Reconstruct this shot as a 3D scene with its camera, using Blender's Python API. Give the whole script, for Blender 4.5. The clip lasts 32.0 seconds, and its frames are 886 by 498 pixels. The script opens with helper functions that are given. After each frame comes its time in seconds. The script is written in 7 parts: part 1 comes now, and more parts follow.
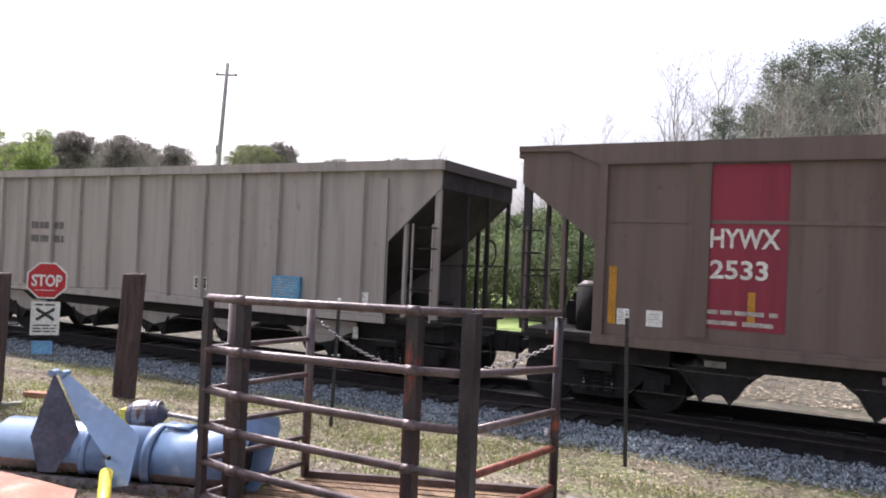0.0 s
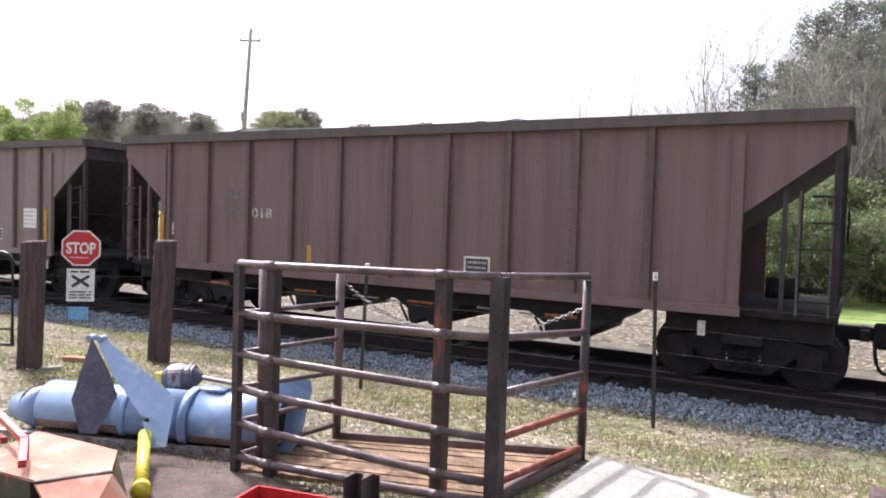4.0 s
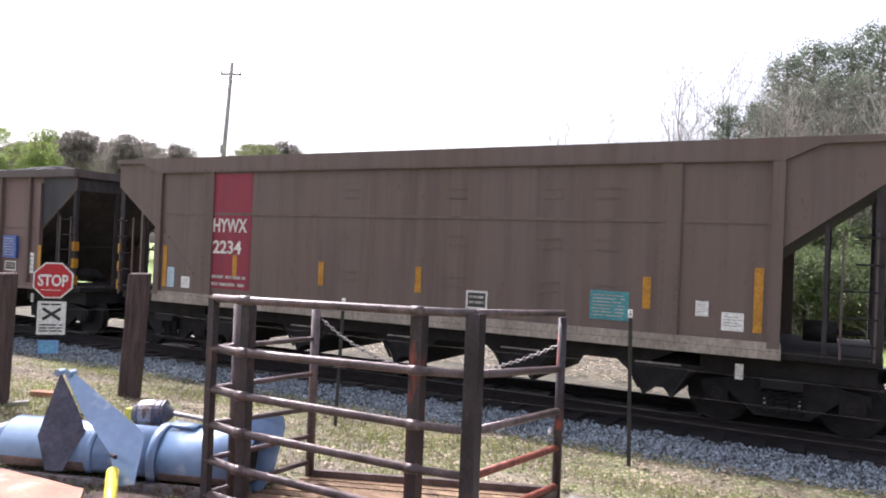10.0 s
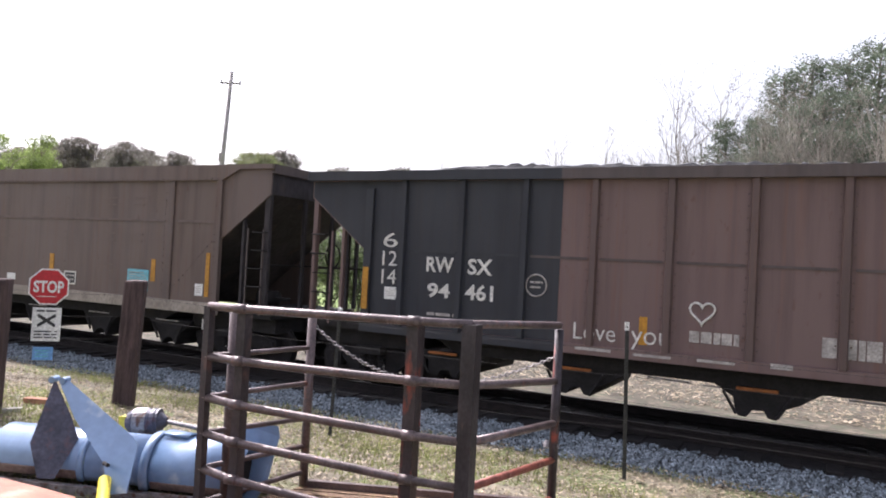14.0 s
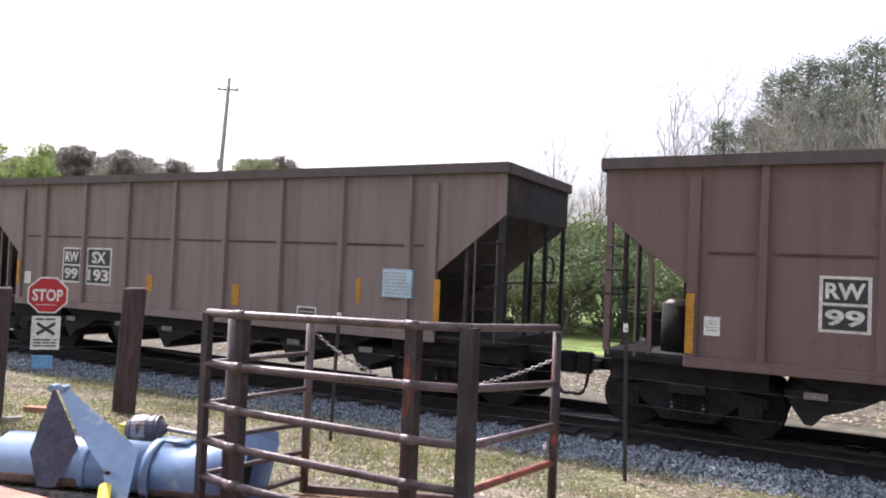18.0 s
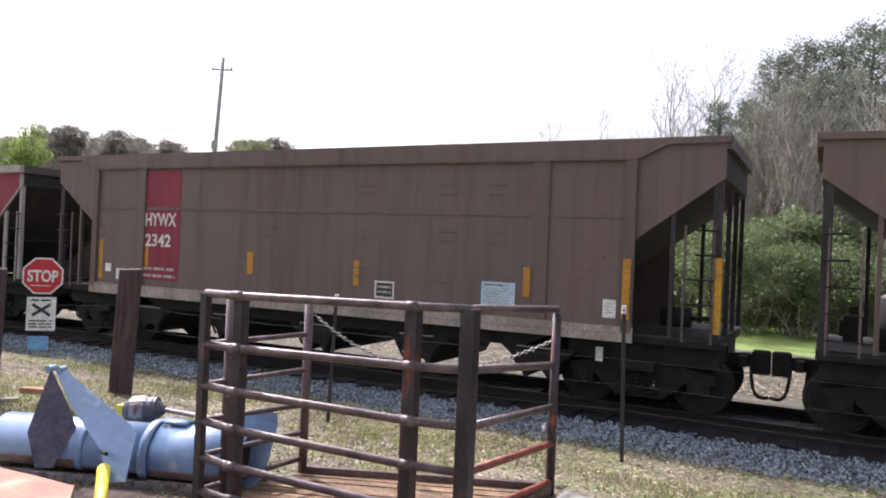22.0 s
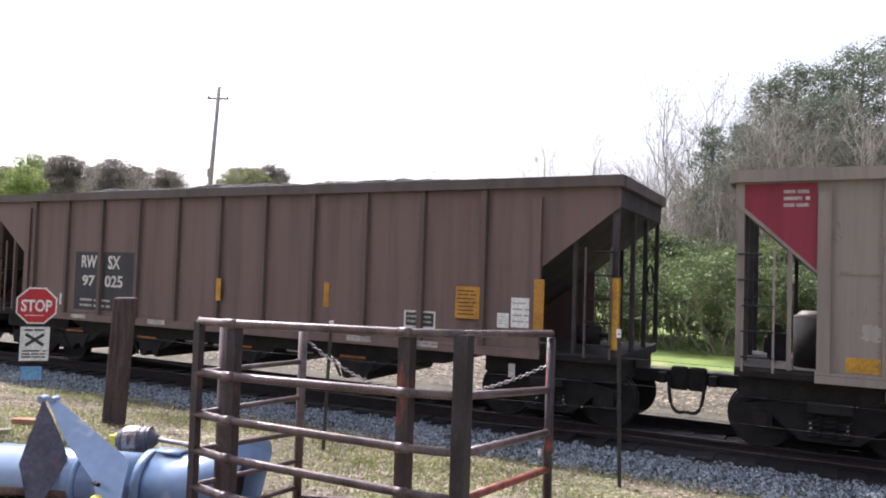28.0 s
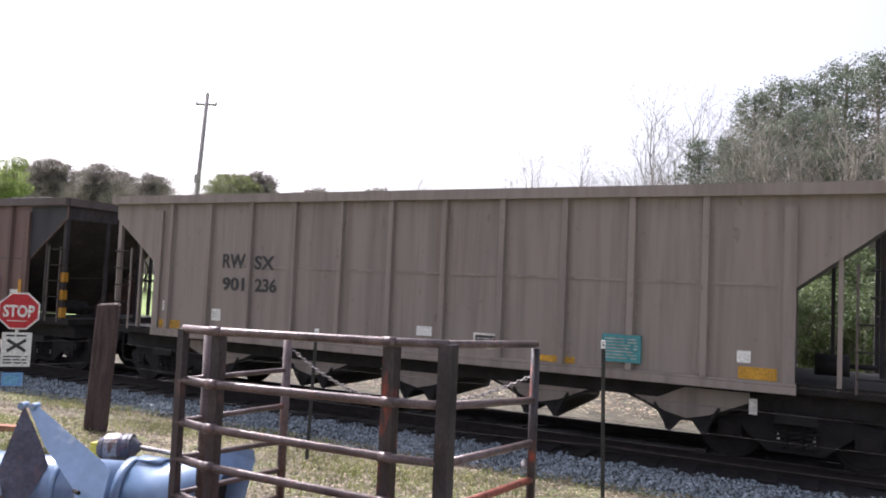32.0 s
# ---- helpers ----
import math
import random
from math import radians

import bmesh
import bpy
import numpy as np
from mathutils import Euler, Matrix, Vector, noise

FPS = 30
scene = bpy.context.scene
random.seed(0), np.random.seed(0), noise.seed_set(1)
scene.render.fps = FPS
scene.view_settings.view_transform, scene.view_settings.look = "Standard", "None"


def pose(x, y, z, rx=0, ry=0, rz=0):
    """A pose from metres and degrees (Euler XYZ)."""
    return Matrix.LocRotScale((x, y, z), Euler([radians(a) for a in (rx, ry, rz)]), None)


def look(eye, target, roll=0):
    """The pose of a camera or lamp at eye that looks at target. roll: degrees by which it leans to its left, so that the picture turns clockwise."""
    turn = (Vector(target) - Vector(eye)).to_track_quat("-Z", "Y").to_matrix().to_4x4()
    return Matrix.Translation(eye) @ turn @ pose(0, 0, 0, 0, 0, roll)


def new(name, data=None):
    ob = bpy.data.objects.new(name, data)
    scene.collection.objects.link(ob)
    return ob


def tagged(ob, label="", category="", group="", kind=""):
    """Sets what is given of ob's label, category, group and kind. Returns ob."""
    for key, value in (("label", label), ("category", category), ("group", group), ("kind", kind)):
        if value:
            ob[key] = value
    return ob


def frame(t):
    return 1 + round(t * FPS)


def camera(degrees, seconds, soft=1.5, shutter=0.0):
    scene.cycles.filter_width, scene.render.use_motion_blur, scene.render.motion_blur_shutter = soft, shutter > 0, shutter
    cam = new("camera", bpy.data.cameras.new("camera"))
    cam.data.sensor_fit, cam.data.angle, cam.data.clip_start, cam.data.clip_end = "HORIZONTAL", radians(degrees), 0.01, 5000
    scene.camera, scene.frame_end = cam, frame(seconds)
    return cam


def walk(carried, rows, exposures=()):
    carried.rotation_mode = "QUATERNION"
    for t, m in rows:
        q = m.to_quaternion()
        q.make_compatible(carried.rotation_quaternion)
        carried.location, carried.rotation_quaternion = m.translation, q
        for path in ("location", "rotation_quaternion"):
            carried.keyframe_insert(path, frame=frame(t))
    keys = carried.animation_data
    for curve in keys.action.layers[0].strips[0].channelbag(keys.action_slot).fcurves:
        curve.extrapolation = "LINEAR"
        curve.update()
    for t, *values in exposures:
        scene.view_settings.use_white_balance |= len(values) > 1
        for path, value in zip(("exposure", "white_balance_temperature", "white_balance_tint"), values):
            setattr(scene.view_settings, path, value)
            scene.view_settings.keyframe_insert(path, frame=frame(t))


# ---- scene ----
cam = camera(62.0, 32.0, soft=1.9)
# t, eye x y z, turn rx ry rz
PATH = [
    (0.0, -0.023, 0.007, 2.238, 90.45, -2.41, 27.75),
    (0.5, -0.031, 0.014, 2.246, 90.42, -1.64, 27.82),
    (1.0, -0.034, 0.004, 2.246, 90.42, -1.80, 28.20),
    (1.5, -0.031, 0.008, 2.245, 90.50, -2.16, 28.31),
    (2.0, -0.041, 0.009, 2.241, 90.63, -2.66, 28.39),
    (2.5, -0.036, 0.003, 2.241, 90.46, -1.96, 28.80),
    (3.0, -0.040, 0.003, 2.235, 89.94, -1.75, 29.82),
    (3.5, -0.042, -0.004, 2.233, 88.55, -1.90, 30.20),
    (5.5, -0.006, -0.002, 2.254, 86.73, -1.55, 27.59),
    (6.0, 0.020, -0.007, 2.251, 87.30, -0.99, 27.93),
    (6.5, 0.073, 0.017, 2.255, 88.75, -2.14, 29.13),
    (7.0, 0.044, 0.023, 2.243, 89.08, -2.89, 27.64),
    (7.5, 0.040, 0.015, 2.257, 89.22, -2.39, 25.58),
    (8.0, 0.025, 0.010, 2.260, 90.08, -2.31, 24.71),
    (8.5, 0.021, -0.002, 2.255, 90.49, -1.28, 26.73),
    (9.0, 0.004, -0.007, 2.252, 89.92, -1.82, 28.44),
    (9.5, -0.013, -0.011, 2.250, 90.05, -2.49, 28.73),
    (10.0, -0.007, -0.017, 2.253, 90.34, -2.38, 28.07),
    (10.5, -0.008, -0.017, 2.249, 90.60, -2.83, 27.93),
    (11.0, 0.001, -0.019, 2.247, 90.81, -2.64, 28.18),
    (11.5, 0.008, -0.024, 2.253, 90.91, -2.51, 28.32),
    (12.0, 0.008, -0.019, 2.254, 91.09, -2.24, 28.29),
    (12.5, 0.006, -0.013, 2.251, 90.87, -2.77, 27.95),
    (13.0, -0.008, -0.009, 2.255, 90.83, -3.02, 27.84),
    (13.5, 0.002, -0.015, 2.248, 91.08, -2.99, 27.66),
    (14.0, -0.007, -0.012, 2.250, 91.19, -3.01, 27.86),
    (14.5, 0.010, -0.009, 2.246, 91.16, -2.28, 28.04),
    (16.5, -0.002, -0.003, 2.243, 90.89, -2.35, 28.31),
    (17.0, 0.008, -0.005, 2.251, 90.80, -2.26, 27.93),
    (17.5, 0.011, -0.010, 2.249, 91.22, -2.51, 27.84),
    (18.0, 0.016, -0.015, 2.252, 91.48, -2.35, 27.84),
    (18.5, 0.021, -0.017, 2.253, 91.65, -2.22, 27.86),
    (19.0, 0.026, -0.012, 2.245, 91.60, -2.08, 27.82),
    (19.5, 0.029, -0.007, 2.246, 91.40, -2.15, 27.74),
    (20.0, 0.032, -0.007, 2.243, 91.35, -2.00, 27.18),
    (20.5, 0.026, -0.004, 2.241, 91.07, -1.94, 27.02),
    (21.0, 0.026, -0.006, 2.240, 90.93, -1.93, 26.85),
    (21.5, 0.019, -0.004, 2.241, 90.25, -2.39, 26.95),
    (22.0, -0.041, 0.002, 2.239, 90.12, -2.46, 27.43),
    (22.5, -0.057, 0.005, 2.245, 90.68, -2.98, 24.56),
    (23.0, -0.022, 0.014, 2.238, 91.22, -4.08, 23.13),
    (23.5, 0.008, 0.024, 2.247, 91.52, -3.91, 22.91),
    (24.0, -0.000, 0.011, 2.236, 91.79, -3.65, 23.25),
    (24.5, -0.021, 0.009, 2.233, 90.20, -3.67, 25.84),
    (26.5, 0.012, -0.019, 2.245, 91.51, -2.65, 25.69),
    (27.0, 0.023, -0.012, 2.241, 92.07, -2.24, 24.65),
    (27.5, -0.001, -0.006, 2.239, 92.12, -2.41, 25.45),
    (28.0, -0.006, -0.002, 2.242, 92.10, -1.88, 27.17),
    (28.5, -0.010, 0.003, 2.242, 92.10, -2.46, 27.47),
    (29.0, -0.007, -0.004, 2.242, 92.27, -2.60, 26.93),
    (29.5, -0.019, -0.005, 2.240, 92.46, -2.60, 27.91),
    (30.0, -0.016, -0.001, 2.241, 92.54, -2.81, 28.91),
    (30.5, -0.027, -0.004, 2.238, 91.99, -4.12, 27.44),
    (31.0, -0.012, -0.002, 2.251, 91.97, -3.86, 27.13),
    (31.5, 0.021, -0.004, 2.252, 92.85, -3.19, 25.96),
    (32.0, 0.018, -0.017, 2.252, 92.82, -2.48, 26.17),
]
# seconds, stops, kelvin, tint
EXPOSURES = [(t, s + 0.34, 6080, 20) for t, s in ((0, 0.20), (3, 0.22), (3.5, 0.38), (5.5, 0.75), (7, 0.62), (8.5, 0.55), (10, 0.45), (12, 0.35), (18, 0.35), (20, 0.35), (21.5, 0.25), (22.5, 0.26), (24, 0.34), (28, 0.29), (30, 0.22), (32, 0.2))]
walk(cam, [(t, pose(x, y, z, rx, ry, rz)) for t, x, y, z, rx, ry, rz in PATH], EXPOSURES)

# ---- light: hazy spring sun from behind the train, on the left ----
SUN_EL, SUN_DIR = 51.0, (-0.92, 0.39)
world = bpy.data.worlds.new("sky")
scene.world = world
world.use_nodes = True
wn = world.node_tree
sky = wn.nodes.new("ShaderNodeTexSky")
sky.sky_type, sky.sun_disc = "NISHITA", False
sky.sun_elevation = radians(SUN_EL)
sky.sun_rotation = math.atan2(SUN_DIR[0], SUN_DIR[1])
sky.dust_density, sky.air_density, sky.ozone_density = 7.0, 1.0, 0.6
wn.nodes["Background"].inputs[1].default_value = 0.20
haze = wn.nodes.new("ShaderNodeHueSaturation")
haze.inputs["Saturation"].default_value = 0.35
wn.links.new(sky.outputs[0], haze.inputs["Color"])
wn.links.new(haze.outputs[0], wn.nodes["Background"].inputs[0])
sun = new("sun", bpy.data.lights.new("sun", "SUN"))
sun.data.energy, sun.data.angle, sun.data.color = 3.6, radians(0.6), (1.0, 0.95, 0.87)
ce, se = math.cos(radians(SUN_EL)), math.sin(radians(SUN_EL))
sun.matrix_world = look((SUN_DIR[0] * ce * 50, SUN_DIR[1] * ce * 50, se * 50), (0, 0, 0))


# ---- materials ----
def mat(name, base, rough=0.75, metal=0.0, dark=0.55, light=1.25, scale=3.0, fine=40.0, bump=0.15, stretch=(1, 1, 1), spot=None, spot_at=0.62, per=0.0, island=0.0, tint=None, grain=0.6):
    """Base colour with coarse and fine variation, an optional second colour in spots, and fine relief."""
    m = bpy.data.materials.new(name)
    m.use_nodes = True
    nt = m.node_tree
    N, K = nt.nodes.new, nt.links.new
    bsdf = nt.nodes["Principled BSDF"]
    bsdf.inputs["Roughness"].default_value, bsdf.inputs["Metallic"].default_value = rough, metal
    co = N("ShaderNodeTexCoord")
    mp = N("ShaderNodeMapping")
    mp.inputs["Scale"].default_value = stretch
    K(co.outputs["Object"], mp.inputs[0])
    big, small = N("ShaderNodeTexNoise"), N("ShaderNodeTexNoise")
    big.inputs["Scale"].default_value, big.inputs["Detail"].default_value = scale, 5
    small.inputs["Scale"].default_value, small.inputs["Detail"].default_value = fine, 3
    K(mp.outputs[0], big.inputs["Vector"])
    K(mp.outputs[0], small.inputs["Vector"])
    ramp = N("ShaderNodeValToRGB")
    e = ramp.color_ramp.elements
    e[0].position, e[1].position = 0.3, 0.72
    e[0].color = (*[c * dark for c in base], 1)
    e[1].color = (*[min(1, c * light) for c in (tint or base)], 1)
    K(big.outputs["Fac"], ramp.inputs[0])
    mix = N("ShaderNodeMix")
    mix.data_type, mix.blend_type = "RGBA", "MULTIPLY"
    mix.inputs["Factor"].default_value = grain
    r2 = N("ShaderNodeValToRGB")
    r2.color_ramp.elements[0].color = (0.55, 0.55, 0.55, 1)
    r2.color_ramp.elements[1].color = (1.25, 1.25, 1.25, 1)
    r2.color_ramp.elements[0].position, r2.color_ramp.elements[1].position = 0.35, 0.7
    K(small.outputs["Fac"], r2.inputs[0])
    K(ramp.outputs[0], mix.inputs["A"])
    K(r2.outputs[0], mix.inputs["B"])
    col = mix.outputs["Result"]
    if spot:
        sp = N("ShaderNodeTexNoise")
        sp.inputs["Scale"].default_value, sp.inputs["Detail"].default_value = scale * 1.7, 6
        K(mp.outputs[0], sp.inputs["Vector"])
        r3 = N("ShaderNodeValToRGB")
        r3.color_ramp.elements[0].position, r3.color_ramp.elements[1].position = spot_at - 0.06, spot_at + 0.06
        K(sp.outputs["Fac"], r3.inputs[0])
        m2 = N("ShaderNodeMix")
        m2.data_type = "RGBA"
        m2.inputs["B"].default_value = (*spot, 1)
        K(r3.outputs[0], m2.inputs["Factor"])
        K(col, m2.inputs["A"])
        col = m2.outputs["Result"]
    if per or island:
        if per:
            rnd = N("ShaderNodeObjectInfo").outputs["Random"]
        else:
            rnd = N("ShaderNodeNewGeometry").outputs["Random Per Island"]
        mr = N("ShaderNodeMapRange")
        mr.inputs["To Min"].default_value, mr.inputs["To Max"].default_value = 1 - (per or island), 1 + (per or island)
        K(rnd, mr.inputs["Value"])
        m3 = N("ShaderNodeVectorMath")
        m3.operation = "SCALE"
        K(col, m3.inputs[0])
        K(mr.outputs[0], m3.inputs["Scale"])
        col = m3.outputs[0]
    K(col, bsdf.inputs["Base Color"])
    if bump:
        b = N("ShaderNodeBump")
        b.inputs["Strength"].default_value, b.inputs["Distance"].default_value = bump, 0.02
        K(small.outputs["Fac"], b.inputs["Height"])
        K(b.outputs[0], bsdf.inputs["Normal"])
    return m


def paint(name, base, rust, dust, rough=0.62):
    """Old car paint: soft patches, long vertical runs of dirt, flecks of rust and faint dust, other on every car."""
    m = bpy.data.materials.new(name)
    m.use_nodes = True
    nt = m.node_tree
    N, K = nt.nodes.new, nt.links.new
    bsdf = nt.nodes["Principled BSDF"]
    co, info, shift = N("ShaderNodeTexCoord"), N("ShaderNodeObjectInfo"), N("ShaderNodeVectorMath")
    shift.operation = "MULTIPLY_ADD"
    shift.inputs[1].default_value = (1, 1, 1)
    far = N("ShaderNodeMath")
    far.operation = "MULTIPLY"
    far.inputs[1].default_value = 60.0
    K(info.outputs["Random"], far.inputs[0])
    K(co.outputs["Object"], shift.inputs[0])
    K(far.outputs[0], shift.inputs[2])

    def cloud(stretch, scale, detail, lo, hi, rough_n=0.55):
        mp, n, r = N("ShaderNodeMapping"), N("ShaderNodeTexNoise"), N("ShaderNodeMapRange")
        mp.inputs["Scale"].default_value = stretch
        n.inputs["Scale"].default_value, n.inputs["Detail"].default_value, n.inputs["Roughness"].default_value = scale, detail, rough_n
        r.inputs["From Min"].default_value, r.inputs["From Max"].default_value = lo, hi
        K(shift.outputs[0], mp.inputs[0])
        K(mp.outputs[0], n.inputs["Vector"])
        K(n.outputs["Fac"], r.inputs["Value"])
        return r.outputs[0], n.outputs["Fac"]

    def blend(a, b, fac, most):
        x, f = N("ShaderNodeMix"), N("ShaderNodeMath")
        x.data_type = "RGBA"
        f.operation = "MULTIPLY"
        f.inputs[1].default_value = most
        K(fac, f.inputs[0])
        K(f.outputs[0], x.inputs["Factor"])
        for s, v in (("A", a), ("B", b)):
            if isinstance(v, tuple):
                x.inputs[s].default_value = (*v, 1)
            else:
                K(v, x.inputs[s])
        return x.outputs["Result"]

    patches, _ = cloud((1, 1, 0.7), 0.55, 4, 0.38, 0.66)
    runs, _ = cloud((2.4, 2.4, 0.16), 1.5, 5, 0.45, 0.72, 0.6)
    narrow, _ = cloud((7, 7, 0.22), 1.6, 4, 0.52, 0.74)
    flecks, _ = cloud((1, 1, 0.5), 7.0, 6, 0.62, 0.70, 0.7)
    _, grain = cloud((1, 1, 1), 30.0, 4, 0, 1)
    dark = tuple(c * 0.58 for c in base)
    col = blend(base, dust, patches, 0.55)
    col = blend(col, dark, runs, 0.68)
    col = blend(col, rust, narrow, 0.45)
    col = blend(col, tuple(c * 0.7 for c in rust), flecks, 0.6)
    K(col, bsdf.inputs["Base Color"])
    r = N("ShaderNodeMapRange")
    r.inputs["To Min"].default_value, r.inputs["To Max"].default_value = rough - 0.1, rough + 0.22
    K(patches, r.inputs["Value"])
    K(r.outputs[0], bsdf.inputs["Roughness"])
    b = N("ShaderNodeBump")
    b.inputs["Strength"].default_value, b.inputs["Distance"].default_value = 0.05, 0.02
    K(grain, b.inputs["Height"])
    K(b.outputs[0], bsdf.inputs["Normal"])
    return m


def leaf_mat(name, base, island=0.4):
    """Leaves and needles: a thin sheet that lets some light through."""
    m = mat(name, base, 0.6, 0, 0.7, 1.3, 0.6, 3.0, 0, island=island)
    m.node_tree.nodes["Principled BSDF"].inputs["Transmission Weight"].default_value = 0.0
    nt = m.node_tree
    tr, mx = nt.nodes.new("ShaderNodeBsdfTranslucent"), nt.nodes.new("ShaderNodeMixShader")
    src = nt.nodes["Principled BSDF"].inputs["Base Color"].links[0].from_socket
    nt.links.new(src, tr.inputs[0])
    mx.inputs[0].default_value = 0.4
    nt.links.new(nt.nodes["Principled BSDF"].outputs[0], mx.inputs[1])
    nt.links.new(tr.outputs[0], mx.inputs[2])
    nt.links.new(mx.outputs[0], nt.nodes["Material Output"].inputs[0])
    return m


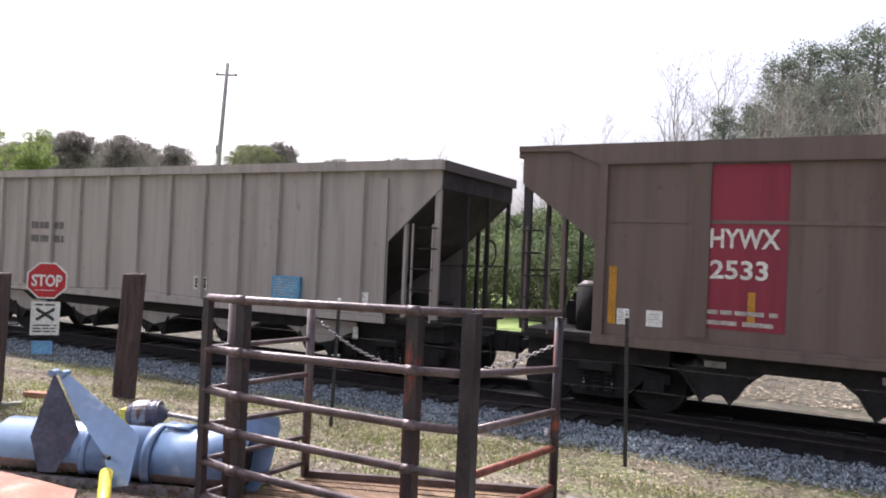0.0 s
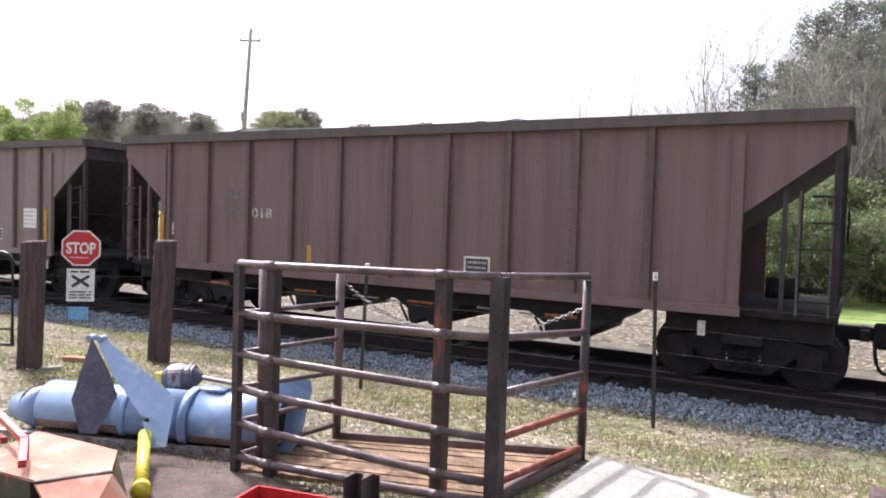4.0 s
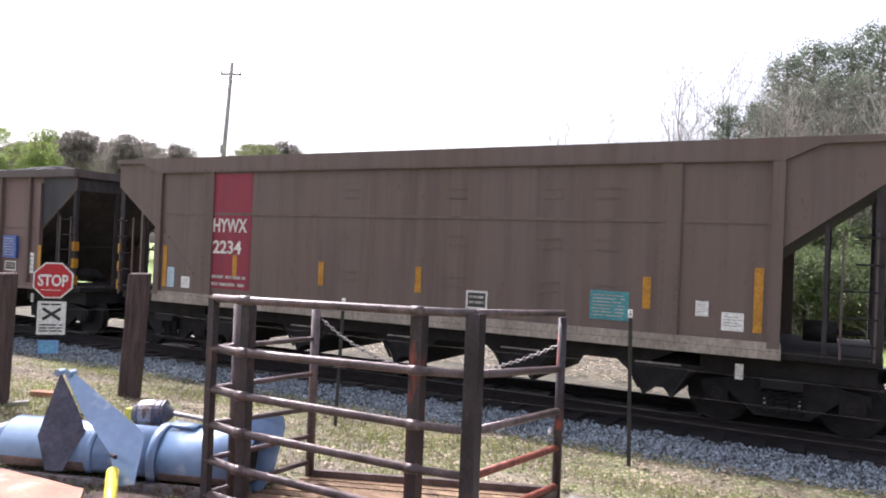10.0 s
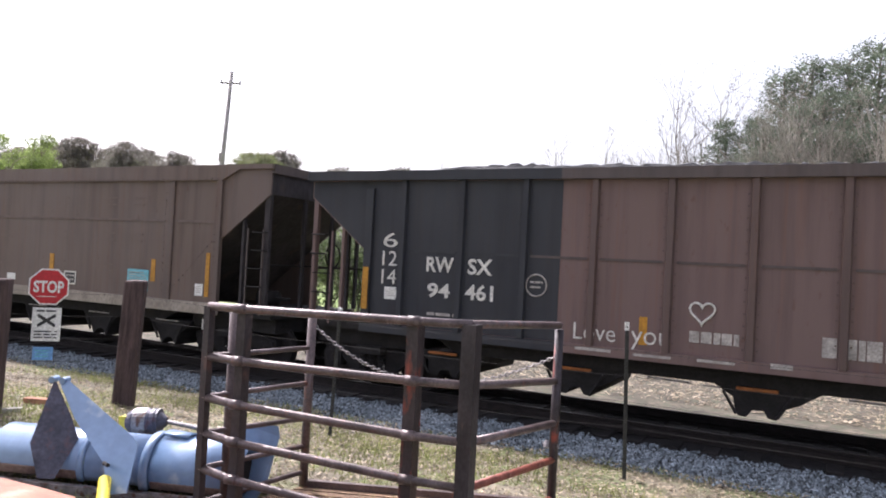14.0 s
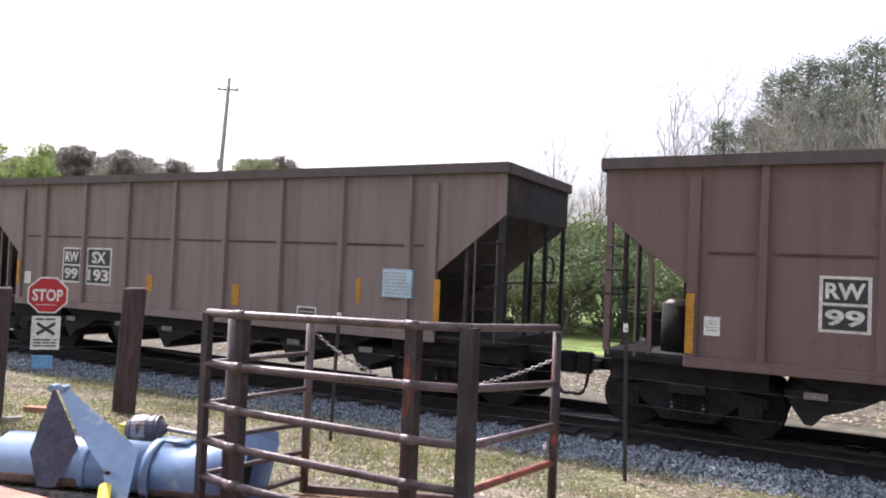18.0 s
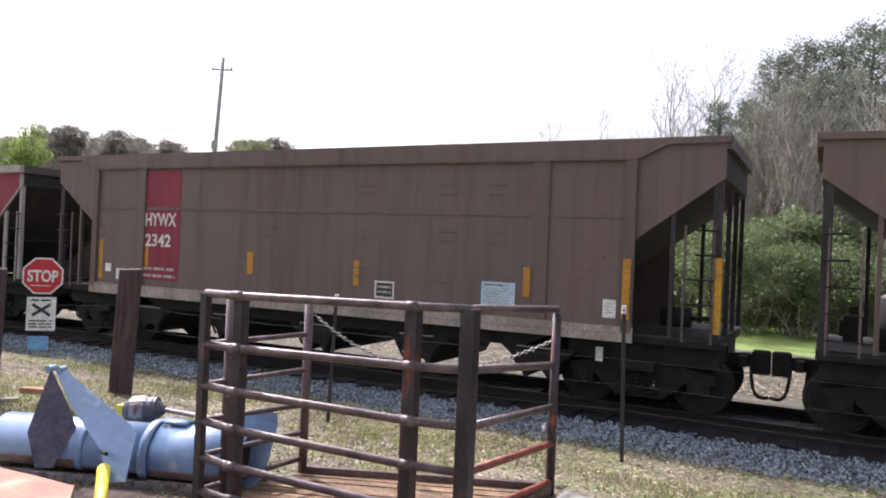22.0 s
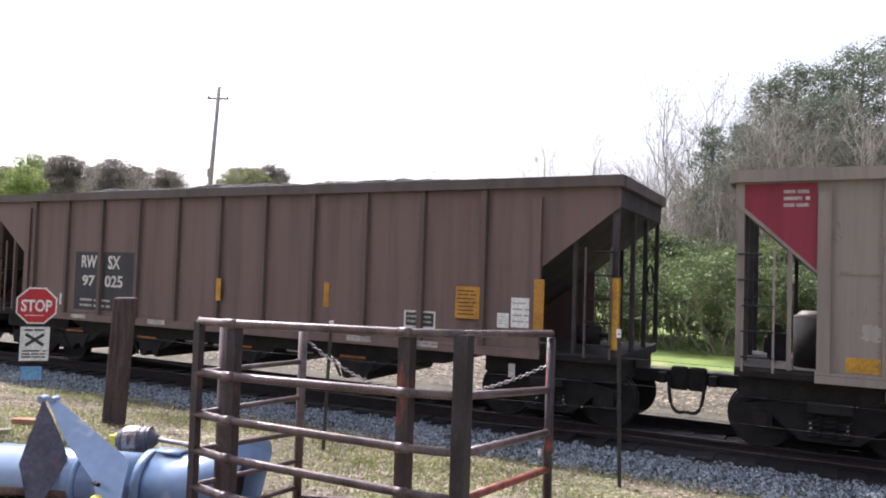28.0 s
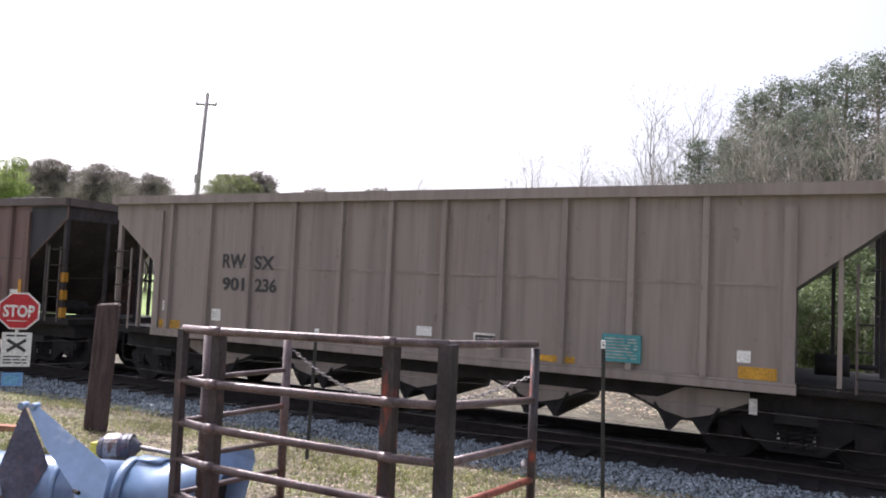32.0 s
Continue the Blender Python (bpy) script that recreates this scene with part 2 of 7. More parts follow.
ST = (1.0, 1.0, 0.4)
M = {
    "hywx": paint("weathered_grey_brown_paint", (0.130, 0.095, 0.085), (0.135, 0.074, 0.054), (0.155, 0.118, 0.098)),
    "brown": paint("weathered_brown_paint", (0.152, 0.096, 0.092), (0.17, 0.085, 0.06), (0.172, 0.125, 0.112)),
    "tan": paint("dusty_tan_paint", (0.205, 0.160, 0.148), (0.19, 0.115, 0.085), (0.25, 0.20, 0.18)),
    "grey": paint("dusty_grey_paint", (0.34, 0.305, 0.285), (0.26, 0.19, 0.15), (0.39, 0.355, 0.335)),
    "taupe": paint("dusty_taupe_paint", (0.245, 0.205, 0.185), (0.18, 0.125, 0.10), (0.275, 0.24, 0.22)),
    "darkpost": mat("blackened_square_steel", (0.048, 0.040, 0.045), 0.5, 0.3, 0.6, 1.5, 5, 50, 0.2, (1, 1, 0.5), (0.11, 0.065, 0.06), 0.66),
    "dark": paint("oxide_dark_paint", (0.142, 0.085, 0.080), (0.17, 0.085, 0.058), (0.16, 0.11, 0.095)),
    "black": paint("black_blue_paint", (0.024, 0.026, 0.034), (0.035, 0.028, 0.03), (0.032, 0.034, 0.042), 0.6),
    "red": paint("crimson_panel_paint", (0.235, 0.017, 0.040), (0.13, 0.025, 0.03), (0.22, 0.035, 0.052), 0.6),
    # Coal dust, darkened further for the shade in the open car ends.
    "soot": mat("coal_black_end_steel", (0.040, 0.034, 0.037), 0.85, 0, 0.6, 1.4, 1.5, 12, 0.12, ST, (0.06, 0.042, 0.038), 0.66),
    # Oil stain, darkened further with the train's shadow.
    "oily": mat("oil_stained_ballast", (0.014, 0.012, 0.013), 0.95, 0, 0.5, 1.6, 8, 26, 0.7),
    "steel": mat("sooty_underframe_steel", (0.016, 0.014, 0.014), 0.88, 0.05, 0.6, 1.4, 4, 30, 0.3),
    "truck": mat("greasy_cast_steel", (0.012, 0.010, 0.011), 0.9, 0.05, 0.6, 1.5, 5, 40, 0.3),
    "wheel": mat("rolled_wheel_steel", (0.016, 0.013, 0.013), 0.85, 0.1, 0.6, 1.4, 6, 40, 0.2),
    "rustbar": mat("rust_orange_bar", (0.34, 0.12, 0.03), 0.7, 0.1, 0.6, 1.3, 5, 40, 0.2),
    "coal": mat("coal", (0.016, 0.016, 0.018), 0.95, 0, 0.5, 1.8, 5, 22, 0.8),
    "yellow": mat("yellow_reflective_strip", (0.50, 0.235, 0.018), 0.55, 0, 0.7, 1.15, 3, 30, 0.03),
    "orange": mat("faded_orange_stencil", (0.60, 0.32, 0.03), 0.6, 0, 0.6, 1.1, 4, 30, 0.05),
    "white": mat("dusty_white_stencil", (0.72, 0.70, 0.66), 0.6, 0, 0.78, 1.05, 4, 30, 0.04),
    "pale": paint("pale_primer_patch", (0.26, 0.225, 0.20), (0.20, 0.15, 0.125), (0.34, 0.31, 0.28)),
    "mark": mat("worn_white_stencil", (0.50, 0.46, 0.43), 0.65, 0, 0.5, 1.1, 8, 40, 0.04),
    "faded": mat("faded_dark_stencil", (0.12, 0.105, 0.10), 0.65, 0, 0.7, 1.4, 8, 40, 0.04),
    "ink": mat("black_stencil", (0.03, 0.03, 0.033), 0.55, 0, 0.7, 1.4, 8, 40, 0.04),
    "blue": mat("bright_blue_placard", (0.10, 0.33, 0.55), 0.5, 0, 0.8, 1.1, 3, 30, 0.03),
    "blue2": mat("deep_blue_placard", (0.06, 0.13, 0.42), 0.5, 0, 0.8, 1.1, 3, 30, 0.03),
    "cyan": mat("pale_cyan_placard", (0.16, 0.48, 0.58), 0.5, 0, 0.8, 1.1, 3, 30, 0.03),
    "cyan2": mat("teal_placard", (0.06, 0.27, 0.30), 0.5, 0, 0.8, 1.1, 3, 30, 0.03),
    "wblue": mat("pale_blue_placard", (0.45, 0.60, 0.70), 0.5, 0, 0.85, 1.05, 3, 30, 0.03),
    "sill": mat("pale_grey_sill_paint", (0.36, 0.31, 0.26), 0.65, 0, 0.6, 1.1, 2, 18, 0.08, (1, 1, 0.6), (0.20, 0.15, 0.12), 0.66),
    "rail": mat("rusted_rail_steel", (0.018, 0.013, 0.012), 0.85, 0.1, 0.6, 1.4, 8, 60, 0.2),
    "railtop": mat("worn_rail_head", (0.10, 0.085, 0.08), 0.6, 0.6, 0.8, 1.1, 8, 60, 0.02),
    # Creosote colour, lowered further for the shadow under the train.
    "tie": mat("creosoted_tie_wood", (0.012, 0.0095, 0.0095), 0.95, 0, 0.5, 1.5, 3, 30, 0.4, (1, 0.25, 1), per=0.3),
    "ballast": mat("crushed_granite", (0.14, 0.165, 0.19), 0.85, 0, 0.45, 1.6, 9, 26, 1.0),
    "stone": mat("granite_stone", (0.165, 0.195, 0.220), 0.8, 0, 0.75, 1.25, 9, 40, 0.3, island=0.85),
    "ground": mat("dry_leaf_litter_soil", (0.19, 0.165, 0.115), 0.95, 0, 0.5, 1.35, 0.9, 26, 1.0, (1, 1, 1), (0.13, 0.15, 0.06), 0.52),
    # Dark earth with the hood's shade put into its colour.
    "darksoil": mat("damp_dark_soil", (0.085, 0.060, 0.050), 0.95, 0, 0.6, 1.5, 3, 20, 0.9),
    "grass": mat("spring_lawn", (0.15, 0.22, 0.045), 0.9, 0, 0.7, 1.3, 0.6, 9, 0.8, (1, 1, 1), (0.25, 0.25, 0.09), 0.66),
    "gravel": mat("pale_gravel_soil", (0.098, 0.084, 0.060), 0.95, 0, 0.5, 1.6, 2.2, 9, 1.0, (1, 1, 1), (0.07, 0.072, 0.045), 0.56, grain=1.0),
    "rustpipe": mat("dark_rusted_pipe", (0.125, 0.094, 0.093), 0.38, 0.35, 0.6, 1.5, 7, 60, 0.2, (1, 1, 1), (0.20, 0.10, 0.08), 0.68),
    "redrust": mat("red_rusty_steel", (0.045, 0.036, 0.040), 0.45, 0.3, 0.6, 1.4, 5, 60, 0.2, (1, 1, 0.4), (0.26, 0.06, 0.04), 0.63),
    "chain": mat("galvanised_chain", (0.30, 0.28, 0.28), 0.45, 0.7, 0.6, 1.2, 20, 80, 0.1),
    "wire": mat("dull_old_wire", (0.04, 0.035, 0.034), 0.65, 0.4, 0.6, 1.2, 10, 60, 0.1),
    "tpost": mat("dull_green_black_steel_post", (0.045, 0.045, 0.042), 0.6, 0.3, 0.6, 1.4, 8, 50, 0.2),
    "wood": mat("weathered_dark_timber", (0.085, 0.055, 0.053), 0.9, 0, 0.5, 1.4, 4, 30, 0.6, (5, 5, 0.5)),
    "plank": mat("dirt_stained_planks", (0.185, 0.115, 0.07), 0.95, 0, 0.5, 1.4, 3, 24, 0.4, (0.7, 2, 1), (0.24, 0.16, 0.095), 0.58, per=0.2),
    "bluepaint": mat("sky_blue_machine_paint", (0.18, 0.28, 0.45), 0.3, 0.0, 0.85, 1.1, 2.0, 14, 0.03, (1, 1, 1), (0.40, 0.46, 0.54), 0.68, grain=0.2),
    # Shade of one hitch plate put into the colour; also the dark motor's steel.
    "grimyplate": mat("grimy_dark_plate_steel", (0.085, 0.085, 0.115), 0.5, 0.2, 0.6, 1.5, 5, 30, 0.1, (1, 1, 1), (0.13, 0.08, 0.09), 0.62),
    "scarlet": mat("bright_red_rusted_pipe", (0.25, 0.075, 0.05), 0.5, 0.2, 0.5, 1.4, 9, 60, 0.25, (1, 1, 1), (0.42, 0.22, 0.17), 0.66),
    "rim": paint("coal_dusted_rim", (0.085, 0.066, 0.064), (0.07, 0.045, 0.04), (0.115, 0.09, 0.082)),
    "yellowpaint": mat("yellow_driveline_paint", (0.65, 0.55, 0.04), 0.45, 0, 0.75, 1.1, 3, 30, 0.06),
    "motor": mat("grey_cast_motor", (0.30, 0.29, 0.30), 0.5, 0.5, 0.5, 1.3, 9, 50, 0.2, (1, 1, 1), (0.14, 0.08, 0.06), 0.58),
    "orangehood": mat("sun_faded_orange_sheet_metal", (0.33, 0.105, 0.06), 0.75, 0, 0.75, 1.2, 2.2, 26, 0.1, (1, 1, 1), (0.36, 0.22, 0.16), 0.60, tint=(0.32, 0.15, 0.09), grain=0.3),
    "redbox": mat("glossy_red_machine_paint", (0.42, 0.03, 0.03), 0.35, 0, 0.75, 1.15, 3, 26, 0.06),
    "concrete": mat("pale_concrete", (0.31, 0.30, 0.265), 0.9, 0, 0.8, 1.1, 1.8, 40, 0.25),
    "stopred": mat("stop_sign_red", (0.50, 0.02, 0.03), 0.4, 0, 0.85, 1.1, 3, 30, 0.02),
    "signwhite": mat("sign_white", (0.78, 0.78, 0.76), 0.45, 0, 0.9, 1.03, 4, 30, 0.02),
    "signblue": mat("emergency_sign_blue", (0.16, 0.36, 0.68), 0.45, 0, 0.9, 1.05, 4, 30, 0.02),
    "bark": mat("grey_brown_bark", (0.24, 0.20, 0.17), 0.95, 0, 0.5, 1.4, 2, 12, 0.6, (2, 2, 0.5)),
    "twig": mat("bare_grey_twigs", (0.33, 0.30, 0.255), 0.95, 0, 0.7, 1.2, 1, 8, 0.1),
    "polewood": mat("grey_utility_pole_wood", (0.42, 0.39, 0.37), 0.9, 0, 0.6, 1.3, 3, 18, 0.3, (4, 4, 0.4)),
    "pine": leaf_mat("pine_needles", (0.160, 0.195, 0.138), 0.35),
    "oak": leaf_mat("dull_olive_leaves", (0.225, 0.205, 0.178), 0.3),
    "spring": leaf_mat("fresh_spring_leaves", (0.27, 0.34, 0.11)),
    "limeleaf": leaf_mat("young_shrub_leaves", (0.145, 0.19, 0.075), 0.35),
    "shrub": leaf_mat("shrub_leaves", (0.115, 0.155, 0.068)),
    "blade": leaf_mat("grass_blades", (0.24, 0.265, 0.09), 0.5),
    "litter": leaf_mat("dead_leaves", (0.35, 0.29, 0.21), 0.7),
    "scraped": paint("pale_scraped_paint", (0.36, 0.33, 0.30), (0.24, 0.19, 0.16), (0.42, 0.39, 0.36)),
    "rustrib": paint("rusted_rib_paint", (0.105, 0.068, 0.062), (0.13, 0.07, 0.05), (0.14, 0.10, 0.09)),
    "grime": mat("dried_rusty_grime", (0.17, 0.115, 0.095), 0.85, 0, 0.6, 1.4, 6, 40, 0.2),
    "seamrust": mat("rusted_weld_seam", (0.085, 0.05, 0.042), 0.85, 0, 0.6, 1.4, 3, 20, 0.1, (0.5, 1, 1)),
    "palebar": mat("pale_dusty_latch_steel", (0.34, 0.31, 0.29), 0.6, 0.1, 0.6, 1.2, 6, 40, 0.1),
    "oldgreen": leaf_mat("pale_olive_leaves", (0.20, 0.225, 0.10), 0.3),
    "brick": mat("old_red_brick", (0.40, 0.20, 0.13), 0.9, 0, 0.7, 1.2, 9, 60, 0.4),
}

gloss = M["bluepaint"].node_tree.nodes["Principled BSDF"].inputs
gloss["Coat Weight"].default_value, gloss["Coat Roughness"].default_value = 0.8, 0.22


# ---- building helpers ----
def finish(bm, name, material, smooth=False):
    me = bpy.data.meshes.new(name)
    bmesh.ops.recalc_face_normals(bm, faces=bm.faces)
    bm.to_mesh(me)
    bm.free()
    for m in material if isinstance(material, (list, tuple)) else [material]:
        me.materials.append(M[m])
    if smooth:
        me.polygons.foreach_set("use_smooth", [True] * len(me.polygons))
    return me


def part(name, bm, material, parent, label="", smooth=False, kind=""):
    me = bm if isinstance(bm, bpy.types.Mesh) else finish(bm, name, material, smooth)
    ob = new(name, me)
    ob.parent = parent
    if label or kind:
        tagged(ob, label, kind=kind)
    return ob


def thing(name, label, category, group="", kind="", at=None):
    ob = new(name)
    if at is not None:
        ob.matrix_world = at
    return tagged(ob, label, category, group, kind)


def solo(name, bm, material, label, category, group="", kind="", smooth=False):
    return tagged(new(name, finish(bm, name, material, smooth)), label, category, group, kind)


def box(bm, x0, y0, z0, x1, y1, z1, bevel=0.0):
    v = [bm.verts.new(p) for p in ((x0, y0, z0), (x1, y0, z0), (x1, y1, z0), (x0, y1, z0), (x0, y0, z1), (x1, y0, z1), (x1, y1, z1), (x0, y1, z1))]
    fs = [bm.faces.new([v[i] for i in q]) for q in ((0, 3, 2, 1), (4, 5, 6, 7), (0, 1, 5, 4), (1, 2, 6, 5), (2, 3, 7, 6), (3, 0, 4, 7))]
    if bevel:
        es = list({e for f in fs for e in f.edges})
        bmesh.ops.bevel(bm, geom=es, offset=bevel, segments=1, affect="EDGES")
    return bm


def bx(*a, **k):
    return box(bmesh.new(), *a, **k)


def rod(bm, a, b, r0, r1=None, seg=8, cap=True):
    """A round bar from a to b."""
    a, b = Vector(a), Vector(b)
    r1 = r0 if r1 is None else r1
    d = (b - a).normalized()
    u = d.orthogonal().normalized()
    w = d.cross(u)
    ra, rb = [], []
    for i in range(seg):
        c, s = math.cos(2 * math.pi * i / seg), math.sin(2 * math.pi * i / seg)
        ra.append(bm.verts.new(a + (u * c + w * s) * r0))
        rb.append(bm.verts.new(b + (u * c + w * s) * r1))
    for i in range(seg):
        j = (i + 1) % seg
        bm.faces.new((ra[i], ra[j], rb[j], rb[i]))
    if cap:
        bm.faces.new(ra[::-1])
        bm.faces.new(rb)
    return bm


def pipe(bm, pts, r, seg=8):
    """A bent round bar through the points, in one piece; it closes on itself where the ends meet."""
    pts = [Vector(p) for p in pts]
    closed = len(pts) > 3 and (pts[0] - pts[-1]).length < 1e-6
    if closed:
        pts = pts[:-1]
    n = len(pts)
    rings = []
    for i, p in enumerate(pts):
        d0 = p - pts[i - 1] if i or closed else pts[1] - p
        d1 = pts[(i + 1) % n] - p if i < n - 1 or closed else p - pts[i - 1]
        d = (d0.normalized() + d1.normalized()).normalized()
        k = 1 / max(0.5, d.dot(d0.normalized()))
        up = Vector((0, 0, 1)) if abs(d.z) < 0.95 else Vector((0, 1, 0))
        u = up.cross(d).normalized()
        w = d.cross(u)
        rings.append([bm.verts.new(p + (u * math.cos(2 * math.pi * j / seg) + w * math.sin(2 * math.pi * j / seg)) * r * k) for j in range(seg)])
    for i in range(n if closed else n - 1):
        a, b = rings[i], rings[(i + 1) % n]
        for j in range(seg):
            bm.faces.new((a[j], a[(j + 1) % seg], b[(j + 1) % seg], b[j]))
    if not closed:
        bm.faces.new(rings[0][::-1])
        bm.faces.new(rings[-1])
    return bm


def beam(bm, a, b, w, h):
    """A square bar from a to b: w across, h in depth."""
    a, b = Vector(a), Vector(b)
    d = (b - a).normalized()
    u = (Vector((0, 0, 1)) if abs(d.z) < 0.9 else Vector((1, 0, 0))).cross(d).normalized()
    k = d.cross(u)
    va = [bm.verts.new(a + u * i * w / 2 + k * j * h / 2) for i, j in ((-1, -1), (1, -1), (1, 1), (-1, 1))]
    vb = [bm.verts.new(b + u * i * w / 2 + k * j * h / 2) for i, j in ((-1, -1), (1, -1), (1, 1), (-1, 1))]
    for i in range(4):
        j = (i + 1) % 4
        bm.faces.new((va[i], va[j], vb[j], vb[i]))
    bm.faces.new(va[::-1])
    bm.faces.new(vb)
    return bm


def prism(bm, profile, axis, a, b):
    """A closed outline of (u, v) drawn out along an axis from a to b. axis y: u is x and v is z; axis x: u is y and v is z."""
    put = (lambda u, v, w: (u, w, v)) if axis == "y" else ((lambda u, v, w: (w, u, v)) if axis == "x" else (lambda u, v, w: (u, v, w)))
    va = [bm.verts.new(put(u, v, a)) for u, v in profile]
    vb = [bm.verts.new(put(u, v, b)) for u, v in profile]
    n = len(profile)
    for i in range(n):
        bm.faces.new((va[i], va[(i + 1) % n], vb[(i + 1) % n], vb[i]))
    bm.faces.new(va[::-1])
    bm.faces.new(vb)
    return bm


def lettering(text, x0, z0, x1, z1, y, bold=0.012, depth=0.003):
    """A mesh of the words, fitted into a box on a wall that faces -y."""
    cu = bpy.data.curves.new("letters", "FONT")
    cu.body, cu.offset, cu.extrude, cu.resolution_u = text, bold, depth, 3
    ob = bpy.data.objects.new("letters", cu)
    scene.collection.objects.link(ob)
    me = bpy.data.meshes.new_from_object(ob.evaluated_get(bpy.context.evaluated_depsgraph_get()))
    bpy.data.objects.remove(ob)
    bpy.data.curves.remove(cu)
    co = np.array([v.co[:] for v in me.vertices])
    lo, hi = co.min(0), co.max(0)
    out = np.empty_like(co)
    out[:, 0] = x0 + (co[:, 0] - lo[0]) / (hi[0] - lo[0]) * (x1 - x0)
    out[:, 2] = z0 + (co[:, 1] - lo[1]) / (hi[1] - lo[1]) * (z1 - z0)
    out[:, 1] = y - depth - co[:, 2]
    me.vertices.foreach_set("co", out.ravel())
    me.update()
    return me


def bars(bm, x0, z0, x1, z1, y, rows, rng, fill=0.62, cut=0.3):
    """Rows of short bars in place of writing that cannot be read."""
    h = (z1 - z0) / rows
    for r in range(rows):
        x = x0
        zc = z0 + (r + 0.5) * h
        while x < x1 - 0.02:
            w = min(x1 - x, cut * rng.uniform(0.4, 1.2))
            box(bm, x, y - 0.003, zc - h * fill / 2, x + w * 0.85, y, zc + h * fill / 2)
            x += w
    return bm


# ---- the track ----
TRACK_Y, RAIL_Z, CAR_Z, SIDE_Y = 12.8, -0.12, 0.10, 11.2
DROP = RAIL_Z - CAR_Z


def ground_z(x, y):
    """Height of the ground: level by the pens, falling to the foot of the ballast, level again beyond the line."""
    u = min(1.0, max(0.0, (y - 6.3) / 3.6))
    near = -0.36 * u * u * (3 - 2 * u)
    if y > 13:
        w = min(1.0, (y - 13) / 3.0)
        near = near * (1 - w) - 0.24 * w
    trench = min(1.0, max(0.0, (y - 10.2) / 0.5)) * min(1.0, max(0.0, (14.1 - y) / 0.6))
    return near - 0.15 * trench


def build_ground():
    bm = bmesh.new()
    xs = [-900, -400, -180, -90, -60, -45] + [-36 + 0.75 * i for i in range(81)] + [30, 40, 60, 100, 200, 420, 900]
    ys = [-400, -120, -40, -15, -6] + [-3 + 0.6 * i for i in range(56)] + [32, 36, 41, 48, 58, 75, 110, 200, 420, 900]
    rng = random.Random(3)
    grid = [[bm.verts.new((x, y, ground_z(x, y) + (rng.uniform(-0.02, 0.02) if -30 < x < 20 and 2 < y < 30 else 0))) for y in ys] for x in xs]
    for i in range(len(xs) - 1):
        for j in range(len(ys) - 1):
            f = bm.faces.new((grid[i][j], grid[i + 1][j], grid[i + 1][j + 1], grid[i][j + 1]))
            yc = (ys[j] + ys[j + 1]) / 2
            f.material_index = 0 if yc < 13.5 else (2 if yc < 22.9 else 1)
            f.smooth = True
    me = finish(bm, "ground", ["ground", "grass", "gravel"])
    return tagged(new("ground", me), "dry leaf-strewn grass, with tan gravel and a spring lawn beyond the railway", "ground", kind="structure")


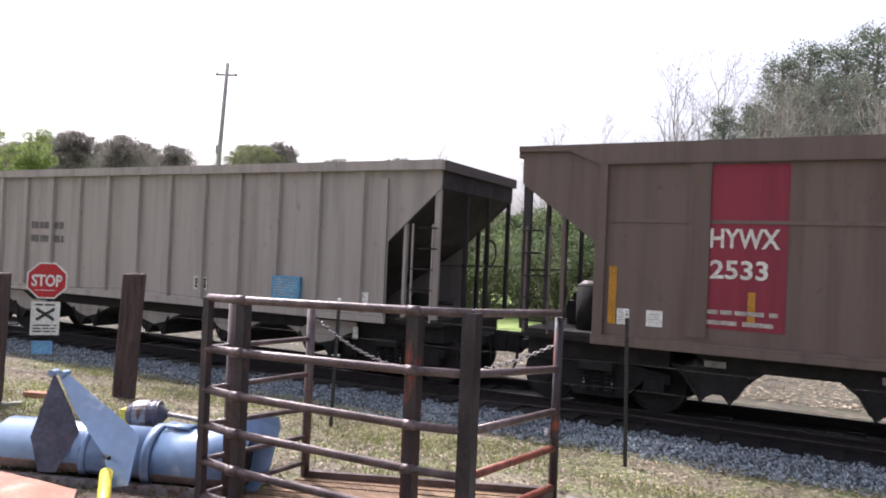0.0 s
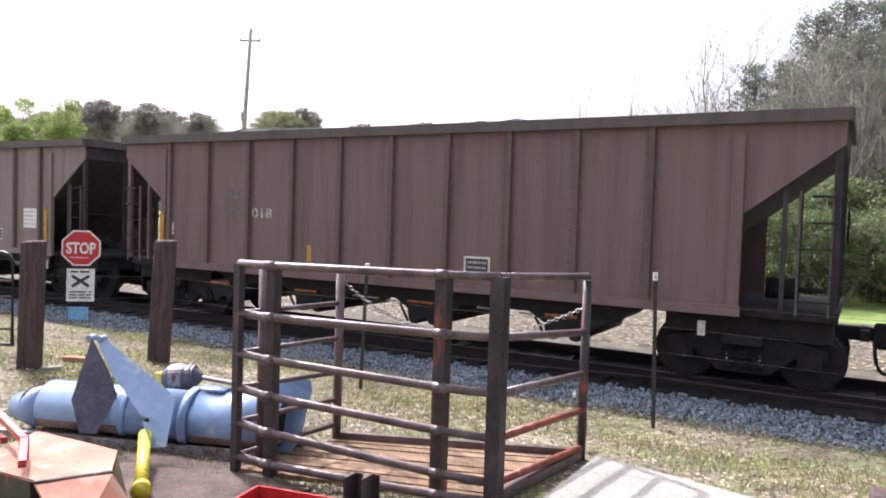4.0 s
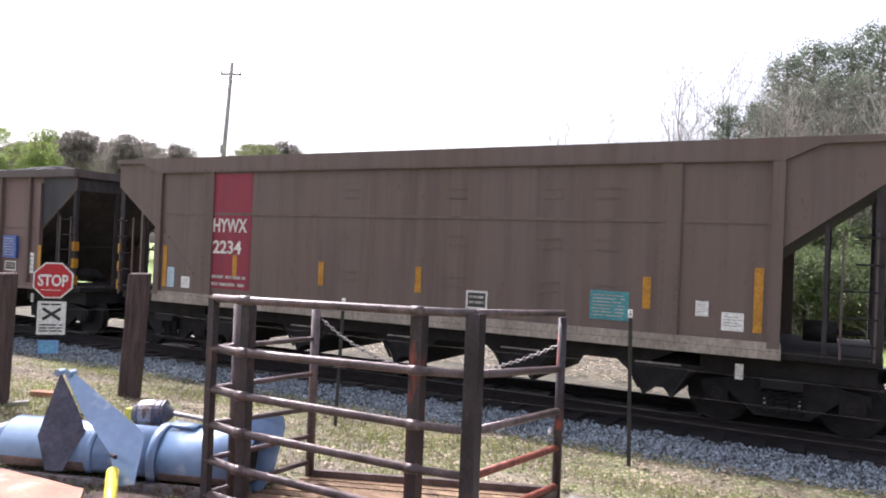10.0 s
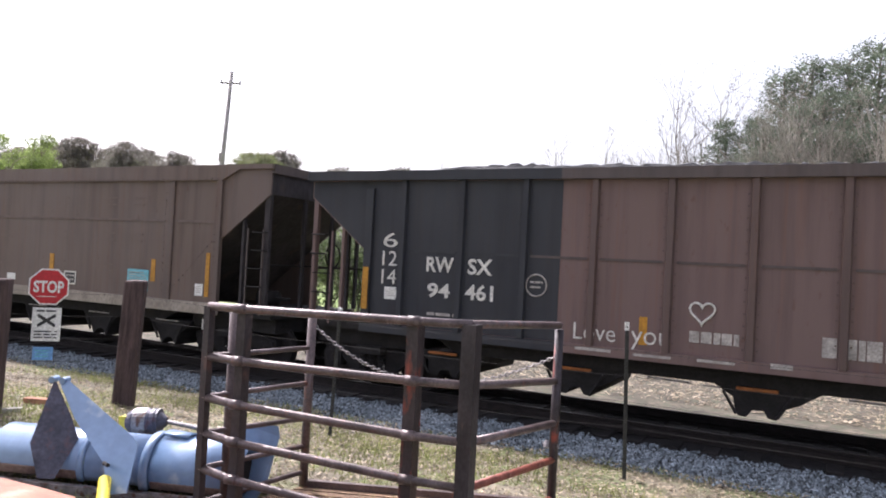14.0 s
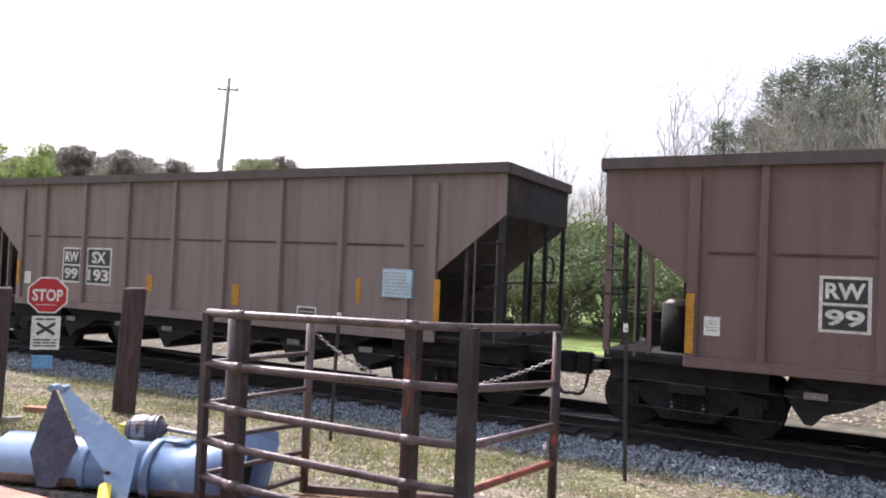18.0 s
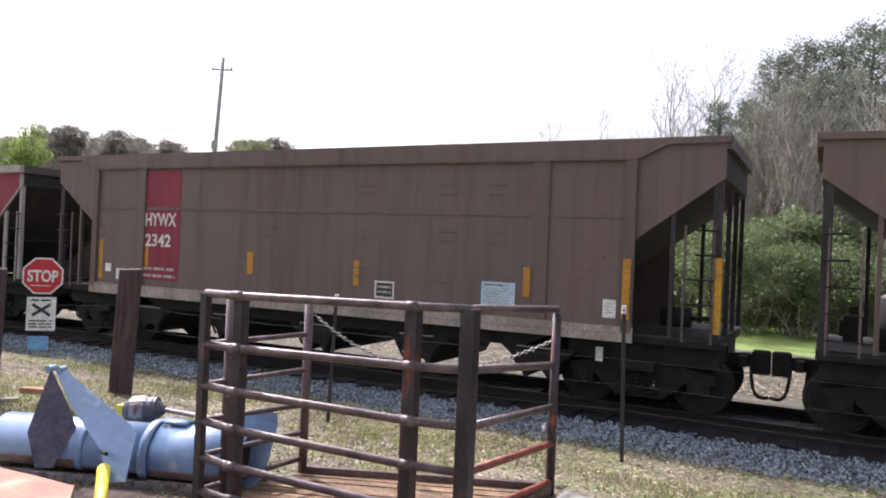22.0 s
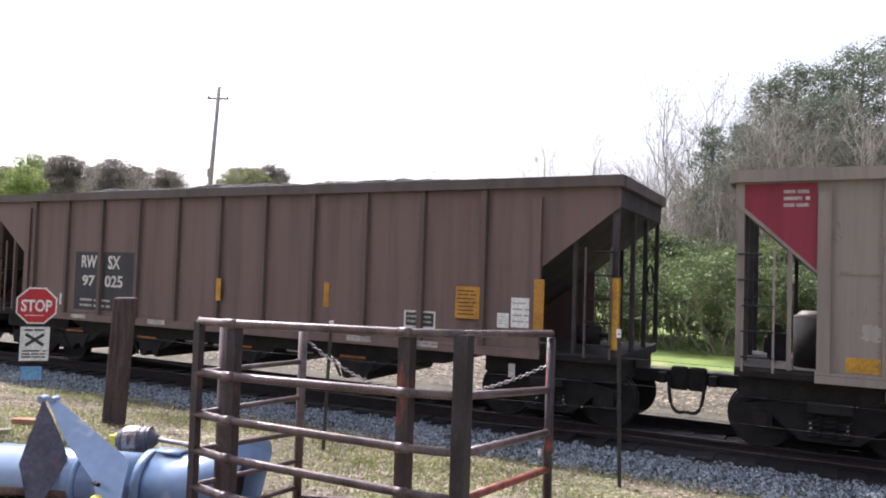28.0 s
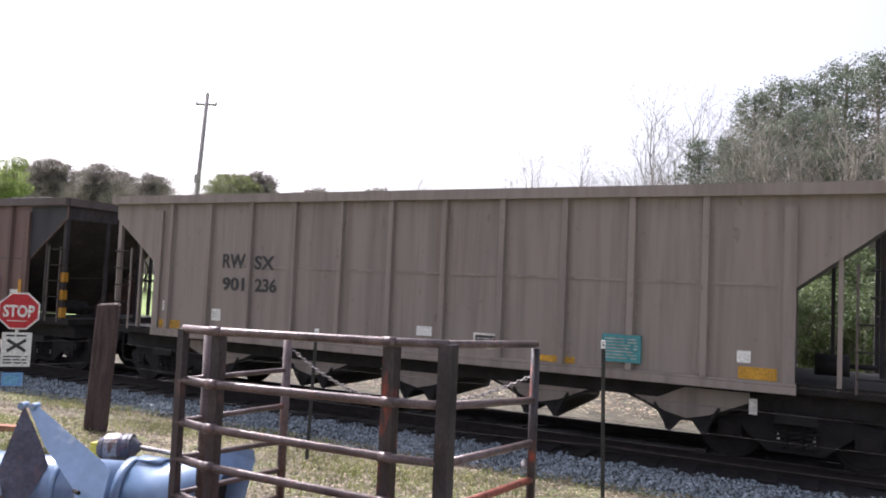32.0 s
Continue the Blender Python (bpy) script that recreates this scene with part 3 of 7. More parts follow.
def build_track():
    bed = bmesh.new()
    rng = random.Random(5)
    prof = [(10.15, -0.43), (10.75, -0.36), (11.2, -0.345), (11.55, -0.33), (12.0, -0.32), (13.6, -0.32), (14.15, -0.34), (14.6, -0.42)]
    xs = [-80 + 0.5 * i for i in range(281)]
    g = [[bed.verts.new((x, y + (rng.uniform(-0.09, 0.09) if k in (0, 7) else rng.uniform(-0.03, 0.03)), z + rng.uniform(-0.025, 0.025))) for k, (y, z) in enumerate(prof)] for x in xs]
    for a, b in zip(g, g[1:]):
        for k in range(len(prof) - 1):
            # Middle strip: oil-stained stone with the train's shadow painted in.
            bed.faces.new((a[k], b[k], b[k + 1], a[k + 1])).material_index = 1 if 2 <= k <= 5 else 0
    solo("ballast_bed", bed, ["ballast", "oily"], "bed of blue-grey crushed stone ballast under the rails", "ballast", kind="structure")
    # loose stones on the near shoulder
    vs, fs = [], []
    r2 = np.random.RandomState(8)
    base = np.array([(1, 0, 0), (-1, 0, 0), (0, 1, 0), (0, -1, 0), (0, 0, 1), (0, 0, -1)], float)
    tri = [(0, 2, 4), (2, 1, 4), (1, 3, 4), (3, 0, 4), (2, 0, 5), (1, 2, 5), (3, 1, 5), (0, 3, 5)]
    for k in range(30000):
        x = r2.uniform(-22, 5) if k < 26000 else r2.uniform(-45, 12)
        far = k % 7 == 0
        y = r2.uniform(13.7, 14.5) if far else 9.92 + 1.60 * r2.beta(1.25, 1.15)
        if not far and y > 11.36 and abs((x + 62.0) % 0.545 - 0.2725) > 0.2725 - 0.15:
            y -= 0.45
        z = np.interp(y, [p[0] for p in prof], [p[1] for p in prof])
        if y < 10.15:
            z = ground_z(x, y)
        s = r2.uniform(0.014, 0.034, 3) * (1.25 if k % 9 == 0 else 1)
        p = base * s + r2.uniform(-0.008, 0.008, (6, 3))
        a = r2.uniform(0, 6.28)
        c, d = np.cos(a), np.sin(a)
        p = p @ np.array([(c, d, 0), (-d, c, 0), (0, 0, 1)]) + (x, y, z + 0.012)
        n = len(vs)
        vs.extend(p.tolist())
        fs.extend([(i + n, j + n, l + n) for i, j, l in tri])
    me = bpy.data.meshes.new("ballast_stones")
    me.from_pydata(vs, [], fs)
    me.materials.append(M["stone"])
    tagged(new("ballast_stones", me), "loose blue-grey crushed stones along the railway shoulder", "ballast", kind="stuff")
    for n, y in (("rail", TRACK_Y - 0.752), ("rail", TRACK_Y + 0.752)):
        bm = prism(bmesh.new(), [(y + u, RAIL_Z + v) for u, v in ((-0.07, -0.18), (0.07, -0.18), (0.07, -0.165), (0.012, -0.14), (0.012, -0.05), (0.036, -0.038), (0.036, -0.006), (-0.036, -0.006), (-0.036, -0.038), (-0.012, -0.05), (-0.012, -0.14), (-0.07, -0.165))], "x", -80, 60)
        r = solo(n, bm, "rail", "rusted steel rail with a polished head", "rail", "railway rails", "structure")
        part("rail_head", bx(-80, y - 0.034, RAIL_Z - 0.0055, 60, y + 0.034, RAIL_Z), "railtop", r, "polished running surface")
    ties = tagged(new("tie_row"), "creosoted wooden crossties bedded in the ballast", "railway tie", kind="structure")
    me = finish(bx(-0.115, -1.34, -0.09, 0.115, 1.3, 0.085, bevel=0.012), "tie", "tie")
    rng = random.Random(11)
    x = -62.0
    while x < 36:
        t = part("tie", me, "tie", ties)
        t.matrix_basis = pose(x + rng.uniform(-0.02, 0.02), TRACK_Y + rng.uniform(-0.05, 0.05), RAIL_Z - 0.265 + rng.uniform(-0.006, 0.008), 0, 0, rng.uniform(-0.8, 0.8))
        x += 0.545


# ---- the train ----
CACHE = {}


def shared(key, make):
    if key not in CACHE:
        CACHE[key] = make()
    return CACHE[key]


def wheelset_mesh():
    bm = rod(bmesh.new(), (0, -1.02, 0), (0, 1.02, 0), 0.08, seg=12)
    for s in (-1, 1):
        y = 0.752 * s
        rod(bm, (0, y - 0.07 * s, 0), (0, y - 0.04 * s, 0), 0.485, 0.485, 28)
        rod(bm, (0, y - 0.04 * s, 0), (0, y + 0.065 * s, 0), 0.457, 0.452, 28)
        rod(bm, (0, y + 0.065 * s, 0), (0, y + 0.075 * s, 0), 0.40, 0.39, 28)
        rod(bm, (0, y + 0.07 * s, 0), (0, y + 0.13 * s, 0), 0.16, 0.14, 16)
        rod(bm, (0, 1.02 * s, 0), (0, 1.12 * s, 0), 0.105, 0.095, 12)
        for k in range(3):
            a = k * 2.094
            rod(bm, (0.055 * math.cos(a), 1.12 * s, 0.055 * math.sin(a)), (0.055 * math.cos(a), 1.145 * s, 0.055 * math.sin(a)), 0.018, seg=6)
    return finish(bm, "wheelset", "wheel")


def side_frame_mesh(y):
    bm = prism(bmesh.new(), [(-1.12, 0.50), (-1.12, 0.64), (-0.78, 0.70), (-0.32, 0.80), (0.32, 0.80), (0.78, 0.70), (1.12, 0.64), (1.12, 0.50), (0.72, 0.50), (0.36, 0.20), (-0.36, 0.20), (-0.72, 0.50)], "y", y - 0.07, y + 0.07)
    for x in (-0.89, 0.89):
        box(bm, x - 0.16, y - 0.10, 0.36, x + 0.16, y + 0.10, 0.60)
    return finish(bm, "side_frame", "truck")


def spring_mesh(y):
    s = -1 if y < 1.6 else 1
    pts = [(0.07 * math.cos(k * 0.9), y + 0.09 * s + 0.07 * math.sin(k * 0.9), 0.26 + 0.0095 * k) for k in range(36)]
    return finish(pipe(bmesh.new(), pts, 0.018, 5), "spring", "truck")


def flip(me, L):
    """The same mesh for the other end of a car of length L."""
    m = me.copy()
    m.transform(Matrix.Translation((L, 0, 0)) @ Matrix.Diagonal((-1, 1, 1, 1)))
    m.flip_normals()
    return m


SHAPE = {"H": (14.9, 3.93, 0.58, 1.50), "R": (14.6, 3.75, 0.46, 1.42), "N": (14.35, 3.92, 0.85, 1.85)}


def build_car(name, style, paint_name, anchor, pitch, heap, items, label, seed, sill=None, rest=None, length=None, reaches=(0.6, 0.6)):
    """An open coal hopper car. Its space: x from the leading top corner to the rear, y from the near side inwards, z from the rail."""
    L, zt, d0, d1 = SHAPE[style]
    if length:
        L, style = length, style + str(length)
    kind = style[0]
    corner_panel = paint_name == "grey" or any(i[0] == "redtri" for i in items)
    W, zb, xe = 3.2, 0.90, 1.05 if corner_panel else 1.25
    style += "F" if corner_panel else ""
    rng = random.Random(seed)
    car = thing("hopper_car", label, "train car", "coal hopper cars")
    outline = [(0, zt), (0, zt - d0), (xe, zt - d1), (xe, zb), (L - xe, zb), (L - xe, zt - d1), (L, zt - d0), (L, zt)]

    def both(pname, key, make, material, lab="", rear=None):
        me = shared((style, key, material), lambda: finish(make(), pname, material))
        part(pname, me, material, car, lab)
        me = shared((style, key, rear or material, 2), lambda: flip(finish(make(), pname, rear or material), L))
        part(pname, me, material, car, lab)

    side = lambda y0, y1: prism(bmesh.new(), outline, "y", y0, y1)
    part("side_sheet", shared((style, "near", paint_name), lambda: finish(side(0, 0.04), "side_sheet", paint_name)), paint_name, car)
    part("side_sheet", shared((style, "far", paint_name), lambda: finish(side(W - 0.04, W), "side_sheet", paint_name)), paint_name, car)
    # sloped end sheets, end wall and the open end's frame, shade painted in
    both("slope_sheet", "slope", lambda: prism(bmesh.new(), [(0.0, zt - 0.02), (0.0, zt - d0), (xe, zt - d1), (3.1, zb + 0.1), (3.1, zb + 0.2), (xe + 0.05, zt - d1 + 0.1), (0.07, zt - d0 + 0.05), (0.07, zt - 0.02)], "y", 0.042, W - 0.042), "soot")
    dark_to = max([i[3] for i in items if i[0] == "black" and i[4] > 3.5] + [0])
    h = 0.30 if kind == "H" else 0.15
    rim = "rim" if paint_name in ("brown", "tan", "dark") else paint_name
    spans = [(-0.06, dark_to, "black"), (dark_to, L + 0.06, rim)] if dark_to else [(-0.06, L + 0.06, rim)]
    for y0, y1 in ((-0.06 if kind == "H" else -0.11, 0.0), (W, W + 0.06)):
        for xa, xb, m in spans:
            if kind == "H":
                thin = [(xa, zt + 0.02), (xb, zt + 0.02), (xb, zt - 0.07), (L - xe + 0.45, zt - 0.08), (L - xe - 0.02, zt - h), (xe + 0.02, zt - h), (xe - 0.45, zt - 0.08), (xa, zt - 0.07)]
                part("top_chord", shared((style, "chord", m, y0), lambda: finish(prism(bmesh.new(), thin, "y", y0, y1), "top_chord", m)), m, car)
            else:
                part("top_chord", shared((style, "chord", m, y0, xa), lambda: finish(bx(xa, y0, zt - h, xb, y1, zt + 0.02), "top_chord", m)), m, car)
    part("end_chord", shared((style, "endchord", rim), lambda: finish(bx(-0.08, 0.002, zt - 0.16, -0.002, W - 0.002, zt + 0.02), "end_chord", rim if not dark_to else "black")), rim, car)
    part("end_chord", shared((style, "endchord", "rear"), lambda: finish(bx(L + 0.002, 0.002, zt - 0.16, L + 0.08, W - 0.002, zt + 0.02), "end_chord", "rim")), rim, car)
    sill_m = sill or paint_name
    spans = [(xe - 0.02, dark_to, "black"), (dark_to, L - xe + 0.02, sill_m)] if dark_to else [(xe - 0.02, L - xe + 0.02, sill_m)]
    for y0 in (-0.05, W):
        for xa, xb, m in spans:
            part("side_sill", shared((style, "sill", m, y0, xa), lambda: finish(bx(xa, y0, zb - 0.03, xb, y0 + 0.05, zb + (0.20 if sill else 0.12)), "side_sill", m)), m, car, "pale grey side sill" if sill else "")
    for y in (0.03, 1.12, 2.08, W - 0.10):
        wide = 0.06 if kind == "H" else 0.03
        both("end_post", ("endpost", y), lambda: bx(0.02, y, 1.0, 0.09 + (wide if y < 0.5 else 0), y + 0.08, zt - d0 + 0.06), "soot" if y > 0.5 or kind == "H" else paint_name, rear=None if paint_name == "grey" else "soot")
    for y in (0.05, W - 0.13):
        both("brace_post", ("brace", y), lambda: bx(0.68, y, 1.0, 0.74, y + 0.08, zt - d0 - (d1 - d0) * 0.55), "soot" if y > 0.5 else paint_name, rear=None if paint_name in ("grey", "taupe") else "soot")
    # Pale cone over the reservoir puts the light on its top into colour.
    part("tank_cap", shared("tankcap", lambda: finish(rod(bmesh.new(), (0.98, 0.8, 1.724), (0.98, 0.8, 1.81), 0.242, 0.125, 16), "tank_cap", "palebar", True)), "palebar", car, "dust-covered pale tank top")
    both("end_platform", "platform", lambda: bx(0.0, 0.2, 0.86, xe + 0.4, W - 0.2, 1.0), "steel")
    both("end_rail", "endrail", lambda: pipe(bmesh.new(), [(0.05, 0.06, 1.95), (0.05, W - 0.06, 1.95)], 0.016, 6), "steel")
    for k in range(5):
        z = 1.15 + 0.36 * k
        both("ladder_rung", ("rung", k), lambda: pipe(bmesh.new(), [(0.10, -0.01, z), (0.12, -0.05, z), (0.5, -0.05, z), (0.52, -0.01, z)] if z < zt - d1 - 0.2 else [(0.05, 0.03, z), (0.05, -0.05, z), (0.36, -0.05, z), (0.36, 0.03, z)], 0.011, 5), "steel")
    both("ladder_stile", "stile", lambda: box(bx(0.10, -0.03, 0.95, 0.13, 0.0, 2.66), 0.50, -0.03, 0.95, 0.53, 0.0, 2.66), paint_name, rear=None if paint_name == "grey" else "rim")
    part("brake_reservoir", shared("reservoir", lambda: finish(rod(rod(bmesh.new(), (0.98, 0.8, 1.0), (0.98, 0.8, 1.72), 0.24, 0.24, 16), (0.98, 0.8, 1.72), (0.98, 0.8, 1.80), 0.24, 0.12, 16), "brake_reservoir", "steel", True)), "steel", car)
    part("brake_cylinder", shared((style, "cylinder"), lambda: finish(rod(rod(bmesh.new(), (L - 1.0, 1.0, 1.24), (L - 0.55, 1.0, 1.24), 0.16, seg=14), (L - 0.55, 1.0, 1.24), (L - 0.2, 1.0, 1.24), 0.035, seg=8), "brake_cylinder", "steel", True)), "steel", car)
    part("control_valve", shared((style, "valve"), lambda: finish(box(box(bx(0.35, 1.5, 1.0, 0.62, 1.85, 1.42), 0.30, 1.56, 1.10, 0.35, 1.78, 1.34), 0.42, 1.6, 1.42, 0.55, 1.75, 1.56), "control_valve", "steel")), "steel", car)
    part("brake_wheel", shared((style, "brakewheel"), lambda: finish(pipe(bmesh.new(), [(L + 0.04, 2.1 + 0.26 * math.cos(a * 0.5236), 2.2 + 0.26 * math.sin(a * 0.5236)) for a in range(13)], 0.018, 6), "brake_wheel", "steel")), "steel", car)
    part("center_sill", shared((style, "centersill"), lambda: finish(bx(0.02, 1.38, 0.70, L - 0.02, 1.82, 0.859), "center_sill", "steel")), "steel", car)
    # side posts
    post = 0.16

    def corner():
        bm = bx(xe, -0.055, zb + 0.12, xe + post, 0.0, zt - 0.3)
        z = zb + 0.25
        while z < zt - 0.45:
            box(bm, xe + post - 0.04, -0.066, z, xe + post - 0.012, -0.055, z + 0.028)
            z += 0.15
        return bm

    ribs = []
    ends = [shared((style, "corner", paint_name), lambda: finish(corner(), "corner_post", paint_name))]
    ends.append(shared((style, "corner", paint_name, 2), lambda: flip(ends[0], L)))
    if any(i[0] == "black" and i[4] > 3.5 for i in items):
        ends[0] = shared((style, "corner", "black"), lambda: finish(bm_of(ends[0]), "corner_post", "black"))
    for me in ends:
        part("corner_post", me, paint_name, car)
    if kind == "H":
        both("splice_post", "splice", lambda: bx(2.62, -0.035, zb + 0.2, 2.92, 0.0, zt - 0.3), paint_name)
        part("seam_strip", shared((style, "seam", paint_name), lambda: finish(box(box(bx(xe + post, -0.014, zt - 1.18, 2.62, 0, zt - 1.13), 2.92, -0.014, zt - 1.18, L - 2.92, 0, zt - 1.13), L - 2.62, -0.014, zt - 1.18, L - xe - post, 0, zt - 1.13), "seam_strip", paint_name)), paint_name, car)

        def rivets():
            bm = bmesh.new()
            k = xe + 0.1
            while k < L - xe:
                box(bm, k, -0.076, zt - 0.285, k + 0.03, -0.06, zt - 0.255)
                k += 0.16
            for x in (2.66, 2.86, L - 2.88, L - 2.68):
                z = zb + 0.35
                while z < zt - 0.4:
                    box(bm, x, -0.05, z, x + 0.03, -0.035, z + 0.03)
                    z += 0.15
            for n in range(12):
                for x in (xe + 0.25 + 0.11 * n, L - xe - 0.28 - 0.11 * n):
                    box(bm, x, -0.014, 2.35 - 0.105 * n, x + 0.03, 0, 2.38 - 0.105 * n)
            for x in (6.2, 8.4, 10.1, 11.0):
                for z in (1.6, 1.75, 2.3, 2.45, 3.1, 3.25):
                    box(bm, x, -0.012, z, x + 0.34, 0, z + 0.025)
            return finish(bm, "riveting", paint_name)
        tagged(part("riveting", shared((style, "rivets"), rivets), paint_name, car), kind="stuff")
    else:
        x = anchor - math.floor((anchor - 1.5) / pitch) * pitch
        while x < L - 1.48:
            if not (rest and rest[0] < x < rest[1]):
                ribs.append(x)
            x += pitch

        def rib_bm():
            bm = prism(bmesh.new(), [(-0.065, 0.0), (-0.045, -0.07), (0.045, -0.07), (0.065, 0.0)], "z", zb + 0.12, zt - 0.15)
            z = zb + 0.25
            while z < zt - 0.25:
                for x in (-0.105, 0.08):
                    box(bm, x, -0.012, z, x + 0.025, 0.0, z + 0.025)
                z += 0.17
            return bm
        rib_m = "rustrib" if kind == "R" and paint_name in ("tan", "brown", "dark") else paint_name
        rib = shared((style, "rib", rib_m), lambda: finish(rib_bm(), "rib", rib_m))
        rib_black = shared((style, "rib", "black"), lambda: finish(bm_of(rib), "rib", "black"))
        for x in ribs:
            part("rib", rib_black if x < dark_to else rib, paint_name, car).location = (x, 0, 0)
            o = part("rib", rib, paint_name, car)
            o.matrix_basis = pose(x, W, 0, 0, 0, 180)
        if kind == "N" or name in "GKVUW":
            cuts = [xe + post] + ribs + [L - xe - post]
            for a, b in zip(cuts, cuts[1:]):
                part("seam_strip", bx(a + 0.11, -0.012, zt - 1.415, b - 0.11, 0, zt - 1.375), "black" if b < dark_to + 0.3 else ("seamrust" if kind == "N" else rim), car)
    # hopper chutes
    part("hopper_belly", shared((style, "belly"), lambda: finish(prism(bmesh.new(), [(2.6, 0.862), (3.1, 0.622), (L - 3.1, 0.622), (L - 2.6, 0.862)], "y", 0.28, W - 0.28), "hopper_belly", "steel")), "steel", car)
    pale_side = kind == "R" and paint_name in ("grey", "taupe", "tan")
    if kind == "H" or pale_side:
        spots = [L / 2 + 2.255 * k + (0.1 if pale_side else 0) for k in (-2, -1, 0, 1, 2)]
    elif kind == "N":
        spots = [2.97, 4.68, 6.20, 8.20, 9.70, 11.40]
    else:
        spots = [2.82, 5.20, 7.90, 10.60]
    for k, c in enumerate(spots):
        def chute():
            if kind == "N":
                prof = [(-0.42, 0.63), (-0.30, 0.40), (-0.14, 0.17), (-0.04, 0.17), (0.10, 0.33), (0.34, 0.40), (0.62, 0.52), (0.80, 0.63)]
            elif pale_side:
                prof = [(-0.92, 0.63), (-0.60, 0.50), (-0.36, 0.38), (-0.30, 0.15), (-0.23, 0.13), (-0.08, 0.31), (0.08, 0.31), (0.22, 0.13), (0.29, 0.14), (0.36, 0.38), (0.60, 0.50), (0.92, 0.63)]
            elif kind == "H":
                prof = [(-0.66, 0.63), (-0.38, 0.40), (-0.30, 0.28), (-0.22, 0.10), (-0.13, 0.20), (-0.04, 0.25), (0.08, 0.25), (0.13, 0.20), (0.20, 0.10), (0.29, 0.26), (0.37, 0.38), (0.66, 0.63)]
            else:
                prof = [(-0.62, 0.63), (-0.32, 0.45), (-0.30, 0.30), (-0.25, 0.19), (-0.14, 0.18), (-0.06, 0.29), (0.09, 0.30), (0.15, 0.20), (0.26, 0.18), (0.32, 0.33), (0.54, 0.42), (0.85, 0.63)]
            return finish(prism(bmesh.new(), [(c + u, v) for u, v in prof], "y", 0.32, W - 0.32), "hopper_chute", "steel")
        ch = part("hopper_chute", shared((style, "chute", k, pale_side), chute), "steel", car)
        if pale_side:
            part("chute_face", shared((style, "face", k, paint_name), lambda: finish(prism(bmesh.new(), [(c - 0.86, 0.80), (c - 0.86, 0.66), (c - 0.30, 0.42), (c, 0.35), (c + 0.30, 0.42), (c + 0.86, 0.66), (c + 0.86, 0.80)], "y", 0.285, 0.318), "chute_face", paint_name)), paint_name, ch, "dusty painted chute plate")
        elif kind == "R":
            part("latch_bar", shared((style, "latch", k), lambda: finish(bx(c - 0.28, 0.22, 0.57, c + 0.28, 0.26, 0.62, bevel=0.01), "latch_bar", "rustbar")), "rustbar", ch, "rust-orange door latch bar")
        elif kind == "H" and sill:
            part("latch_bar", shared((style, "latchline", k), lambda: finish(bx(c - 0.34, 0.24, 0.61, c + 0.34, 0.27, 0.635), "latch_bar", "palebar")), "palebar", ch, "pale steel latch bar")
        else:
            z = 0.65 if kind == "H" else 0.54
            part("latch_plate", shared((style, "latchplate", k), lambda: finish(bx(c - 0.16, 0.24, z, c + 0.14, 0.27, z + 0.10, bevel=0.008), "latch_plate", "palebar")), "palebar", ch, "pale steel latch plate")
        for s in (-1, 1) if kind != "N" else ():
            part("door_bar", shared((style, "doorbar", k, s, pale_side), lambda: finish(rod(bmesh.new(), (c + 0.46 * s, 0.27, 0.54), (c + 0.27 * s, 0.27, 0.22), 0.025, seg=6), "door_bar", "steel")), "steel", ch)
    if kind == "R" and not pale_side:
        for x in (6.35, 9.05):
            part("linkage_rod", shared(("linkage", x), lambda: finish(box(rod(bmesh.new(), (x, 0.26, 0.60), (x + 0.62, 0.26, 0.59), 0.018, seg=6), x + 0.8, 0.25, 0.56, x + 1.05, 0.28, 0.585), "linkage_rod", "palebar")), "palebar", car, "pale worn linkage rod")
    part("repair_tag", shared((style, "tag"), lambda: finish(bx(L - 1.83, 0.18, 0.52, L - 1.72, 0.195, 0.74), "repair_tag", "white")), "white", car, "small white tag under the sill")
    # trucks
    # Plain dark box added to fill the shaded gap above each truck.
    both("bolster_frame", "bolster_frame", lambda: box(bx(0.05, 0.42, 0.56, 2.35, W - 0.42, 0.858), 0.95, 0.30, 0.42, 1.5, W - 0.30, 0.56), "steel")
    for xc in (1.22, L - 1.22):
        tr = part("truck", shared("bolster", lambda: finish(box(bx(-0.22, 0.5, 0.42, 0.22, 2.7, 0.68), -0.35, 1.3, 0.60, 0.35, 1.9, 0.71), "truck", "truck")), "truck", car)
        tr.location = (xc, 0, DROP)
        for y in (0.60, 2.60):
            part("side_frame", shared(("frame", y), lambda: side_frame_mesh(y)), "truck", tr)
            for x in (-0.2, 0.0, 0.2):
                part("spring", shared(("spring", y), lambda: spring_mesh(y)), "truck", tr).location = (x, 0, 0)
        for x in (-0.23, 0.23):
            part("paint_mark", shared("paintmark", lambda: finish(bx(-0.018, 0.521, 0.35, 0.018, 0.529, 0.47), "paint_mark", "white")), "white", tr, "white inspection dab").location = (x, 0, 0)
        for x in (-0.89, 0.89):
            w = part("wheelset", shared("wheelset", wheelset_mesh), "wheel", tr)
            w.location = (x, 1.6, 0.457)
            WHEELS.append((name, w, x))
    for reach, rear in zip(reaches, (False, True)):
        r = round(reach, 2)

        def coupler():
            bm = bx(-r + 0.24, 1.50, 0.50, 0.3, 1.70, 0.70)
            box(bm, -r + 0.002, 1.42, 0.40, -r + 0.28, 1.60, 0.78, bevel=0.03)
            box(bm, -r + 0.03, 1.60, 0.43, -r + 0.25, 1.80, 0.74, bevel=0.03)
            return finish(box(bm, -r + 0.34, 1.24, 0.52, -r + 0.46, 1.96, 0.68), "coupler", "steel")

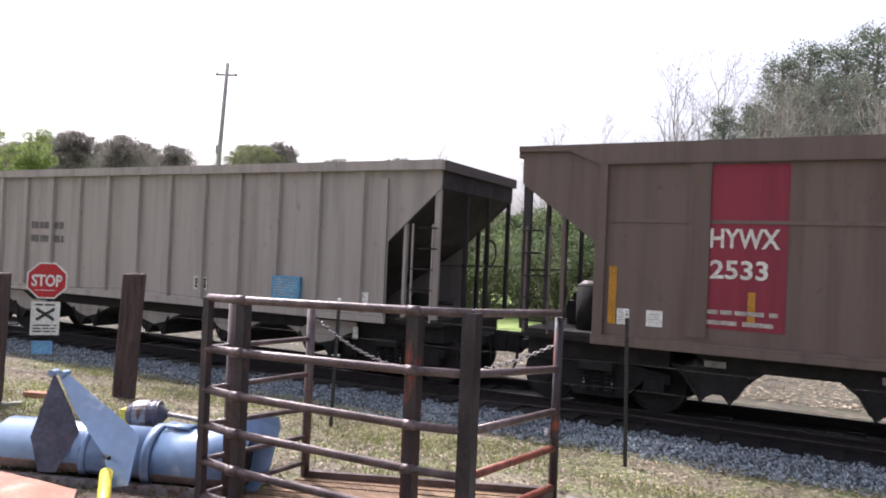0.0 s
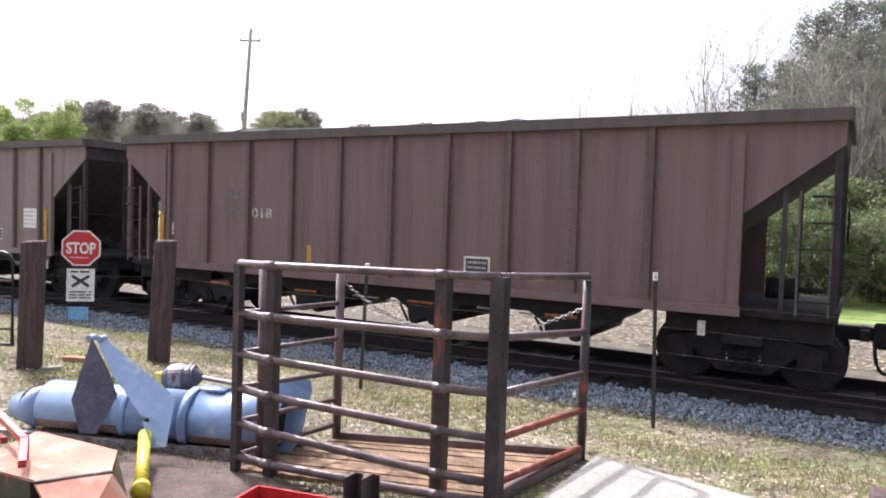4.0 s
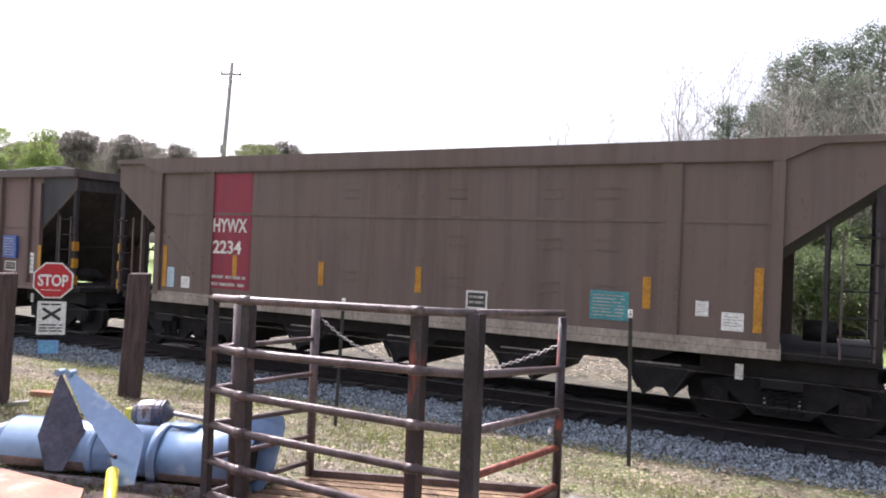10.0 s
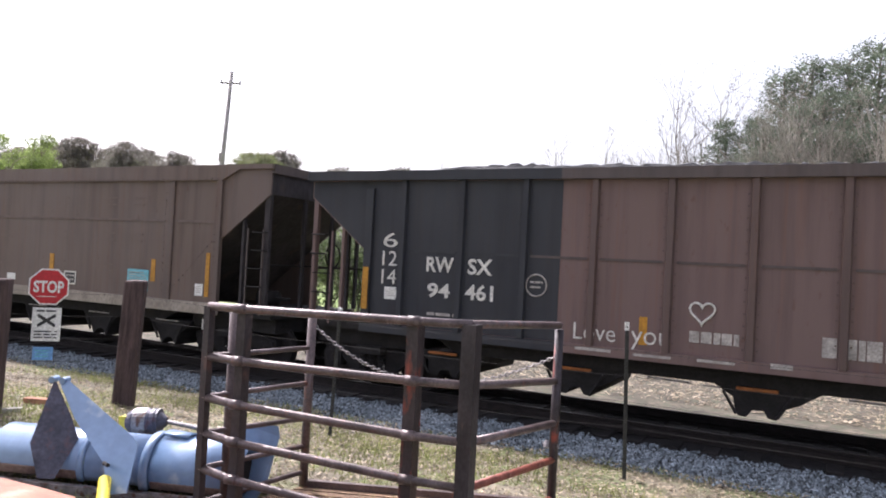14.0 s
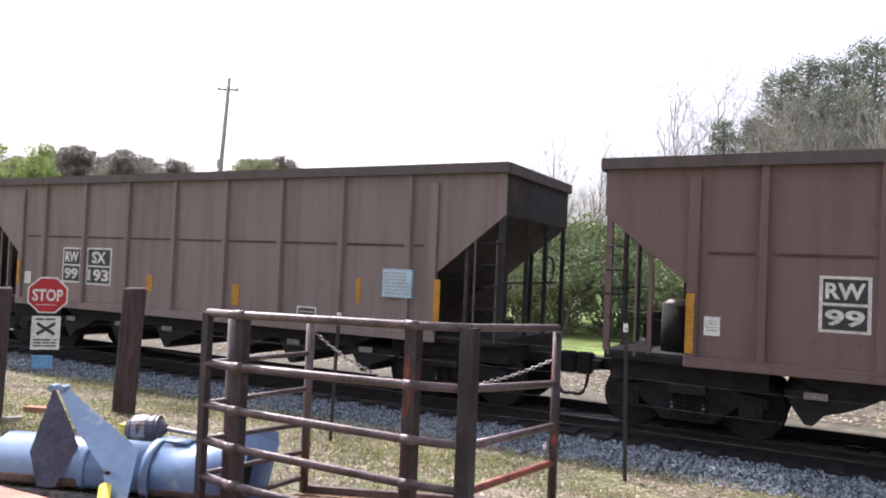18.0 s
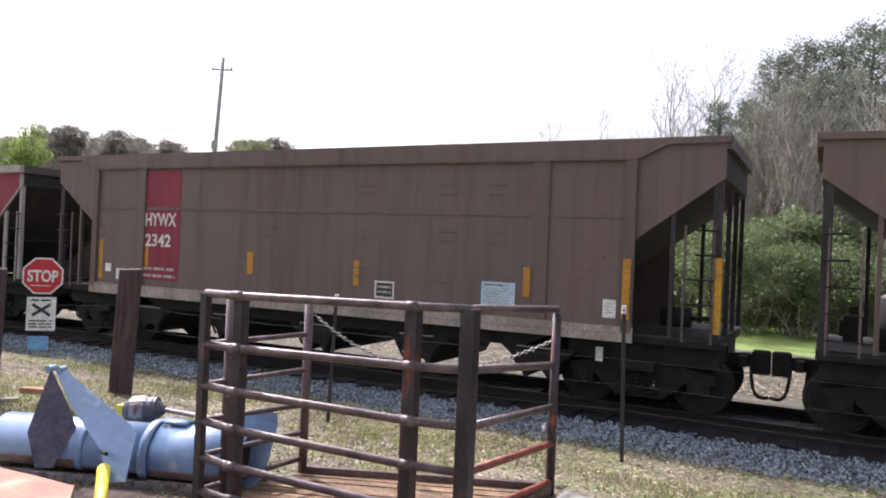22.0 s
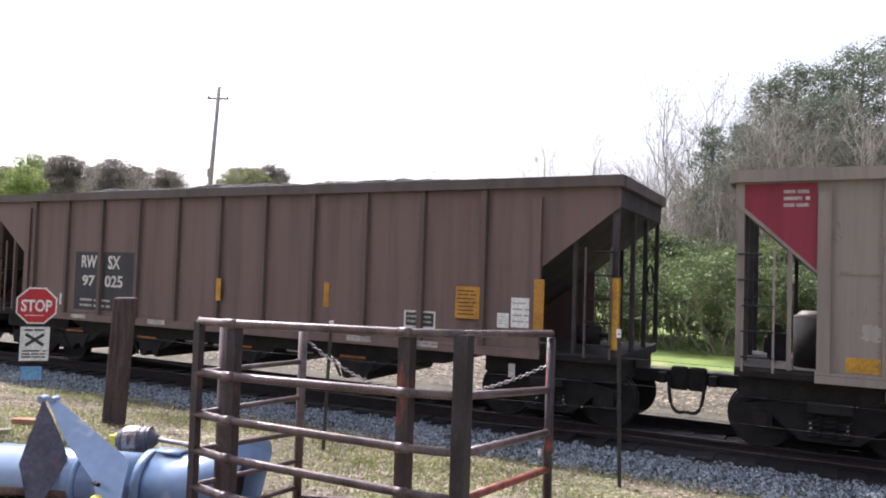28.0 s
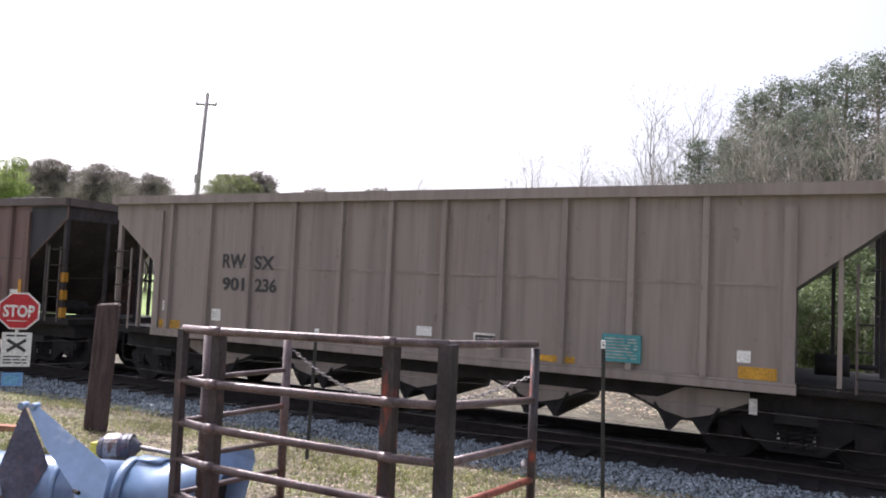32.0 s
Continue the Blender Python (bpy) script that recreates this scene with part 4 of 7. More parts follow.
        def hose():
            drops = (0.64, 0.48, 0.34, 0.22, 0.13, 0.08, 0.07, 0.09)
            pts = [(-r + 0.27 * (1 - (k / 7) ** 2.4) + 0.004, 1.30 - 0.01 * k, z) for k, z in enumerate(drops)]
            return finish(pipe(bmesh.new(), pts, 0.028, 7), "air_hose", "steel")
        for pname, make in (("coupler", coupler), ("air_hose", hose)):
            me = shared((pname, r), make)
            part(pname, shared((pname, r, L), lambda: flip(me, L)) if rear else me, "steel", car)
    for it in items:
        add_mark(car, it, kind, zt, rng, ribs, L)
    # the load
    g = bmesh.new()
    nx, ny = 110, 16
    noise_off = seed * 13.7
    gv = []
    for i in range(nx + 1):
        row = []
        for j in range(ny + 1):
            x = 0.10 + (L - 0.20) * i / nx
            y = 0.06 + (W - 0.12) * j / ny
            e = min(1.0, 6 * min(i / nx, 1 - i / nx)) * min(1.0, 2.6 * min(j / ny, 1 - j / ny))
            n = noise.noise((x * 0.35 + noise_off, y * 0.5, 0)) * 0.5 + noise.noise((x * 2.3 + noise_off, y * 2.3, 3)) * 0.16
            lump = rng.uniform(-0.05, 0.05)
            row.append(g.verts.new((x, y, zt - 0.035 + e * max(0.0, 1.3 * heap + heap * n) + lump)))
        gv.append(row)
    for i in range(nx):
        for j in range(ny):
            g.faces.new((gv[i][j], gv[i + 1][j], gv[i + 1][j + 1], gv[i][j + 1]))
    load = solo("coal_load", g, "coal", "heaped lump coal filling an open hopper car", "coal", "coal loads", "stuff")
    return car, load


def bm_of(me):
    bm = bmesh.new()
    bm.from_mesh(me)
    return bm


def sheet(x0, z0, x1, z1, y0=-0.005, y1=0.0):
    return bx(x0, y0, z0, x1, y1, z1)


def add_mark(car, it, style, zt, rng, ribs, L):
    """One painted panel, stencil, strip or placard on the near side."""
    k = it[0]
    if k == "redtri":
        a = part("red_corner_panel", prism(bmesh.new(), [(0.12, zt - 0.17), (1.04, zt - 0.17), (1.04, zt - 1.36), (0.12, zt - 0.5)], "y", -0.004, 0), "red", car, "crimson corner panel")
        part("stencil", bars(bmesh.new(), 0.62, zt - 0.52, 0.96, zt - 0.24, -0.004, 3, rng, 0.5, 0.3), "mark", a, kind="stuff")
        return
    x0, z0, x1, z1 = it[1:5]
    if k == "red":
        part("red_panel", sheet(x0, max(z0, 1.12), x1, min(z1, zt - 0.31), -0.006), "red", car, "crimson painted panel")
    elif k == "black":
        if z1 > 3.5:
            shape = [(1.26, 1.03), (x1, 1.03), (x1, zt - 0.16), (0.02, zt - 0.16), (0.02, zt - 0.45), (1.26, zt - 1.41)]
        else:
            shape = [(x0, z0), (x1, z0), (x1, z1), (x0, z1)]
        part("black_panel", prism(bmesh.new(), shape, "y", -0.004, 0.0), "black", car, "fresh black painted panel")
    elif k == "yel":
        xc, near = (x0 + x1) / 2, 0.0
        if any(abs(xc - r) < 0.12 for r in ribs):
            near = -0.072
        elif min(abs(xc - 1.33), abs(xc - (L - 1.33))) < 0.17:
            near = -0.068
        elif style == "H" and min(abs(xc - 2.77), abs(xc - (L - 2.77))) < 0.22:
            near = -0.052
        part("reflector_strip", sheet(x0, z0, x1, z1, near - 0.008, near), "yellow", car, "yellow reflective strip")
    elif k == "orange":
        part("reflector_strip", sheet(x0, z0, x1, z1, -0.006), "orange", car, "faded orange reflective patch")
    elif k == "pale":
        n, out = 22, []
        for i in range(n):
            a = 2 * math.pi * i / n
            c, s = math.cos(a), math.sin(a)
            r = min(1 / max(abs(c), 1e-6), 1 / max(abs(s), 1e-6)) * rng.uniform(0.62, 1.0)
            out.append(((x0 + x1) / 2 + c * r * (x1 - x0) / 2, (z0 + z1) / 2 + s * r * (z1 - z0) / 2))
        part("primer_patch", prism(bmesh.new(), out, "y", -0.003, 0.0), "pale" if style == "H" else "scraped", car, "pale scraped paint patch")
    elif k in ("white", "wlabel"):
        low = -0.052 if z1 < 1.06 else 0.0
        s = part("label_plate", sheet(x0, z0, x1, z1, low - 0.008, low), "mark" if low else "signwhite", car, "pale sill stencil" if low else "white paper label")
        if z1 - z0 > 0.2:
            part("print", bars(bmesh.new(), x0 + 0.03, z0 + 0.05, x1 - 0.03, z1 - 0.04, -0.008, 4, rng, 0.25, 0.3), "mark", s, kind="stuff")
    elif k in ("blue", "blue2", "cyan", "cyan2", "wblue", "wblue2", "yellowplac"):
        mm = {"wblue2": "wblue", "yellowplac": "yellow"}.get(k, k)
        front = -0.012 if style == "H" else -0.075
        s = part("placard", sheet(x0, z0, x1, z1, front), mm, car, {"blue": "bright blue placard", "blue2": "deep blue placard", "cyan": "pale cyan placard", "cyan2": "teal placard", "yellow": "yellow placard"}.get(mm, "pale blue placard"))
        part("print", bars(bmesh.new(), x0 + 0.04, z0 + 0.04, x1 - 0.04, z1 - 0.04, front, 7, rng, 0.3, 0.5), "ink" if mm == "yellow" else "mark", s, kind="stuff")
    elif k == "box":
        s = part("data_box", sheet(x0, z0, x1, z1, -0.006), "ink", car, "black consolidated stencil box")
        t = 0.035
        f = box(box(box(sheet(x0, z1 - t, x1, z1, -0.011, -0.006), x0, -0.011, z0, x1, -0.006, z0 + t), x0, -0.011, z0 + t, x0 + t, -0.006, z1 - t), x1 - t, -0.011, z0 + t, x1, -0.006, z1 - t)
        part("border", f, "white", s, "white border")
        part("print", bars(bmesh.new(), x0 + 0.06, z0 + 0.07, x1 - 0.06, z1 - 0.06, -0.006, 2, rng, 0.45, 0.14), "mark", s, kind="stuff")
    elif k == "mark":
        part("stencil", bars(bmesh.new(), x0, z0, x1, z1, -0.0075, 2, rng, 0.4, 0.42), "mark", car, "worn stencilled data", kind="stuff")
    elif k == "dim":
        part("stencil", bars(bmesh.new(), x0, z0, x1, z1, -0.0075, 2, rng, 0.5, 0.42), "faded", car, "worn stencilled data", kind="stuff")
    elif k in ("RW99", "SX290", "SX193", "SX296"):
        s = part("number_board", sheet(x0, z0, x1, z1, -0.006), "white", car, "black number board with a white edge")
        zm = (z0 + z1) / 2
        for a, b, txt in ((zm + 0.02, z1 - 0.04, k[:2]), (z0 + 0.04, zm - 0.02, k[2:])):
            part("field", sheet(x0 + 0.045, a, x1 - 0.045, b, -0.010, -0.006), "ink", s)
            w = min((x1 - x0) / 2 - 0.07, 0.118 * len(txt))
            part("lettering", letters_on(txt, (x0 + x1) / 2 - w, a + 0.05, (x0 + x1) / 2 + w, b - 0.05, -0.0105, "white", 0.03), "white", s)
    elif k == "ring":
        c, r = ((x0 + x1) / 2, (z0 + z1) / 2 + 0.03), (x1 - x0) / 2
        pts = [(c[0] + r * math.cos(a * 0.3142), -0.01, c[1] + r * math.sin(a * 0.3142)) for a in range(21)]
        o = part("ring_emblem", pipe(bmesh.new(), pts, 0.014, 5), "mark", car, "worn round emblem")
        part("stencil", bars(bmesh.new(), c[0] - 0.11, c[1] - 0.07, c[0] + 0.11, c[1] + 0.09, -0.0075, 2, rng, 0.4, 0.2), "mark", o)
    elif k == "shield":
        c = (x0 + x1) / 2
        part("shield_emblem", prism(bmesh.new(), [(x0 + 0.05, z1), (x1 - 0.05, z1), (x1 - 0.07, (z0 + z1) / 2), (c, z0 + 0.08), (x0 + 0.07, (z0 + z1) / 2)], "y", -0.007, -0.003), "faded" if style == "N" else "mark", car, "worn shield emblem")
    elif k == "heart":
        pts = []
        for a in range(25):
            u = a / 24 * 2 * math.pi
            pts.append(((x0 + x1) / 2 + (x1 - x0) / 2 * math.sin(u) ** 3, -0.012, (z0 + z1) / 2 + (z1 - z0) / 34 * (13 * math.cos(u) - 5 * math.cos(2 * u) - 2 * math.cos(3 * u) - math.cos(4 * u) + 2)))
        part("chalk_heart", pipe(bmesh.new(), pts, 0.017, 5), "white", car, "heart drawn in white paint")
    elif k == "scrawl":
        pts = [(x0 + (x1 - x0) * (0.5 + 0.5 * math.cos(a * 0.42)), -0.012, (z0 + z1) / 2 + (z1 - z0) * 0.36 * math.sin(a * 0.42) + 0.02 * a / 6) for a in range(13)]
        part("chalk_scrawl", pipe(bmesh.new(), pts, 0.012, 5), "mark", car, "looped chalk scrawl")
    elif k == "bars":
        part("graffiti", bars(bmesh.new(), x0, z0, x1, z1, -0.008, 1, rng, 0.75, 0.2), "mark", car, "white graffiti")
    elif k in ("Love", "you", "RU"):
        part("graffiti", letters_on(k, x0, z0, x1, z1, -0.008, "white", -0.004), "white", car, "hand-painted white words")
    elif k == "6 12 14":
        h = (z1 - z0) / 3
        for n, txt in enumerate(("6", "12", "14")):
            part("graffiti", letters_on(txt, x0 + 0.04, z1 - h * (n + 0.9), x1 - 0.04, z1 - h * (n + 0.1), -0.008, "white", 0.0), "white", car, "hand-painted white number")
    else:
        ink = it[5] if len(it) > 5 else "white"
        part("lettering", letters_on(k, x0, z0, x1, z1, -0.0085, ink), ink, car, "white stencilled letters" if ink == "white" else "faded stencilled letters")


def letters_on(txt, x0, z0, x1, z1, y, ink, bold=0.022):
    me = lettering(txt, x0, z0, x1, z1, y, bold)
    me.materials.clear()
    me.materials.append(M[ink])
    return me


WHEELS = []

# distance run by the train: seconds, metres
RUN = [(0, 4.57), (2, 25.98), (4, 47.36), (6, 68.72), (8, 90.0), (10, 111.26), (12, 132.54), (14, 153.85), (16, 175.28), (18, 197.06), (20, 219.14), (22, 241.41), (24, 263.7), (26, 285.84), (28, 307.93), (30, 330.11), (32, 352.15)]


# small unevenness of the run: metres at each second
UNEVEN = {0: -0.07, 7: 0.2, 8: 0.35, 9: -0.05, 10: 0.12, 11: 0.28, 12: -0.25, 14: 0.33, 19: 0.14, 20: -0.1, 21: -0.06, 24: 0.05, 26: -0.4, 27: -0.42, 29: 0.43, 30: 0.05, 31: 0.1, 32: 0.5}


def run(t):
    k = min(31, int(t))
    return steady(t) + UNEVEN.get(k, 0) * (k + 1 - t) + UNEVEN.get(k + 1, 0) * (t - k)


def steady(t):
    ts, ss = [a for a, _ in RUN], [b for _, b in RUN]
    k = min(len(ts) - 2, max(0, int(t // 2)))
    d = lambda i: (ss[min(i + 1, len(ss) - 1)] - ss[max(i - 1, 0)]) / (ts[min(i + 1, len(ts) - 1)] - ts[max(i - 1, 0)])
    u, h = (t - ts[k]) / 2, 2
    return ss[k] * (2 * u**3 - 3 * u**2 + 1) + h * d(k) * (u**3 - 2 * u**2 + u) + ss[k + 1] * (3 * u**2 - 2 * u**3) + h * d(k + 1) * (u**3 - u**2)


H_RED = ("red", 2.87, 1.24, 3.95, 3.60)


def h_marks(num, *more):
    """The markings that all cars of the crimson-panel kind share."""
    return [H_RED, ("HYWX", 2.93, 2.40, 3.85, 2.68), (num, 2.94, 1.96, 3.71, 2.23), ("mark", 2.91, 1.26, 3.87, 1.56), ("yel", 1.48, 1.20, 1.60, 2.08), ("white", 2.06, 1.20, 2.30, 1.44), *more]


CARS = [
    # key, shape, paint, rib anchor, rib pitch, coal heap, place in the train, sill, marks
    ("A", "R", "grey", 3.2, 0.98, 0.11, -16.1, None, [("blue", 11.0, 1.17, 11.68, 1.6), ("box", 8.86, 1.21, 9.24, 1.48), ("dim", 3.38, 1.97, 4.61, 2.61), ("white", 13.0, 1.2, 13.2, 1.4)]),
    ("B", "H", "hywx", 0, 0, 0.05, 0, None, h_marks("2533", ("yel", 3.46, 1.33, 3.56, 1.79), ("white", 1.62, 1.20, 1.80, 1.44), ("yel", 5.95, 1.45, 6.07, 1.9), ("yel", 8.45, 1.45, 8.57, 1.9), ("box", 8.93, 1.24, 9.33, 1.55), ("cyan2", 11.15, 1.24, 11.75, 1.68), ("yel", 11.93, 1.45, 12.05, 1.93), ("yel", 13.46, 1.22, 13.58, 2.13), ("white", 13.17, 1.22, 13.42, 1.5))),
    ("C", "R", "tan", 4.05, 1.1, 0.09, 16.33, None, [("yel", 1.42, 1.33, 1.54, 1.81), ("white", 1.58, 1.26, 1.78, 1.5), ("RWSX", 2.66, 1.96, 3.54, 2.25, "faded"), ("21597", 2.72, 1.54, 3.54, 1.76, "faded"), ("orange", 5.65, 1.35, 5.75, 1.58), ("orange", 8.97, 1.19, 9.08, 1.6), ("orange", 3.2, 1.18, 3.33, 1.54), ("white", 5.4, 0.91, 5.88, 0.97), ("white", 6.5, 0.92, 7.0, 0.98), ("white", 7.66, 0.92, 8.16, 0.98), ("white", 8.8, 0.92, 9.3, 0.98), ("white", 9.95, 0.92, 10.4, 0.98), ("white", 12.12, 1.55, 12.67, 2.05), ("box", 10.7, 1.2, 11.2, 1.5), ("yel", 13.1, 1.2, 13.22, 2.05)]),
    ("D", "R", "brown", 3.85, 1.17, 0.18, 32.47, None, [("yel", 1.25, 1.29, 1.38, 2.04), ("white", 1.42, 1.59, 1.62, 1.86), ("dim", 3.25, 2.0, 3.7, 2.65), ("018", 3.95, 2.02, 4.5, 2.22, "mark"), ("orange", 5.42, 1.15, 5.52, 1.53), ("white", 4.53, 1.01, 4.84, 1.15), ("box", 8.9, 1.2, 9.4, 1.5)]),
    ("E", "R", "tan", 3.1, 1.17, 0.18, 48.55, None, [("white", 11.98, 1.63, 12.5, 2.09), ("yel", 13.12, 1.16, 13.24, 2.01), ("white", 12.85, 1.18, 13.05, 1.41), ("box", 6.38, 1.24, 6.92, 1.56), ("box", 10.85, 1.19, 11.29, 1.51), ("dim", 2.56, 1.81, 3.0, 2.42), ("orange", 11.34, 1.13, 11.51, 1.55), ("white", 7.6, 0.93, 8.0, 1.02), ("white", 8.8, 0.93, 9.2, 1.02), ("white", 10.0, 0.93, 10.4, 1.02), ("white", 1.6, 1.7, 1.8, 1.9)]),
    ("F", "R", "taupe", 2.85, 0.98, 0.17, 64.36, None, [("redtri",), ("FU", 2.14, 2.28, 2.62, 2.61, "ink"), ("RX", 3.08, 2.29, 3.61, 2.6, "ink"), ("93", 2.15, 1.74, 2.63, 2.04, "ink"), ("05", 3.09, 1.77, 3.57, 2.06, "ink"), ("15", 4.1, 1.78, 4.5, 2.07, "ink"), ("orange", 1.32, 1.03, 1.77, 1.2), ("white", 1.42, 1.3, 1.66, 1.44), ("orange", 4.25, 1.04, 4.7, 1.14), ("dim", 2.14, 1.05, 2.69, 1.53), ("pale", 2.93, 1.03, 3.74, 1.69), ("pale", 5.0, 1.03, 5.75, 1.75), ("pale", 5.95, 1.03, 6.7, 1.7), ("pale", 6.95, 1.03, 7.6, 1.6), ("pale", 7.8, 1.03, 8.5, 1.45), ("box", 8.6, 1.15, 9.0, 1.42), ("cyan", 10.9, 1.2, 11.5, 1.65), ("orange", 12.7, 1.03, 13.2, 1.2)]),
    ("G", "R", "brown", 3.05, 1.15, 0.22, 80.45, None, [("black", 1.42, 0.71, 4.80, 3.72), ("RW", 2.40, 2.0, 2.92, 2.28), ("SX", 3.19, 2.03, 3.65, 2.28), ("95", 2.43, 1.58, 2.87, 1.84), ("015", 3.16, 1.58, 3.84, 1.85), ("ring", 4.3, 1.74, 4.66, 2.12), ("yel", 1.2, 1.24, 1.32, 2.01), ("white", 1.5, 1.58, 1.72, 1.82), ("yel", 6.06, 1.13, 6.18, 1.61), ("yel", 3.59, 1.14, 3.69, 1.59), ("box", 10.3, 1.1, 10.9, 1.4), ("yel", 9.62, 1.1, 9.76, 1.6), ("box", 11.72, 1.28, 12.1, 1.52), ("box", 12.45, 1.28, 12.92, 1.52), ("blue2", 12.45, 1.6, 12.98, 2.15), ("white", 13.28, 1.25, 13.72, 1.75), ("yel", 13.86, 1.2, 13.98, 1.95), ("yel", 12.16, 1.2, 12.28, 1.6), ("stripes", "r"), ("blackend",)]),
    ("H", "H", "hywx", 0, 0, 0.05, 97.07, "sill", h_marks("2234", ("yel", 3.49, 1.49, 3.61, 1.95), ("wblue", 1.64, 1.2, 1.84, 1.62), ("yel", 5.67, 1.45, 5.79, 1.9), ("yel", 7.79, 1.45, 7.91, 1.9), ("box", 8.8, 1.24, 9.2, 1.55), ("cyan2", 10.95, 1.24, 11.55, 1.68), ("white", 12.52, 1.40, 12.70, 1.62), ("white", 12.88, 1.22, 13.18, 1.48), ("yel", 11.75, 1.45, 11.87, 1.93), ("yel", 13.3, 1.22, 13.42, 2.13), ("stripes", "f"))),
    ("I", "R", "brown", 4.1, 1.17, 0.22, 113.09, None, [("black", 3.27, 1.03, 5.1, 2.54), ("RW", 3.44, 2.1, 3.94, 2.37), ("SX", 4.27, 2.1, 4.69, 2.39), ("97", 3.5, 1.7, 3.89, 1.96), ("117", 4.29, 1.69, 4.66, 1.97), ("mark", 3.48, 1.05, 4.79, 1.45), ("yel", 6.33, 1.64, 6.5, 2.06), ("yel", 9.7, 1.66, 9.84, 2.1), ("yel", 3.17, 1.6, 3.27, 2.04), ("yel", 1.42, 1.29, 1.54, 1.96), ("white", 1.6, 1.11, 1.89, 1.39), ("scrawl", 6.86, 1.1, 7.8, 1.54), ("white", 8.31, 0.93, 8.74, 1.02), ("white", 9.7, 0.93, 10.1, 1.02), ("white", 10.9, 0.93, 11.3, 1.02), ("yellowplac", 11.9, 1.5, 12.5, 2.05), ("pale", 12.8, 1.3, 13.3, 1.9), ("yel", 13.1, 1.2, 13.2, 2.0), ("box", 10.5, 1.25, 11.1, 1.5)]),
    ("J", "H", "hywx", 0, 0, 0.05, 129.43, "sill", h_marks("2590", ("yel", 3.42, 1.52, 3.54, 1.97), ("white", 1.64, 1.3, 1.84, 1.6), ("yel", 5.9, 1.45, 6.02, 1.9), ("yel", 8.18, 1.49, 8.34, 1.92), ("box", 8.75, 1.23, 9.18, 1.54), ("cyan", 10.93, 1.23, 11.59, 1.69), ("yel", 11.66, 1.45, 11.79, 1.93), ("yel", 13.27, 1.22, 13.38, 2.13), ("white", 13.0, 1.23, 13.22, 1.48), ("white", 6.55, 1.22, 6.88, 1.38))),
    ("K", "R", "brown", 3.2, 1.15, 0.22, 145.38, None, [("black", 1.42, 1.03, 4.96, 3.78), ("6 12 14", 1.6, 1.72, 1.98, 2.7), ("RW", 2.55, 2.01, 3.08, 2.27), ("SX", 3.35, 2.0, 3.8, 2.27), ("94", 2.59, 1.57, 3.03, 1.82), ("461", 3.32, 1.57, 3.84, 1.84), ("white", 1.71, 1.48, 1.96, 1.7), ("yel", 1.27, 1.28, 1.39, 2.03), ("Love", 5.24, 1.10, 5.9, 1.36), ("you", 6.14, 1.02, 6.7, 1.30), ("heart", 6.97, 1.45, 7.32, 1.82), ("bars", 6.98, 1.18, 7.67, 1.40), ("bars", 8.7, 1.12, 10.85, 1.48), ("RU", 11.28, 1.22, 11.78, 1.58), ("RU", 12.14, 1.26, 12.72, 1.62), ("white", 5.29, 0.94, 5.85, 0.985), ("white", 6.19, 0.93, 6.74, 0.97), ("white", 7.11, 0.94, 7.62, 0.98), ("white", 8.08, 0.95, 8.36, 1.02), ("mark", 2.6, 1.1, 3.2, 1.35), ("box", 10.49, 0.98, 10.99, 1.3), ("yel", 12.8, 1.13, 12.92, 1.55), ("blue2", 13.2, 1.55, 13.72, 2.09), ("white", 13.85, 1.3, 14.0, 1.8), ("yel", 6.25, 1.1, 6.37, 1.52), ("ring", 4.41, 1.68, 4.76, 2.04), ("blackend",)]),
    ("L", "N", "brown", 3.7, 1.17, 0.04, 162.21, None, [("RW99", 2.94, 1.59, 3.57, 2.37), ("SX290", 3.79, 1.53, 4.52, 2.39), ("wblue2", 12.02, 1.72, 12.56, 2.25), ("yel", 12.9, 1.33, 13.02, 2.01), ("shield", 5.94, 1.78, 6.39, 2.19), ("yel", 11.69, 1.29, 11.8, 1.73), ("white", 12.5, 1.15, 12.75, 1.4), ("white", 8.9, 1.8, 9.2, 1.95)]),
    ("M", "N", "tan", 3.68, 1.45, 0.04, 178.08, None, [("RW99", 2.92, 1.46, 3.58, 2.28), ("SX193", 3.78, 1.44, 4.62, 2.29), ("white", 1.5, 1.37, 1.73, 1.66), ("yel", 5.78, 1.39, 5.96, 1.74), ("yel", 8.27, 1.23, 8.47, 1.66), ("box", 9.95, 1.03, 10.41, 1.32), ("white", 9.3, 1.03, 9.56, 1.12), ("yel", 1.28, 1.36, 1.39, 1.95), ("wblue2", 11.9, 1.6, 12.5, 2.1), ("yel", 12.95, 1.1, 13.07, 1.95), ("yel", 11.3, 1.45, 11.4, 1.9)]),
    ("N", "N", "brown", 3.72, 1.45, 0.04, 193.95, None, [("RW99", 2.97, 1.5, 3.59, 2.26), ("SX296", 3.86, 1.48, 4.58, 2.26), ("yel", 1.25, 1.07, 1.37, 1.93), ("white", 1.5, 1.34, 1.72, 1.61), ("yel", 5.87, 1.5, 6.02, 1.92), ("yel", 8.19, 1.48, 8.33, 1.93), ("yel", 11.21, 1.48, 11.32, 1.93), ("wblue2", 12.11, 1.62, 12.66, 2.14), ("yel", 13.02, 1.05, 13.15, 1.93), ("white", 12.52, 1.2, 12.69, 1.38), ("pale", 12.85, 1.1, 13.0, 1.7), ("yelpost", "r")]),
